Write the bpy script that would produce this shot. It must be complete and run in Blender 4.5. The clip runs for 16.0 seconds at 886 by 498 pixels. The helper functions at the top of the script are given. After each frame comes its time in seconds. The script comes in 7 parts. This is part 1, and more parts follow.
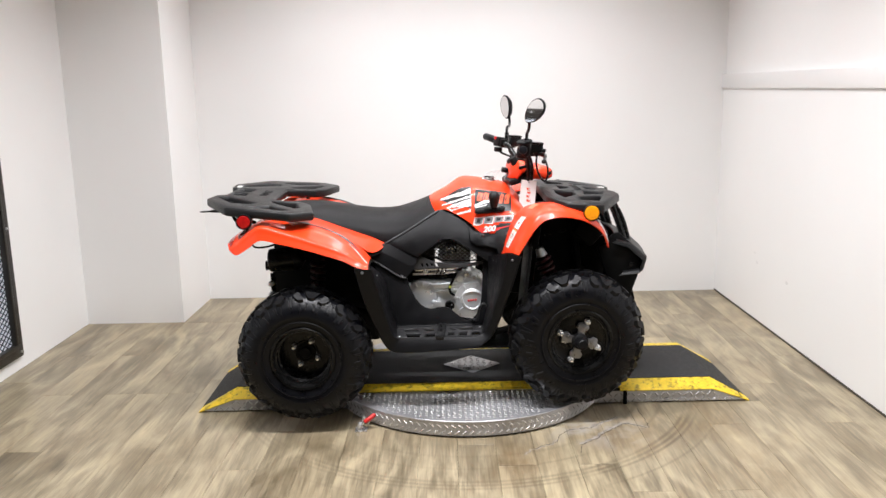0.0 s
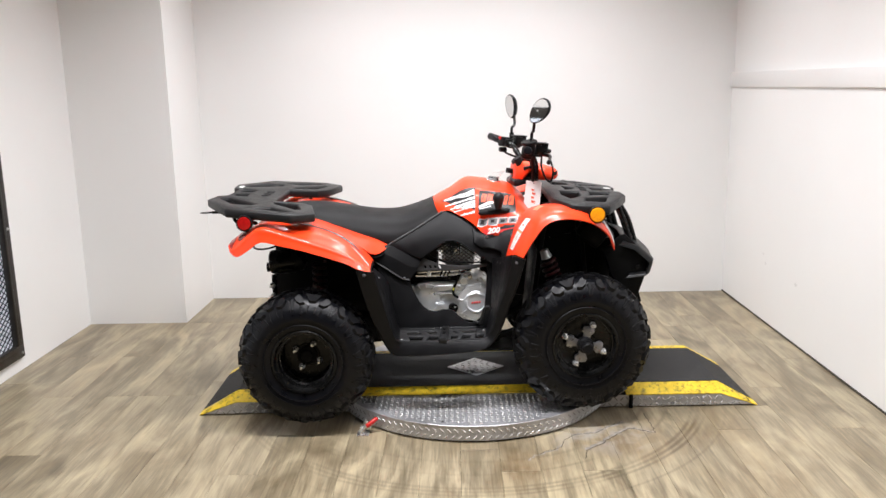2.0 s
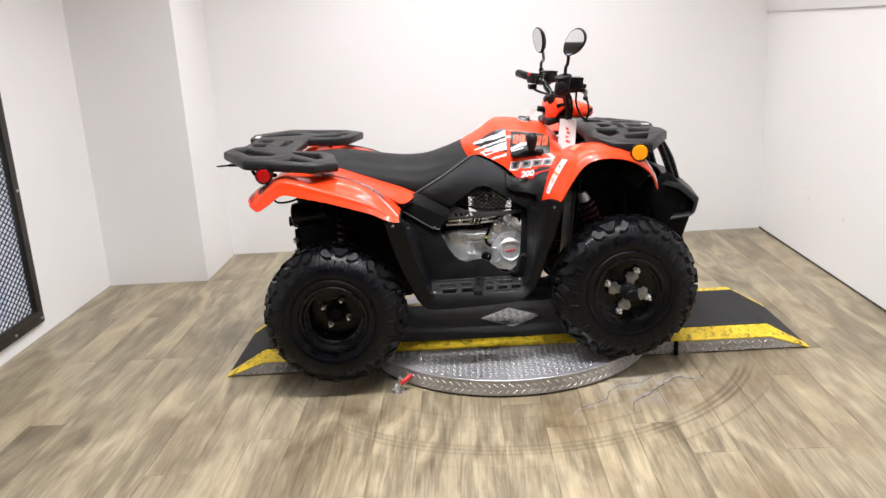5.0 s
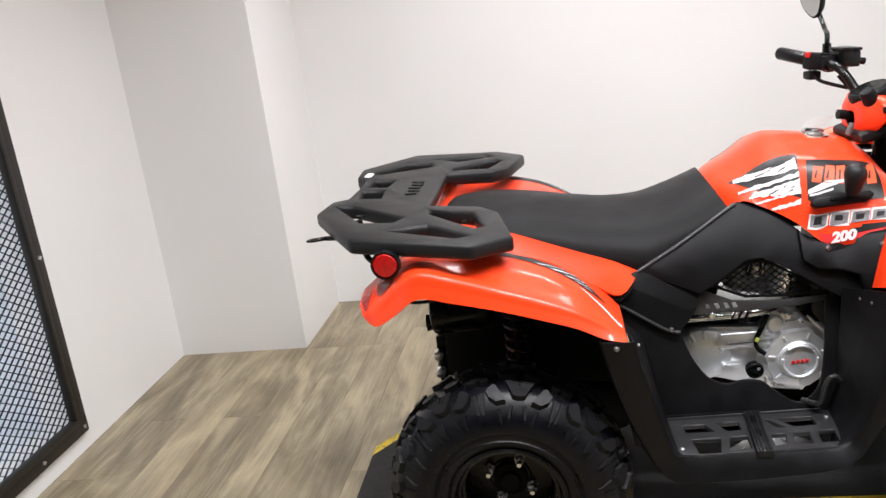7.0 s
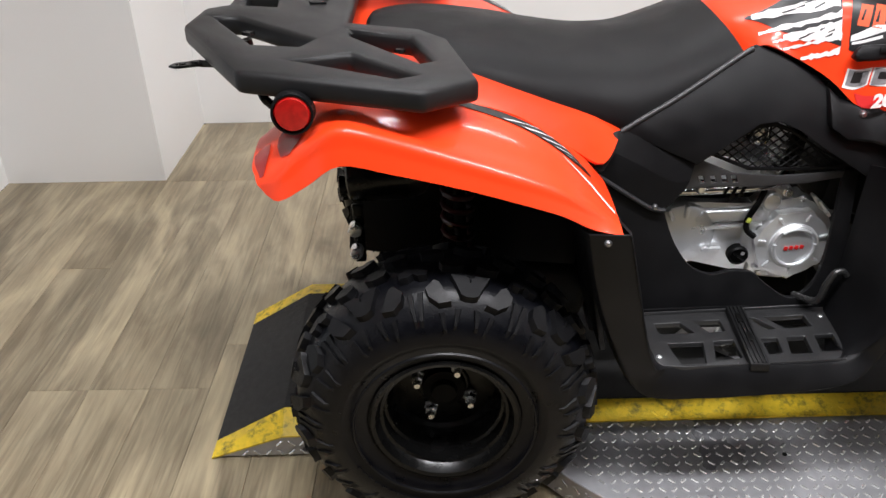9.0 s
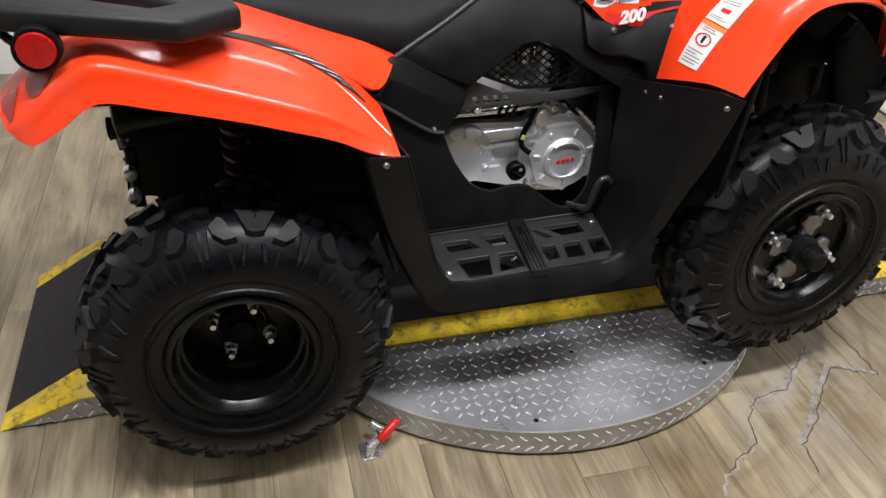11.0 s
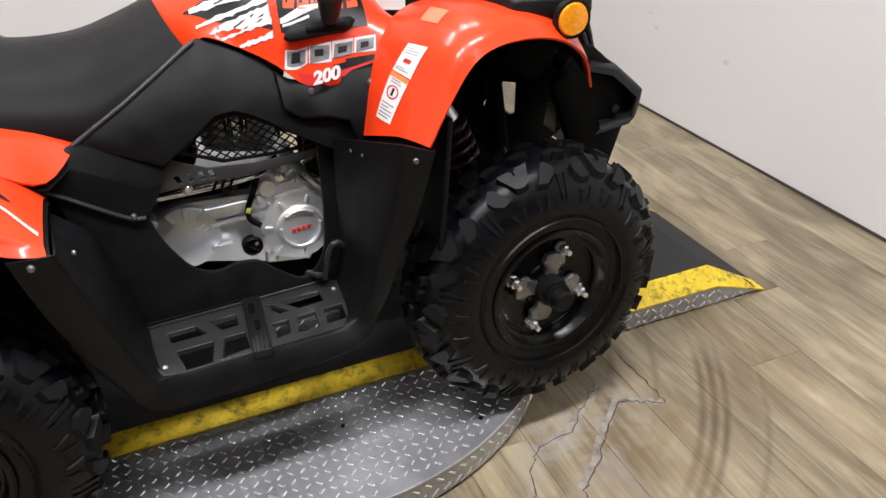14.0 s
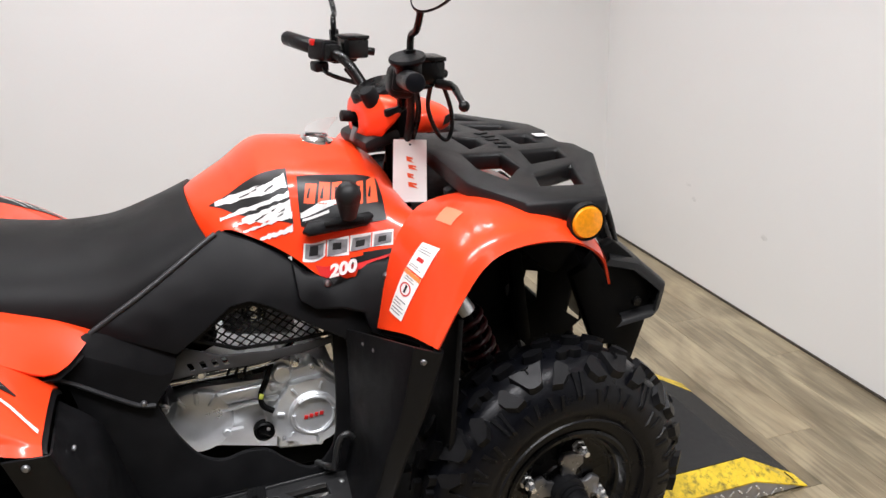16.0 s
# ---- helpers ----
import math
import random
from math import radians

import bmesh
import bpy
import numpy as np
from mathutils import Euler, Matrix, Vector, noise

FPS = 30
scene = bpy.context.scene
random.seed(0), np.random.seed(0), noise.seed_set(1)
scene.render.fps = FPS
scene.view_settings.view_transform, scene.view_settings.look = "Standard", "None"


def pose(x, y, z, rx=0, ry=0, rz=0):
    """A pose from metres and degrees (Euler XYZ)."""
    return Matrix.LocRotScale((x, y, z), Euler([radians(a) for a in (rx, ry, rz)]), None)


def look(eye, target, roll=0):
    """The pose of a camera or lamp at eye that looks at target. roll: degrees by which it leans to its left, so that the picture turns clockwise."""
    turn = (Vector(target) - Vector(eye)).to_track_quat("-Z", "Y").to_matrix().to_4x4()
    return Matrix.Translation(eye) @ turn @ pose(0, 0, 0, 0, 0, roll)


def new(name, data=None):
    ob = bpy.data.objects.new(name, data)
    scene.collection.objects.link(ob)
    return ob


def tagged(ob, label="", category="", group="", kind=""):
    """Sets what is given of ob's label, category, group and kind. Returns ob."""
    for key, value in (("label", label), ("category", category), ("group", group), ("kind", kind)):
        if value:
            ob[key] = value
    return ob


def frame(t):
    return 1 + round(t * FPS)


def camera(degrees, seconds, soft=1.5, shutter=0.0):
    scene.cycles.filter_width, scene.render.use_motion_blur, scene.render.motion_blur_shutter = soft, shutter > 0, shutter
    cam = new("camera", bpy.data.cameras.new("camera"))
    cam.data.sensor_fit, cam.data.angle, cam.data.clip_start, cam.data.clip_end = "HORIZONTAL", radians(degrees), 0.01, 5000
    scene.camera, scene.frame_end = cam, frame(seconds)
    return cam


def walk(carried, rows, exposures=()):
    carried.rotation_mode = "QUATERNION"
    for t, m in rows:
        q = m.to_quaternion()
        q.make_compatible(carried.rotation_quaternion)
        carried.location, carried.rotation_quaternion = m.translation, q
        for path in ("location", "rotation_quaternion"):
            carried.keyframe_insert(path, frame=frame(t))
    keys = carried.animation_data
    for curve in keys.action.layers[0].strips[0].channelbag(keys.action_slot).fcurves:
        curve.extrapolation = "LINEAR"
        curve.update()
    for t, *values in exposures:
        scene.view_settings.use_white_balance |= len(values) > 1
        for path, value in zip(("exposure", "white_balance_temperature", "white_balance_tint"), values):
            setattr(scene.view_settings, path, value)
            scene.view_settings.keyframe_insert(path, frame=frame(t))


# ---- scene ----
cam = camera(56.9, 16.0)
PATH = [
    (0, (0.073, 0.019, 1.405), (0.063, 1.982, 1.02), -1.1),
    (0.5, (0.086, 0.034, 1.428), (0.067, 1.997, 1.044), -1.6),
    (1, (0.086, 0.05, 1.424), (0.06, 2.011, 1.035), -1.2),
    (1.5, (0.087, 0.061, 1.423), (0.055, 2.022, 1.036), -1.3),
    (2, (0.088, 0.07, 1.416), (0.061, 2.031, 1.024), -1.1),
    (2.5, (0.086, 0.081, 1.42), (0.05, 2.039, 1.012), -1.3),
    (3, (0.085, 0.091, 1.416), (0.048, 2.046, 0.998), -1.6),
    (5.3, (0.006, 0.34, 1.383), (-0.087, 2.256, 0.818), -4.2),
    (5.5, (-0.005, 0.491, 1.382), (-0.213, 2.392, 0.795), -3.7),
    (6, (-0.129, 0.857, 1.408), (-0.497, 2.756, 0.9), -5.6),
    (6.2, (-0.205, 1.013, 1.418), (-0.499, 2.925, 0.91), -5.4),
    (6.5, (-0.272, 1.221, 1.415), (-0.525, 3.134, 0.889), -6.3),
    (7, (-0.338, 1.624, 1.4), (-0.656, 3.517, 0.842), -7.1),
    (7.5, (-0.457, 1.92, 1.429), (-0.606, 3.837, 0.878), -6.9),
    (8, (-0.526, 2.073, 1.432), (-0.555, 3.973, 0.809), -3.5),
    (8.5, (-0.524, 2.123, 1.374), (-0.543, 3.95, 0.559), -1.8),
    (9, (-0.519, 2.121, 1.316), (-0.527, 3.851, 0.313), -1.2),
    (9.2, (-0.519, 2.119, 1.294), (-0.512, 3.806, 0.22), -0.6),
    (11.3, (-0.448, 2.079, 1.302), (0.016, 3.67, 0.183), 0.9),
    (11.5, (-0.426, 2.075, 1.3), (0.05, 3.677, 0.201), 0.3),
    (12, (-0.317, 2.065, 1.307), (0.169, 3.67, 0.217), 0.6),
    (12.5, (-0.236, 2.048, 1.295), (0.311, 3.646, 0.224), -0.8),
    (13, (-0.178, 2.053, 1.29), (0.409, 3.622, 0.198), -0.7),
    (13.5, (-0.129, 2.046, 1.282), (0.501, 3.603, 0.195), -0.4),
    (14, (-0.069, 2.052, 1.284), (0.537, 3.668, 0.272), -2.7),
    (14.5, (-0.005, 2.059, 1.301), (0.586, 3.741, 0.394), -3.6),
    (15, (-0.004, 2.056, 1.322), (0.538, 3.788, 0.48), -3.7),
    (15.5, (0.001, 2.061, 1.346), (0.551, 3.827, 0.585), -2.9),
    (16, (0.025, 2.084, 1.368), (0.571, 3.875, 0.665), -2.5),
]
walk(cam, [(t, look(eye, target, roll)) for t, eye, target, roll in PATH],
     [(0, 0.22), (5.5, 0.18), (6.5, 0.12), (7.5, 0.06), (8.5, 0.04), (9, -0.05), (11.5, -0.2), (12.5, -0.2), (13.5, -0.17), (14.5, -0.15), (15.2, -0.15), (16, -0.12)])

# ---- world and light ----
world = bpy.data.worlds.new("room_world")
scene.world = world
world.use_nodes = True
world.node_tree.nodes["Background"].inputs[0].default_value = (0.55, 0.6, 0.7, 1)
world.node_tree.nodes["Background"].inputs[1].default_value = 0.03

CEIL = 2.75


def lamp(name, x, y, z, sx, sy, watts, colour=(1, 0.97, 0.93), spread=180, tilt=0):
    d = bpy.data.lights.new(name, "AREA")
    d.shape, d.size, d.size_y, d.energy, d.color, d.spread = "RECTANGLE", sx, sy, watts, colour, radians(spread)
    o = new(name, d)
    o.matrix_world = pose(x, y, z, tilt, 0, 0)
    return tagged(o, "ceiling lamp light", "lamp", kind="structure")


LAMPS = [(-0.50, 4.55), (0.62, 4.55), (-0.55, 2.62), (0.65, 2.62), (-0.5, 1.4), (0.7, 1.4), (-0.6, -1.3), (0.8, -1.3)]
for lx, ly in LAMPS:
    watts, wide = (17, 138) if ly > 4 else (41, 152) if ly > 2 else (5, 140) if ly > 0 else (4, 125)
    lamp("ceiling_lamp", lx, ly, CEIL - 0.05, 0.90, 0.20, watts, (0.99, 0.985, 1.02) if ly > 0 else (0.93, 0.98, 1.10), wide)

# ---- materials ----


def mat(name, base, rough=0.5, metal=0.0, var=0.15, scale=8.0, bump=0.0, bscale=60.0, coat=0.0, rvar=0.1, spec=0.5):
    m = bpy.data.materials.new(name)
    m.use_nodes = True
    nt = m.node_tree
    b = nt.nodes["Principled BSDF"]
    b.inputs["Metallic"].default_value = metal
    b.inputs["Specular IOR Level"].default_value = spec
    if coat:
        b.inputs["Coat Weight"].default_value = coat
        b.inputs["Coat Roughness"].default_value = 0.06
    tc = nt.nodes.new("ShaderNodeTexCoord")
    n1 = nt.nodes.new("ShaderNodeTexNoise")
    n1.inputs["Scale"].default_value = scale
    n1.inputs["Detail"].default_value = 5
    nt.links.new(tc.outputs["Object"], n1.inputs["Vector"])
    n2 = nt.nodes.new("ShaderNodeTexNoise")
    n2.inputs["Scale"].default_value = bscale
    n2.inputs["Detail"].default_value = 3
    nt.links.new(tc.outputs["Object"], n2.inputs["Vector"])
    add = nt.nodes.new("ShaderNodeMath")
    add.operation = "MULTIPLY_ADD"
    nt.links.new(n2.outputs["Fac"], add.inputs[0])
    add.inputs[1].default_value = 0.35
    nt.links.new(n1.outputs["Fac"], add.inputs[2])
    ramp = nt.nodes.new("ShaderNodeMapRange")
    ramp.inputs["From Min"].default_value, ramp.inputs["From Max"].default_value = 0.35, 1.0
    ramp.inputs["To Min"].default_value, ramp.inputs["To Max"].default_value = 1 - var, 1 + var
    nt.links.new(add.outputs[0], ramp.inputs["Value"])
    mul = nt.nodes.new("ShaderNodeVectorMath")
    mul.operation = "SCALE"
    mul.inputs[0].default_value = base
    nt.links.new(ramp.outputs[0], mul.inputs["Scale"])
    nt.links.new(mul.outputs[0], b.inputs["Base Color"])
    rr = nt.nodes.new("ShaderNodeMapRange")
    rr.inputs["From Min"].default_value, rr.inputs["From Max"].default_value = 0.3, 0.7
    rr.inputs["To Min"].default_value, rr.inputs["To Max"].default_value = max(0.02, rough - rvar), min(1, rough + rvar)
    nt.links.new(n1.outputs["Fac"], rr.inputs["Value"])
    nt.links.new(rr.outputs[0], b.inputs["Roughness"])
    if bump:
        bp = nt.nodes.new("ShaderNodeBump")
        bp.inputs["Strength"].default_value = bump
        bp.inputs["Distance"].default_value = 0.002
        nt.links.new(n2.outputs["Fac"], bp.inputs["Height"])
        nt.links.new(bp.outputs[0], b.inputs["Normal"])
    return m


def scuff(m, colour, scale, lo, hi):
    """Lays irregular worn patches of another colour over a material."""
    nt = m.node_tree
    b = nt.nodes["Principled BSDF"]
    was = b.inputs["Base Color"].links[0].from_socket
    geo = nt.nodes.new("ShaderNodeNewGeometry")
    n = nt.nodes.new("ShaderNodeTexNoise")
    n.inputs["Scale"].default_value, n.inputs["Detail"].default_value, n.inputs["Roughness"].default_value = scale, 7, 0.68
    nt.links.new(geo.outputs["Position"], n.inputs["Vector"])
    r = nt.nodes.new("ShaderNodeMapRange")
    r.inputs["From Min"].default_value, r.inputs["From Max"].default_value = lo, hi
    nt.links.new(n.outputs["Fac"], r.inputs["Value"])
    mx = nt.nodes.new("ShaderNodeMix")
    mx.data_type = "RGBA"
    nt.links.new(r.outputs[0], mx.inputs["Factor"])
    nt.links.new(was, mx.inputs[6])
    mx.inputs[7].default_value = (*colour, 1)
    nt.links.new(mx.outputs[2], b.inputs["Base Color"])


def glow(name, colour, strength):
    m = bpy.data.materials.new(name)
    m.use_nodes = True
    b = m.node_tree.nodes["Principled BSDF"]
    b.inputs["Base Color"].default_value = (*colour, 1)
    b.inputs["Emission Color"].default_value = (*colour, 1)
    b.inputs["Emission Strength"].default_value = strength
    return m


WALL = mat("white_wall_paint", (0.86, 0.855, 0.845), 0.55, var=0.03, scale=1.2, bump=0.12, bscale=220, rvar=0.08)
# for the added surfaces out of view that keep fill light low
DARKWALL = mat("dark_grey_fill_blocker", (0.09, 0.09, 0.095), 0.7, var=0.1, scale=2, bump=0.1, bscale=150)
CEILP = mat("white_ceiling_paint", (0.75, 0.74, 0.72), 0.8, var=0.04, scale=1.5, bump=0.1, bscale=200)
TRIMW = mat("white_trim_paint", (0.82, 0.81, 0.80), 0.4, var=0.03, scale=3)
ORANGE = mat("orange_gloss_plastic", (0.88, 0.050, 0.008), 0.42, var=0.04, scale=6, coat=0.5, rvar=0.05, spec=0.25)
ORANGE.node_tree.nodes["Principled BSDF"].inputs["Coat Roughness"].default_value = 0.13
BLACKP = mat("black_textured_plastic", (0.0055, 0.0055, 0.0061), 0.42, spec=0.15, var=0.2, scale=25, bump=0.25, bscale=900, rvar=0.08)
RACKP = mat("dark_grey_rack_plastic", (0.0085, 0.0085, 0.0090), 0.42, spec=0.28, var=0.08, scale=20, bump=0.2, bscale=800, rvar=0.03)
SEATV = mat("black_seat_vinyl", (0.0045, 0.0045, 0.0049), 0.48, spec=0.16, var=0.1, scale=14, bump=0.3, bscale=700, rvar=0.06)
RUBBER = mat("black_tyre_rubber", (0.0022, 0.0024, 0.0038), 0.35, spec=0.25, var=0.25, scale=30, bump=0.3, bscale=300, rvar=0.1)
LUGR = mat("worn_tread_rubber", (0.0040, 0.0040, 0.0048), 0.44, spec=0.22, var=0.3, scale=40, bump=0.3, bscale=400, rvar=0.1)
BLACKM = mat("black_painted_steel", (0.003, 0.003, 0.003), 0.28, spec=0.28, var=0.2, scale=20, rvar=0.08)
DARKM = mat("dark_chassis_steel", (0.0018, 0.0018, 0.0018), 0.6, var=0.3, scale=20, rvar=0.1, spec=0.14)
ALU = mat("cast_aluminium", (0.86, 0.88, 0.90), 0.33, metal=0.75, var=0.08, scale=18, bump=0.25, bscale=500, rvar=0.08)
CHROME = mat("chrome", (0.75, 0.75, 0.75), 0.12, metal=1.0, var=0.05, scale=20, rvar=0.05)
STEEL = mat("zinc_bolt_steel", (0.8, 0.8, 0.8), 0.28, metal=0.9, var=0.1, scale=60)
HUBSTEEL = mat("cast_hub_steel", (0.24, 0.24, 0.25), 0.34, metal=0.85, var=0.15, scale=40)
FOOT = mat("dark_foot_rest_plastic", (0.022, 0.022, 0.023), 0.40, var=0.2, scale=25, bump=0.25, bscale=700, rvar=0.08, spec=0.5)
PEDALM = mat("black_pedal_steel", (0.02, 0.02, 0.02), 0.3, var=0.2, scale=20, spec=0.5)
BRKT = mat("grey_bracket_plastic", (0.035, 0.035, 0.037), 0.45, var=0.15, scale=20)
LTSTEEL = mat("pale_bracket_steel", (0.75, 0.74, 0.70), 0.35, metal=0.5, var=0.1, scale=30)
DEEPRED = mat("deep_red_lens", (0.28, 0.008, 0.008), 0.2, var=0.1, coat=0.6)
REDP = mat("red_plastic", (0.55, 0.015, 0.012), 0.35, var=0.1, scale=20)
SPRING = mat("dark_red_spring_paint", (0.035, 0.002, 0.003), 0.35, var=0.1, scale=30)
TAILRED = mat("red_reflector_lens", (0.40, 0.008, 0.007), 0.14, var=0.25, scale=120, coat=0.8)
AMBER = mat("amber_reflector_lens", (0.85, 0.30, 0.008), 0.16, var=0.22, scale=160, coat=0.8)
PAPER = mat("white_card", (0.82, 0.81, 0.79), 0.6, var=0.03, scale=12)
ORPRINT = mat("orange_print", (0.8, 0.10, 0.03), 0.5, var=0.05)
REDPRINT = mat("red_print", (0.6, 0.02, 0.02), 0.45, var=0.05)
DKPRINT = mat("dark_print", (0.006, 0.006, 0.0066), 0.42, var=0.15, scale=30)
GREYPRINT = mat("grey_print", (0.20, 0.20, 0.21), 0.35, var=0.4, scale=60)
LTPRINT = mat("light_print", (0.75, 0.74, 0.73), 0.35, var=0.25, scale=45)
YELLOW = mat("worn_yellow_paint", (0.82, 0.58, 0.03), 0.42, var=0.28, scale=16, bump=0.5, bscale=120)
scuff(YELLOW, (0.07, 0.055, 0.02), 38.0, 0.50, 0.70)
GRIPTOP = mat("black_anti_slip_deck", (0.017, 0.017, 0.0175), 0.75, var=0.45, scale=60, bump=0.8, bscale=500)
PLATE = mat("scuffed_tread_plate", (0.46, 0.46, 0.48), 0.34, metal=0.65, var=0.28, scale=6, bump=0.1, bscale=60, rvar=0.13)
LOZ = mat("polished_tread_bars", (0.85, 0.85, 0.84), 0.22, metal=0.7, var=0.1, scale=20, rvar=0.06)
FRAMEM = mat("dark_mill_scale_steel", (0.03, 0.026, 0.022), 0.42, metal=0.5, var=0.5, scale=14, bump=0.3, bscale=120)
MESHM = mat("black_expanded_steel", (0.015, 0.015, 0.017), 0.45, metal=0.3, var=0.2, scale=30)
NICHE = mat("cool_white_paint", (0.74, 0.77, 0.82), 0.6, var=0.05, scale=3, bump=0.1, bscale=150)
BACKLIT = glow("bright_daylight_behind", (0.86, 0.92, 1.0), 0.9)
SMUDGE = mat("grey_wall_smudge", (0.76, 0.755, 0.745), 0.6, var=0.12, scale=60)
GUARDM = mat("matt_guard_plastic", (0.0055, 0.0055, 0.0062), 0.42, spec=0.18, var=0.2, scale=25, bump=0.25, bscale=900, rvar=0.08)
PIPING = mat("grey_moulded_ridge", (0.024, 0.024, 0.026), 0.4, var=0.15, scale=20)
TORN = mat("torn_vinyl_edge", (0.30, 0.27, 0.235), 0.7, var=0.5, scale=30)
CRACKM = mat("dark_crack_grime_and_gap_shade", (0.06, 0.05, 0.04), 0.8, var=0.4, scale=40)

MIRROR = bpy.data.materials.new("mirror_glass")
MIRROR.use_nodes = True
_b = MIRROR.node_tree.nodes["Principled BSDF"]
_b.inputs["Base Color"].default_value, _b.inputs["Metallic"].default_value, _b.inputs["Roughness"].default_value = (0.85, 0.85, 0.85, 1), 1, 0.03
LENS = bpy.data.materials.new("clear_lamp_lens")
LENS.use_nodes = True
_b = LENS.node_tree.nodes["Principled BSDF"]
_b.inputs["Base Color"].default_value, _b.inputs["Roughness"].default_value = (0.65, 0.65, 0.66, 1), 0.08
_b.inputs["Metallic"].default_value = 0.4
FILM = bpy.data.materials.new("clear_plastic_film")
FILM.use_nodes = True
_b = FILM.node_tree.nodes["Principled BSDF"]
_b.inputs["Base Color"].default_value, _b.inputs["Roughness"].default_value = (0.9, 0.9, 0.9, 1), 0.15
_b.inputs["Alpha"].default_value = 0.14

# vinyl floor planks: grain along y, tone from each plank, faint ring scuffs round the turntable
DISC = (0.160, 3.780)
PLANK = bpy.data.materials.new("wood_look_vinyl_plank")
PLANK.use_nodes = True


def plank_nodes():
    nt = PLANK.node_tree
    N, Lk = nt.nodes.new, nt.links.new
    b = nt.nodes["Principled BSDF"]
    geo = N("ShaderNodeNewGeometry")
    info = N("ShaderNodeObjectInfo")
    off = N("ShaderNodeVectorMath")
    off.operation = "SCALE"
    comb = N("ShaderNodeCombineXYZ")
    for i in range(3):
        Lk(info.outputs["Random"], comb.inputs[i])
    Lk(comb.outputs[0], off.inputs[0])
    off.inputs["Scale"].default_value = 37.0
    ad = N("ShaderNodeVectorMath")
    Lk(geo.outputs["Position"], ad.inputs[0])
    Lk(off.outputs[0], ad.inputs[1])

    def noise(sx, sy, scale, detail, dist=0.0):
        mp = N("ShaderNodeMapping")
        mp.inputs["Scale"].default_value = (sx, sy, 1)
        Lk(ad.outputs[0], mp.inputs["Vector"])
        n = N("ShaderNodeTexNoise")
        n.inputs["Scale"].default_value, n.inputs["Detail"].default_value, n.inputs["Distortion"].default_value = scale, detail, dist
        Lk(mp.outputs[0], n.inputs["Vector"])
        return n.outputs["Fac"]

    broad = noise(3.2, 0.9, 2.2, 4, 1.2)
    grain = noise(34, 2.0, 2.4, 7, 0.8)
    cr = N("ShaderNodeValToRGB")
    e = cr.color_ramp.elements
    e[0].position, e[0].color = 0.30, (0.095, 0.076, 0.045, 1)
    e[1].position, e[1].color = 0.72, (0.48, 0.40, 0.255, 1)
    mid = e.new(0.47)
    mid.color = (0.225, 0.184, 0.118, 1)
    mid2 = e.new(0.58)
    mid2.color = (0.345, 0.287, 0.188, 1)
    mix = N("ShaderNodeMath")
    mix.operation = "MULTIPLY_ADD"
    Lk(grain, mix.inputs[0])
    mix.inputs[1].default_value = 0.36
    sub = N("ShaderNodeMath")
    sub.operation = "MULTIPLY_ADD"
    Lk(broad, sub.inputs[0])
    sub.inputs[1].default_value, sub.inputs[2].default_value = 0.64, -0.03
    Lk(sub.outputs[0], mix.inputs[2])
    tone = N("ShaderNodeMath")
    tone.operation = "MULTIPLY_ADD"
    Lk(info.outputs["Random"], tone.inputs[0])
    tone.inputs[1].default_value = 0.10
    Lk(mix.outputs[0], tone.inputs[2])
    Lk(tone.outputs[0], cr.inputs["Fac"])
    # rings
    sepv = N("ShaderNodeVectorMath")
    sepv.operation = "SUBTRACT"
    Lk(geo.outputs["Position"], sepv.inputs[0])
    sepv.inputs[1].default_value = (DISC[0], DISC[1], 0)
    ln = N("ShaderNodeVectorMath")
    ln.operation = "LENGTH"
    Lk(sepv.outputs[0], ln.inputs[0])
    wob = N("ShaderNodeTexNoise")
    wob.inputs["Scale"].default_value, wob.inputs["Detail"].default_value = 2.4, 4
    Lk(geo.outputs["Position"], wob.inputs["Vector"])
    total = None
    for radius, width, amount in ((1.010, 0.016, 0.75), (1.036, 0.016, 0.85), (1.062, 0.014, 0.75), (0.905, 0.014, 0.35), (0.80, 0.018, 0.4), (1.15, 0.012, 0.3)):
        d = N("ShaderNodeMath")
        d.operation = "SUBTRACT"
        Lk(ln.outputs["Value"], d.inputs[0])
        d.inputs[1].default_value = radius
        a = N("ShaderNodeMath")
        a.operation = "ABSOLUTE"
        Lk(d.outputs[0], a.inputs[0])
        r = N("ShaderNodeMapRange")
        r.inputs["From Min"].default_value, r.inputs["From Max"].default_value = 0, width
        r.inputs["To Min"].default_value, r.inputs["To Max"].default_value = amount, 0
        r.interpolation_type = "SMOOTHSTEP"
        Lk(a.outputs[0], r.inputs["Value"])
        out = r.outputs[0]
        if total is not None:
            s = N("ShaderNodeMath")
            s.operation = "ADD"
            Lk(total, s.inputs[0])
            Lk(out, s.inputs[1])
            out = s.outputs[0]
        total = out
    gate = N("ShaderNodeMapRange")
    gate.inputs["From Min"].default_value, gate.inputs["From Max"].default_value = 0.34, 0.52
    Lk(wob.outputs["Fac"], gate.inputs["Value"])
    rd = N("ShaderNodeVectorMath")
    rd.operation = "DISTANCE"
    Lk(geo.outputs["Position"], rd.inputs[0])
    rd.inputs[1].default_value = (1.0, 3.05, 0)
    rg = N("ShaderNodeMapRange")
    rg.inputs["From Min"].default_value, rg.inputs["From Max"].default_value = 0.25, 0.85
    rg.inputs["To Min"].default_value, rg.inputs["To Max"].default_value = 1.0, 0.32
    Lk(rd.outputs["Value"], rg.inputs["Value"])
    gm = N("ShaderNodeMath")
    gm.operation = "MULTIPLY"
    Lk(gate.outputs[0], gm.inputs[0])
    Lk(rg.outputs[0], gm.inputs[1])
    m = N("ShaderNodeMath")
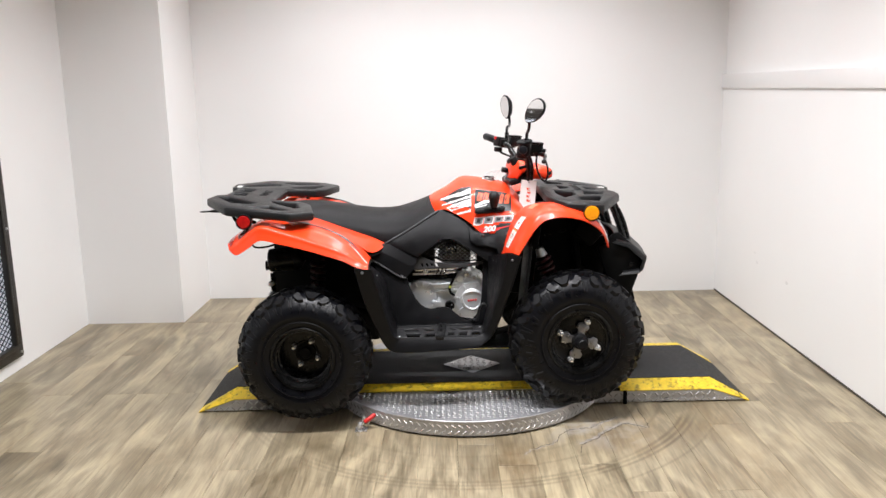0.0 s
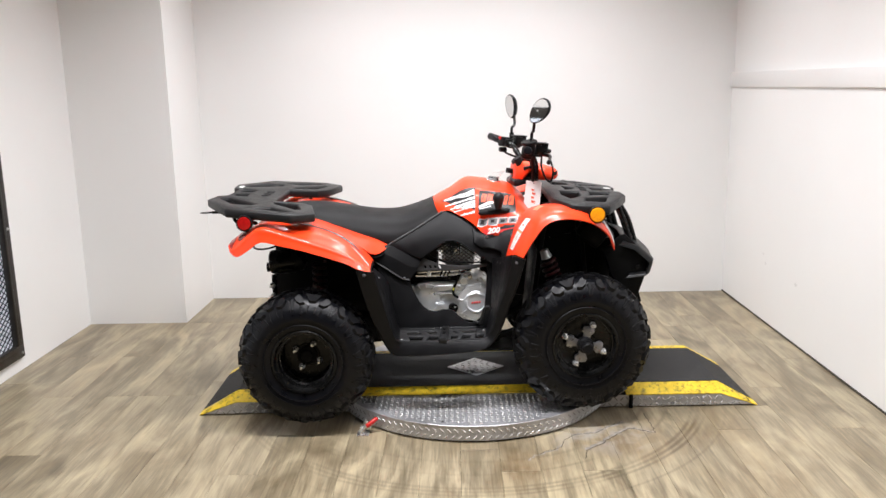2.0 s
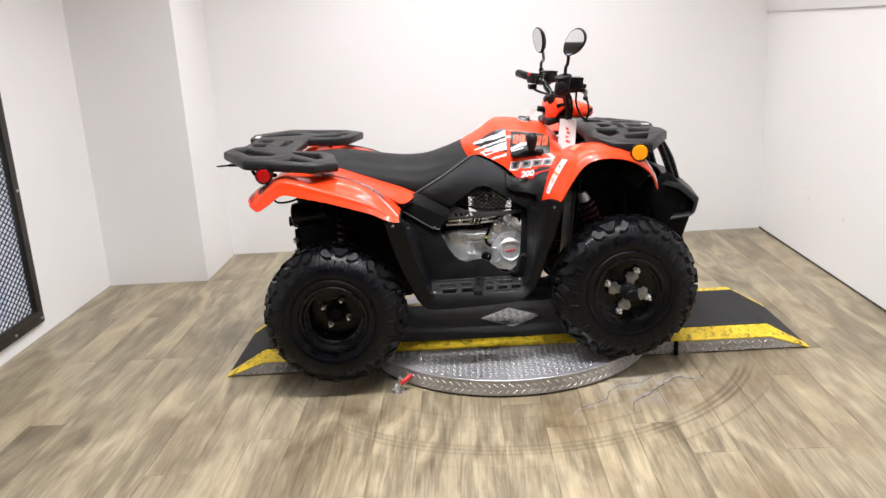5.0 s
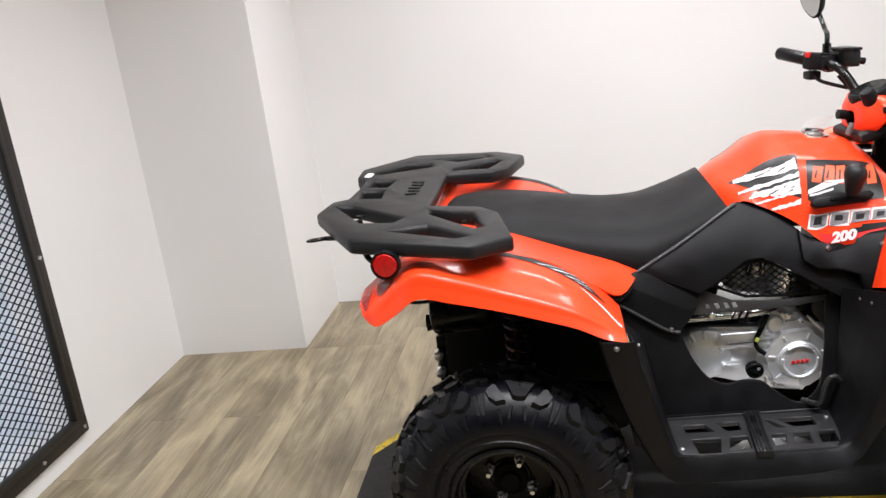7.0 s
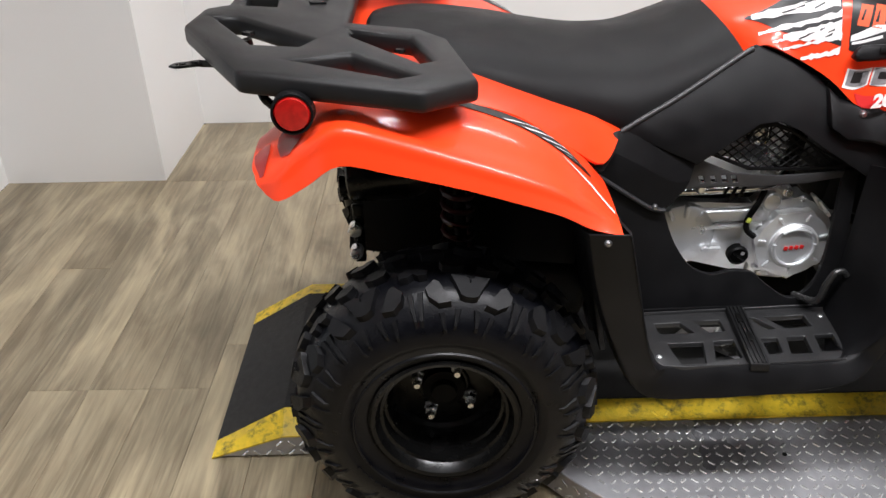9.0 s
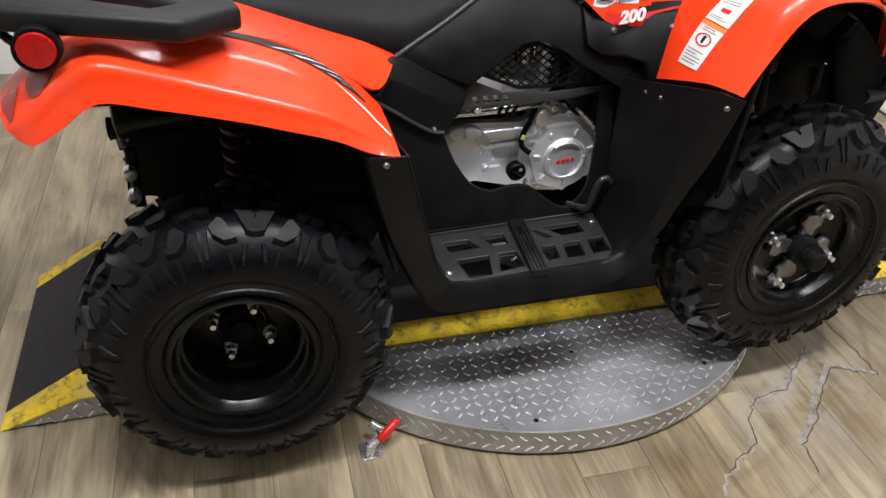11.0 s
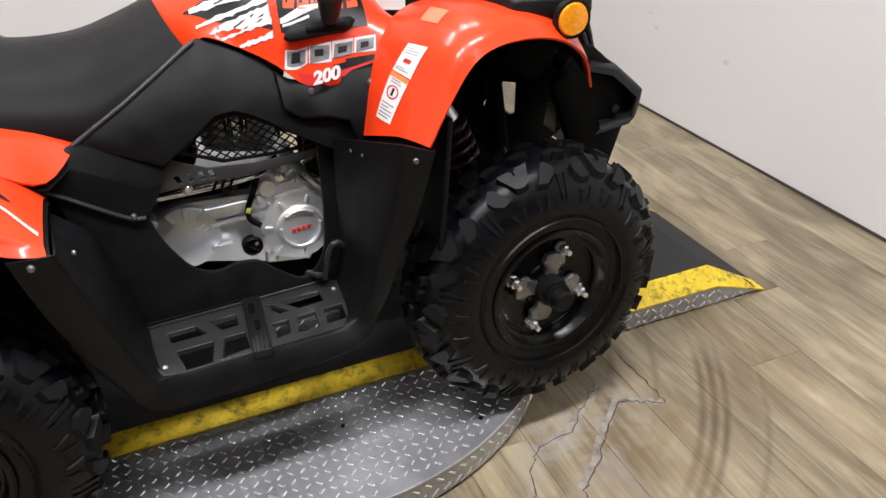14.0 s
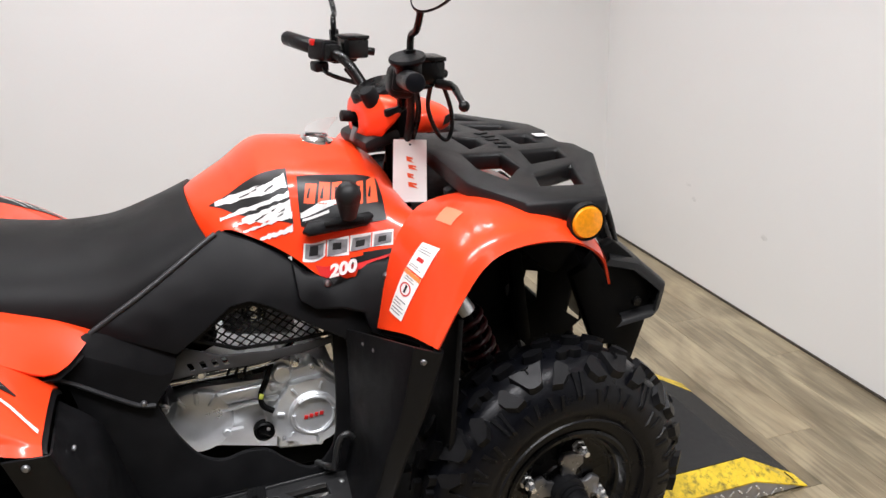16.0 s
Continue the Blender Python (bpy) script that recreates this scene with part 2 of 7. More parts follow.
    m.operation = "MULTIPLY"
    Lk(total, m.inputs[0])
    Lk(gm.outputs[0], m.inputs[1])
    mx = N("ShaderNodeMix")
    mx.data_type = "RGBA"
    Lk(m.outputs[0], mx.inputs["Factor"])
    Lk(cr.outputs[0], mx.inputs[6])
    mx.inputs[7].default_value = (0.075, 0.055, 0.032, 1)
    # broad brown patches that run across the planks, strongest near one point
    mp = N("ShaderNodeMapping")
    mp.inputs["Scale"].default_value = (1.0, 0.62, 1)
    mp.inputs["Rotation"].default_value = (0, 0, radians(-38))
    Lk(geo.outputs["Position"], mp.inputs["Vector"])
    st = N("ShaderNodeTexNoise")
    st.inputs["Scale"].default_value, st.inputs["Detail"].default_value, st.inputs["Roughness"].default_value = 2.6, 7, 0.62
    Lk(mp.outputs[0], st.inputs["Vector"])
    sr = N("ShaderNodeMapRange")
    sr.inputs["From Min"].default_value, sr.inputs["From Max"].default_value = 0.47, 0.68
    sr.inputs["To Min"].default_value, sr.inputs["To Max"].default_value = 0.0, 0.62
    Lk(st.outputs["Fac"], sr.inputs["Value"])
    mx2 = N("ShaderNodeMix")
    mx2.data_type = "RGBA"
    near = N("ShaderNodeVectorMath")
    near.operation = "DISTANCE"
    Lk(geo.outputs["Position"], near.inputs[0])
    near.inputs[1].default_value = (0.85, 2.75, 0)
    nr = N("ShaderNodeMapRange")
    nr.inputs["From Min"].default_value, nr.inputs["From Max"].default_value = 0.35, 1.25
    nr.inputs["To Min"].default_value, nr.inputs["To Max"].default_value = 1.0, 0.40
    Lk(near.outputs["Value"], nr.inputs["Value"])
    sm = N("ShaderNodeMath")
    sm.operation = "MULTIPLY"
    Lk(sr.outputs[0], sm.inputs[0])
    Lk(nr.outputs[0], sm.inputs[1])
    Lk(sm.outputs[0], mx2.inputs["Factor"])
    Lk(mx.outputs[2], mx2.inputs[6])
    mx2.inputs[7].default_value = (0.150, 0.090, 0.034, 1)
    # pale scraped patch where the vinyl has torn
    dv = N("ShaderNodeVectorMath")
    dv.operation = "DISTANCE"
    Lk(geo.outputs["Position"], dv.inputs[0])
    dv.inputs[1].default_value = (0.68, 3.22, 0)
    dr = N("ShaderNodeMapRange")
    dr.inputs["From Min"].default_value, dr.inputs["From Max"].default_value = 0.06, 0.24
    dr.inputs["To Min"].default_value, dr.inputs["To Max"].default_value = 1.0, 0.0
    Lk(dv.outputs["Value"], dr.inputs["Value"])
    pn = N("ShaderNodeTexNoise")
    pn.inputs["Scale"].default_value, pn.inputs["Detail"].default_value, pn.inputs["Distortion"].default_value = 9.0, 6, 0.8
    Lk(geo.outputs["Position"], pn.inputs["Vector"])
    pr = N("ShaderNodeMapRange")
    pr.inputs["From Min"].default_value, pr.inputs["From Max"].default_value = 0.46, 0.60
    pr.inputs["To Min"].default_value, pr.inputs["To Max"].default_value = 0.0, 0.8
    Lk(pn.outputs["Fac"], pr.inputs["Value"])
    pm = N("ShaderNodeMath")
    pm.operation = "MULTIPLY"
    Lk(dr.outputs[0], pm.inputs[0])
    Lk(pr.outputs[0], pm.inputs[1])
    mx3 = N("ShaderNodeMix")
    mx3.data_type = "RGBA"
    Lk(pm.outputs[0], mx3.inputs["Factor"])
    Lk(mx2.outputs[2], mx3.inputs[6])
    mx3.inputs[7].default_value = (0.36, 0.33, 0.29, 1)
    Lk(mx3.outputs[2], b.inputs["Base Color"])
    rr = N("ShaderNodeMapRange")
    rr.inputs["To Min"].default_value, rr.inputs["To Max"].default_value = 0.26, 0.46
    Lk(grain, rr.inputs["Value"])
    Lk(rr.outputs[0], b.inputs["Roughness"])
    bp = N("ShaderNodeBump")
    bp.inputs["Strength"].default_value, bp.inputs["Distance"].default_value = 0.25, 0.001
    Lk(grain, bp.inputs["Height"])
    Lk(bp.outputs[0], b.inputs["Normal"])


plank_nodes()

# ---- building helpers ----


def finish(bm, name, material, parent=None, label="", angle=35, smooth=True):
    bmesh.ops.remove_doubles(bm, verts=bm.verts, dist=1e-6)
    bmesh.ops.recalc_face_normals(bm, faces=bm.faces)
    me = bpy.data.meshes.new(name)
    bm.to_mesh(me)
    bm.free()
    for m in (material if isinstance(material, (list, tuple)) else [material]):
        me.materials.append(m)
    if smooth:
        me.shade_smooth()
        me.set_sharp_from_angle(angle=radians(angle))
    o = new(name, me)
    if parent is not None:
        o.parent = parent
    if label:
        o["label"] = label
    return o


def part(name, bm, material, parent, label="", angle=35, smooth=True):
    return finish(bm, name, material, parent, label, angle, smooth)


def thing(name, label, category, group="", at=None):
    o = new(name)
    o.empty_display_size = 0.1
    if at is not None:
        o.matrix_world = at
    return tagged(o, label, category, group)


def bevel(bm, width, seg=2, angle=30):
    es = [e for e in bm.edges if len(e.link_faces) == 2 and e.calc_face_angle(0) > radians(angle)]
    if es:
        bmesh.ops.bevel(bm, geom=es, offset=width, segments=seg, affect="EDGES", profile=0.5, clamp_overlap=True)
    return bm


def box(sx, sy, sz, m=None, bev=0.0, seg=2, bm=None):
    one = bmesh.new()
    bmesh.ops.create_cube(one, size=1, matrix=Matrix.Diagonal((sx, sy, sz, 1)))
    if bev:
        bevel(one, bev, seg)
    return merge(bm, one, m)


def merge(bm, one, m=None, index=None):
    if m is not None:
        bmesh.ops.transform(one, matrix=m, verts=one.verts)
    if index is not None:
        for f in one.faces:
            f.material_index = index
    if bm is None:
        return one
    me = bpy.data.meshes.new("tmp")
    one.to_mesh(me)
    one.free()
    bm.from_mesh(me)
    bpy.data.meshes.remove(me)
    return bm


def span(a, b, up=(0, 0, 1)):
    """Pose at a with local z towards b."""
    d = Vector(b) - Vector(a)
    return Matrix.Translation(a) @ d.to_track_quat("Z", "Y").to_matrix().to_4x4()


def rod(a, b, r, r2=None, seg=16, bm=None, bev=0.0):
    one = bmesh.new()
    h = (Vector(b) - Vector(a)).length
    bmesh.ops.create_cone(one, cap_ends=True, segments=seg, radius1=r, radius2=r if r2 is None else r2, depth=h, matrix=Matrix.Translation((0, 0, h / 2)))
    if bev:
        bevel(one, bev, 2, 50)
    return merge(bm, one, span(a, b))


def ball(c, r, sc=(1, 1, 1), bm=None, seg=16):
    one = bmesh.new()
    bmesh.ops.create_uvsphere(one, u_segments=seg, v_segments=seg // 2 + 2, radius=r)
    return merge(bm, one, Matrix.Translation(c) @ Matrix.Diagonal((*sc, 1)))


def catmull(pts, n):
    """n points for each stretch of a smooth line through pts."""
    P = [Vector(p) for p in pts]
    P = [2 * P[0] - P[1], *P, 2 * P[-1] - P[-2]]
    out = []
    for i in range(1, len(P) - 2):
        for k in range(n):
            t = k / n
            a, b, c, d = P[i - 1], P[i], P[i + 1], P[i + 2]
            out.append(0.5 * (2 * b + (c - a) * t + (2 * a - 5 * b + 4 * c - d) * t * t + (3 * b - a - 3 * c + d) * t ** 3))
    out.append(P[-2])
    return out


def tube(pts, r, n=6, seg=10, bm=None, smooth=True, caps=True):
    """A round tube along a line."""
    line = catmull(pts, n) if smooth and len(pts) > 2 else [Vector(p) for p in pts]
    one = bmesh.new()
    rings = []
    up = Vector((0.31, 0.17, 0.93))
    for i, p in enumerate(line):
        d = (line[min(i + 1, len(line) - 1)] - line[max(i - 1, 0)]).normalized()
        x = up.cross(d)
        if x.length < 1e-4:
            x = Vector((1, 0, 0)).cross(d)
        x.normalize()
        y = d.cross(x)
        up = y
        rr = r[i * (len(r) - 1) // max(1, len(line) - 1)] if isinstance(r, (list, tuple)) else r
        rings.append([one.verts.new(p + rr * (math.cos(a) * x + math.sin(a) * y)) for a in (2 * math.pi * k / seg for k in range(seg))])
    for a, b in zip(rings, rings[1:]):
        for k in range(seg):
            one.faces.new((a[k], a[(k + 1) % seg], b[(k + 1) % seg], b[k]))
    if caps:
        one.faces.new(rings[0][::-1])
        one.faces.new(rings[-1])
    return merge(bm, one)


def lathe(profile, m, seg=48, bm=None, closed=False):
    """Revolves (radius, height) pairs about local z."""
    one = bmesh.new()
    rings = []
    for r, h in profile:
        rings.append([one.verts.new((r * math.cos(2 * math.pi * k / seg), r * math.sin(2 * math.pi * k / seg), h)) for k in range(seg)] if r > 1e-5 else [one.verts.new((0, 0, h))])
    pairs = list(zip(rings, rings[1:]))
    if closed:
        pairs.append((rings[-1], rings[0]))
    for a, b in pairs:
        for k in range(seg):
            k2 = (k + 1) % seg
            if len(a) == 1 and len(b) > 1:
                one.faces.new((a[0], b[k], b[k2]))
            elif len(b) == 1 and len(a) > 1:
                one.faces.new((a[k], b[0], a[k2]))
            elif len(a) > 1:
                one.faces.new((a[k], b[k], b[k2], a[k2]))
    return merge(bm, one, m)


def sheet(outline, holes=(), thick=0.01, at=None, bev=0.0, bm=None, seg=2, lift=None):
    """A flat plate from an outline (and holes) in local x, y, thick downwards from 0. lift(x, y) bends it afterwards."""
    one = bmesh.new()
    edges = []
    for loop in (outline, *holes):
        vs = [one.verts.new((x, y, 0)) for x, y in loop]
        edges += [one.edges.new((vs[i], vs[(i + 1) % len(vs)])) for i in range(len(vs))]
    bmesh.ops.triangle_fill(one, use_beauty=True, use_dissolve=False, edges=edges)
    geo = bmesh.ops.extrude_face_region(one, geom=list(one.faces))
    bmesh.ops.translate(one, vec=(0, 0, -thick), verts=[v for v in geo["geom"] if isinstance(v, bmesh.types.BMVert)])
    bmesh.ops.recalc_face_normals(one, faces=one.faces)
    if bev:
        bevel(one, bev, seg, 40)
    if lift:
        for v in one.verts:
            v.co.z += lift(v.co.x, v.co.y)
    return merge(bm, one, at)


class Patch:
    """A smooth surface through a grid of points, rows by columns."""

    def __init__(self, rows, nu=5, nv=4):
        cols = [catmull(r, nv) for r in rows]
        k = len(cols[0])
        lines = [catmull([c[j] for c in cols], nu) for j in range(k)]
        self.g = [[lines[j][i] for j in range(k)] for i in range(len(lines[0]))]

    def at(self, u, v, off=0.0):
        """The point at u, v (0 to 1 each), lifted by off along the outward normal."""
        a, b = len(self.g) - 1, len(self.g[0]) - 1
        x, y = min(max(u, 0), 1) * a, min(max(v, 0), 1) * b
        i, j = min(int(x), a - 1), min(int(y), b - 1)
        fx, fy = x - i, y - j
        g = self.g
        p = (g[i][j] * (1 - fx) + g[i + 1][j] * fx) * (1 - fy) + (g[i][j + 1] * (1 - fx) + g[i + 1][j + 1] * fx) * fy
        if off:
            n = (g[i + 1][j] - g[i][j]).cross(g[i][j + 1] - g[i][j])
            if n.length > 1e-12:
                p = p + off * n.normalized()
        return p

    def mesh(self, thick=0.0, flip=1):
        bm = bmesh.new()
        top = [[bm.verts.new(p) for p in r] for r in self.g]
        R, C = len(top), len(top[0])
        for i in range(R - 1):
            for j in range(C - 1):
                bm.faces.new((top[i][j], top[i + 1][j], top[i + 1][j + 1], top[i][j + 1]))
        bm.normal_update()
        if thick:
            low = [[bm.verts.new(v.co - flip * thick * v.normal) for v in r] for r in top]
            for i in range(R - 1):
                for j in range(C - 1):
                    bm.faces.new((low[i][j], low[i][j + 1], low[i + 1][j + 1], low[i + 1][j]))
            for i in range(R - 1):
                bm.faces.new((top[i][0], low[i][0], low[i + 1][0], top[i + 1][0]))
                bm.faces.new((top[i][-1], top[i + 1][-1], low[i + 1][-1], low[i][-1]))
            for j in range(C - 1):
                bm.faces.new((top[0][j], top[0][j + 1], low[0][j + 1], low[0][j]))
                bm.faces.new((top[-1][j], low[-1][j], low[-1][j + 1], top[-1][j + 1]))
        return bm

    def decal(self, lo, hi, off=0.0015, n=14, k=3, bm=None):
        """A thin strip on the surface between two lines of (u, v) points."""
        one = bmesh.new()

        def along(line, t):
            x = t * (len(line) - 1)
            i = min(int(x), len(line) - 2)
            f = x - i
            return [line[i][q] * (1 - f) + line[i + 1][q] * f for q in (0, 1)]

        grid = []
        for i in range(n + 1):
            a, b = along(lo, i / n), along(hi, i / n)
            grid.append([one.verts.new(self.at(a[0] + (b[0] - a[0]) * j / k, a[1] + (b[1] - a[1]) * j / k, off)) for j in range(k + 1)])
        for i in range(n):
            for j in range(k):
                q = (grid[i][j], grid[i + 1][j], grid[i + 1][j + 1], grid[i][j + 1])
                if len({tuple(round(c, 7) for c in v.co) for v in q}) == 4:
                    one.faces.new(q)
        return merge(bm, one)


# ---- the room ----
XL, XR, YB, YF = -2.18, 1.923, 5.54, -2.6
TW = 0.12


def slab(name, x0, x1, y0, y1, z0, z1, material, label, category="wall"):
    o = part(name, box(x1 - x0, y1 - y0, z1 - z0, pose((x0 + x1) / 2, (y0 + y1) / 2, (z0 + z1) / 2)), material, None)
    return tagged(o, label, category, kind="structure")


slab("wall_back", XL - TW, XR + TW, YB, YB + TW, 0, CEIL, WALL, "plain white painted back wall")
# out of view; dark so that less fill reaches the bike's near side
slab("wall_front", XL - TW, XR + TW, YF - TW, YF, 0, CEIL, DARKWALL, "unseen dark grey wall added to cut fill light")
slab("pillar", XL, -1.58, 4.95, YB, 0, CEIL, WALL, "white boxed-in pillar in the corner", "pillar")
YM = 1.3
slab("wall_right", XR, XR + TW, YM, YB, 0, 1.372, WALL, "white painted lower side wall")
# unseen dark side walls, added to cut fill and darken gloss reflections
slab("wall_right_front", XR, XR + TW, YF, YM, 0, CEIL, DARKWALL, "unseen dark grey side wall added to cut fill light")
slab("wall_left_front", XL - TW, XL, YF, YM, 0, CEIL, DARKWALL, "unseen dark grey side wall added to cut fill light")
slab("wall_right_upper", XR + 0.012, XR + TW, YM, YB, 1.372, CEIL, WALL, "white painted upper side wall")
cap = part("trim", box(0.030, YB - YM, 0.092, pose(XR + 0.001, (YB + YM) / 2, 1.372 + 0.046), 0.003), TRIMW, None)
tagged(cap, "white board capping the lower wall", "trim", kind="structure")
# dark strip that paints the shadow in the gap between wall and floor
gapl = part("wall_foot_shadow", box(0.004, YB - YF, 0.010, pose(XR - 0.0025, (YB + YF) / 2, 0.0055), 0.001), CRACKM, None)
tagged(gapl, "thin dark strip for the gap shadow along the foot of the wall", "trim", kind="structure")
# left wall, pierced by the screened opening
WY0, WY1, WZ0, WZ1 = 2.78, 4.075, 0.115, 1.350
NX = XL - 0.47
slab("wall_left", XL - TW, XL, YM, WY0, 0, CEIL, WALL, "white painted side wall before the opening")
slab("wall_left_back", XL - TW, XL, WY1, 4.95, 0, CEIL, WALL, "white painted side wall beside the pillar")
slab("wall_left_below", XL - TW, XL, WY0, WY1, 0, WZ0, WALL, "white painted wall under the opening")
slab("wall_left_above", XL - TW, XL, WY0, WY1, WZ1, CEIL, WALL, "white painted wall over the opening")
# unseen front part of the ceiling, kept dark to cut fill
slab("ceiling_front", XL - TW, XR + TW, YF - TW, YM - 0.3, CEIL, CEIL + 0.1, DARKWALL, "unseen dark grey ceiling added to cut fill light", "ceiling")
slab("ceiling", XL - TW, XR + TW, YM - 0.3, YB + TW, CEIL, CEIL + 0.1, CEILP, "plain white ceiling", "ceiling")
slab("niche_side", NX, XL - TW, WY1, WY1 + 0.06, WZ0 - 0.06, WZ1 + 0.06, NICHE, "cool white side of the deep opening")
slab("niche_side_near", NX, XL - TW, WY0 - 0.06, WY0, WZ0 - 0.06, WZ1 + 0.06, NICHE, "cool white side of the deep opening")
slab("niche_sill", NX, XL - TW, WY0, WY1, WZ0 - 0.06, WZ0, NICHE, "cool white sill of the deep opening")
slab("niche_head", NX, XL - TW, WY0, WY1, WZ1, WZ1 + 0.06, NICHE, "cool white head of the deep opening")
slab("backdrop", NX - 0.10, NX - 0.08, WY0 - 0.2, WY1 + 0.2, WZ0 - 0.2, WZ1 + 0.2, BACKLIT, "bright white light beyond the opening", "backdrop")


SCUFFS = [(4.366, 0.330, 0.018, 0.013), (4.845, 0.402, 0.020, 0.008), (4.800, 0.353, 0.016, 0.010)]


def smudge(y, z, ry, rz, seed):
    """A faint scuff on the side wall."""
    r = random.Random(seed)
    loop = []
    for k in range(18):
        a = 2 * math.pi * k / 18
        q = r.uniform(0.55, 1.1)
        loop.append((ry * q * math.cos(a), rz * q * math.sin(a)))
    o = part("wall_scuff", sheet(loop, [], 0.0006, pose(XR - 0.0008, y, z, 90, 0, -90)), SMUDGE, None)
    return tagged(o, "faint grey scuff on the white wall", "scuff", kind="structure")


for k, (y, z, ry, rz) in enumerate(SCUFFS):
    smudge(y, z, ry, rz, k)


def frame_bars(y0, y1, z0, z1, w, x0, x1):
    """Four bars round an opening in the plane of x."""
    xm, t = (x0 + x1) / 2, x1 - x0
    return [(t, y1 - y0, w, xm, (y0 + y1) / 2, z0 + w / 2), (t, y1 - y0, w, xm, (y0 + y1) / 2, z1 - w / 2),
            (t, w, z1 - z0 - 2 * w, xm, y0 + w / 2, (z0 + z1) / 2), (t, w, z1 - z0 - 2 * w, xm, y1 - w / 2, (z0 + z1) / 2)]


screen = thing("window_screen", "expanded steel mesh screen in a dark bolted steel frame", "window", at=pose(0, 0, 0))
for d in frame_bars(WY0 - 0.05, 4.125, 0.075, 1.395, 0.062, XL + 0.001, XL + 0.022):
    part("frame_bar", box(*d[:3], pose(*d[3:]), 0.003), FRAMEM, screen)
for d in frame_bars(WY0 - 0.012, WY1 - 0.004, 0.125, WZ1 - 0.008, 0.022, XL + 0.004, XL + 0.034):
    part("mesh_retainer", box(*d[:3], pose(*d[3:]), 0.003), FRAMEM, screen)
for by, bz in [(4.10, 0.10), (4.10, 1.370), (3.80, 1.370), (3.85, 0.10), (3.55, 0.10), (3.25, 0.10), (3.4, 1.370), (3.0, 1.370), (4.10, 0.75), (2.95, 0.10)]:
    part("bolt", rod((XL + 0.02, by, bz), (XL + 0.028, by, bz), 0.007, seg=8), STEEL, screen)


def lattice():
    """Crossing strands of expanded mesh, clipped to the opening."""
    bm = bmesh.new()
    py, pz, w, t = 0.046, 0.030, 0.0014, 0.0025
    H, W = WZ1 - WZ0, WY1 - WY0
    for sgn in (1, -1):
        slope = sgn * pz / py
        n = int(W / py + H / pz) + 3
        for k in range(-n, n):
            c = k * pz
            ys = [0, W]
            for zlim in (0, H):
                ys.append((zlim - c) / slope)
            ok = sorted(y for y in ys if -1e-6 <= y <= W + 1e-6 and -1e-6 <= c + slope * y <= H + 1e-6)
            if len(ok) < 2 or ok[-1] - ok[0] < 0.01:
                continue
            a, b = ok[0], ok[-1]
            p, q = Vector((XL - 0.004, WY0 + a, WZ0 + c + slope * a)), Vector((XL - 0.004, WY0 + b, WZ0 + c + slope * b))
            d = (q - p).normalized()
            nrm = Vector((0, -d.z, d.y)) * w
            o = Vector((t, 0, 0))
            vs = [bm.verts.new(v) for v in (p - nrm - o, p + nrm - o, p + nrm + o, p - nrm + o, q - nrm - o, q + nrm - o, q + nrm + o, q - nrm + o)]
            for f in ((0, 1, 5, 4), (1, 2, 6, 5), (2, 3, 7, 6), (3, 0, 4, 7)):
                bm.faces.new([vs[i] for i in f])
    return bm


part("mesh_infill", lattice(), MESHM, screen, "black expanded steel mesh", smooth=False)
inner = thing("inner_frame", "dark steel frame at the far side of the deep opening", "frame")
for d in frame_bars(WY0, WY1, WZ0, WZ1, 0.028, NX + 0.0, NX + 0.03):
    part("frame_bar", box(*d[:3], pose(*d[3:]), 0.004), FRAMEM, inner)

# ceiling lamps
for lx, ly in LAMPS:
    fx = thing("ceiling_light", "slim white recessed ceiling light", "light", "ceiling lights", pose(lx, ly, CEIL))
    for sx, sy, ox, oy in ((1.02, 0.03, 0, 0.145), (1.02, 0.03, 0, -0.145), (0.03, 0.26, 0.495, 0), (0.03, 0.26, -0.495, 0)):
        part("frame", box(sx, sy, 0.04, pose(ox, oy, -0.021), 0.003), TRIMW, fx)

# ---- floor ----
base = slab("floor", XL, XR, YF, YB, -0.06, -0.006, CRACKM, "wood-look vinyl plank floor with scuffed rings", "floor")


def plank_mesh(w, l):
    bm = bmesh.new()
    bmesh.ops.create_cube(bm, size=1, matrix=Matrix.Translation((0, 0, -0.003)) @ Matrix.Diagonal((w, l, 0.006, 1)))
    me = bpy.data.meshes.new("plank")
    top = [e for e in bm.edges if all(v.co.z > -0.001 for v in e.verts)]
    bmesh.ops.bevel(bm, geom=top, offset=0.0008, segments=1, affect="EDGES")
    bm.to_mesh(me)
    bm.free()
    me.materials.append(PLANK)
    return me


PW, PL, GAP = 0.152, 1.22, 0.0007
plank_full = plank_mesh(PW - GAP, PL - GAP)
short_cache = {}
rnd = random.Random(5)
xk = XL
while xk < XR - 0.001:
    w = min(PW, XR - xk)
    y = YF - rnd.choice((0.0, 0.25, 0.41, 0.6, 0.82, 1.0))
    while y < YB - 0.001:
        y0, y1 = max(y, YF), min(y + PL, YB)
        y += PL
        if y1 - y0 < 0.02:
            continue
        if w == PW and y1 - y0 > PL - 1e-6:
            me = plank_full
        else:
            key = (round(w, 3), round(y1 - y0, 3))
            if key not in short_cache:
                short_cache[key] = plank_mesh(w - GAP, y1 - y0 - GAP)
            me = short_cache[key]
        o = new("plank", me)
        o.location = (xk + w / 2, (y0 + y1) / 2, 0)
        o.parent = base
    xk += PW


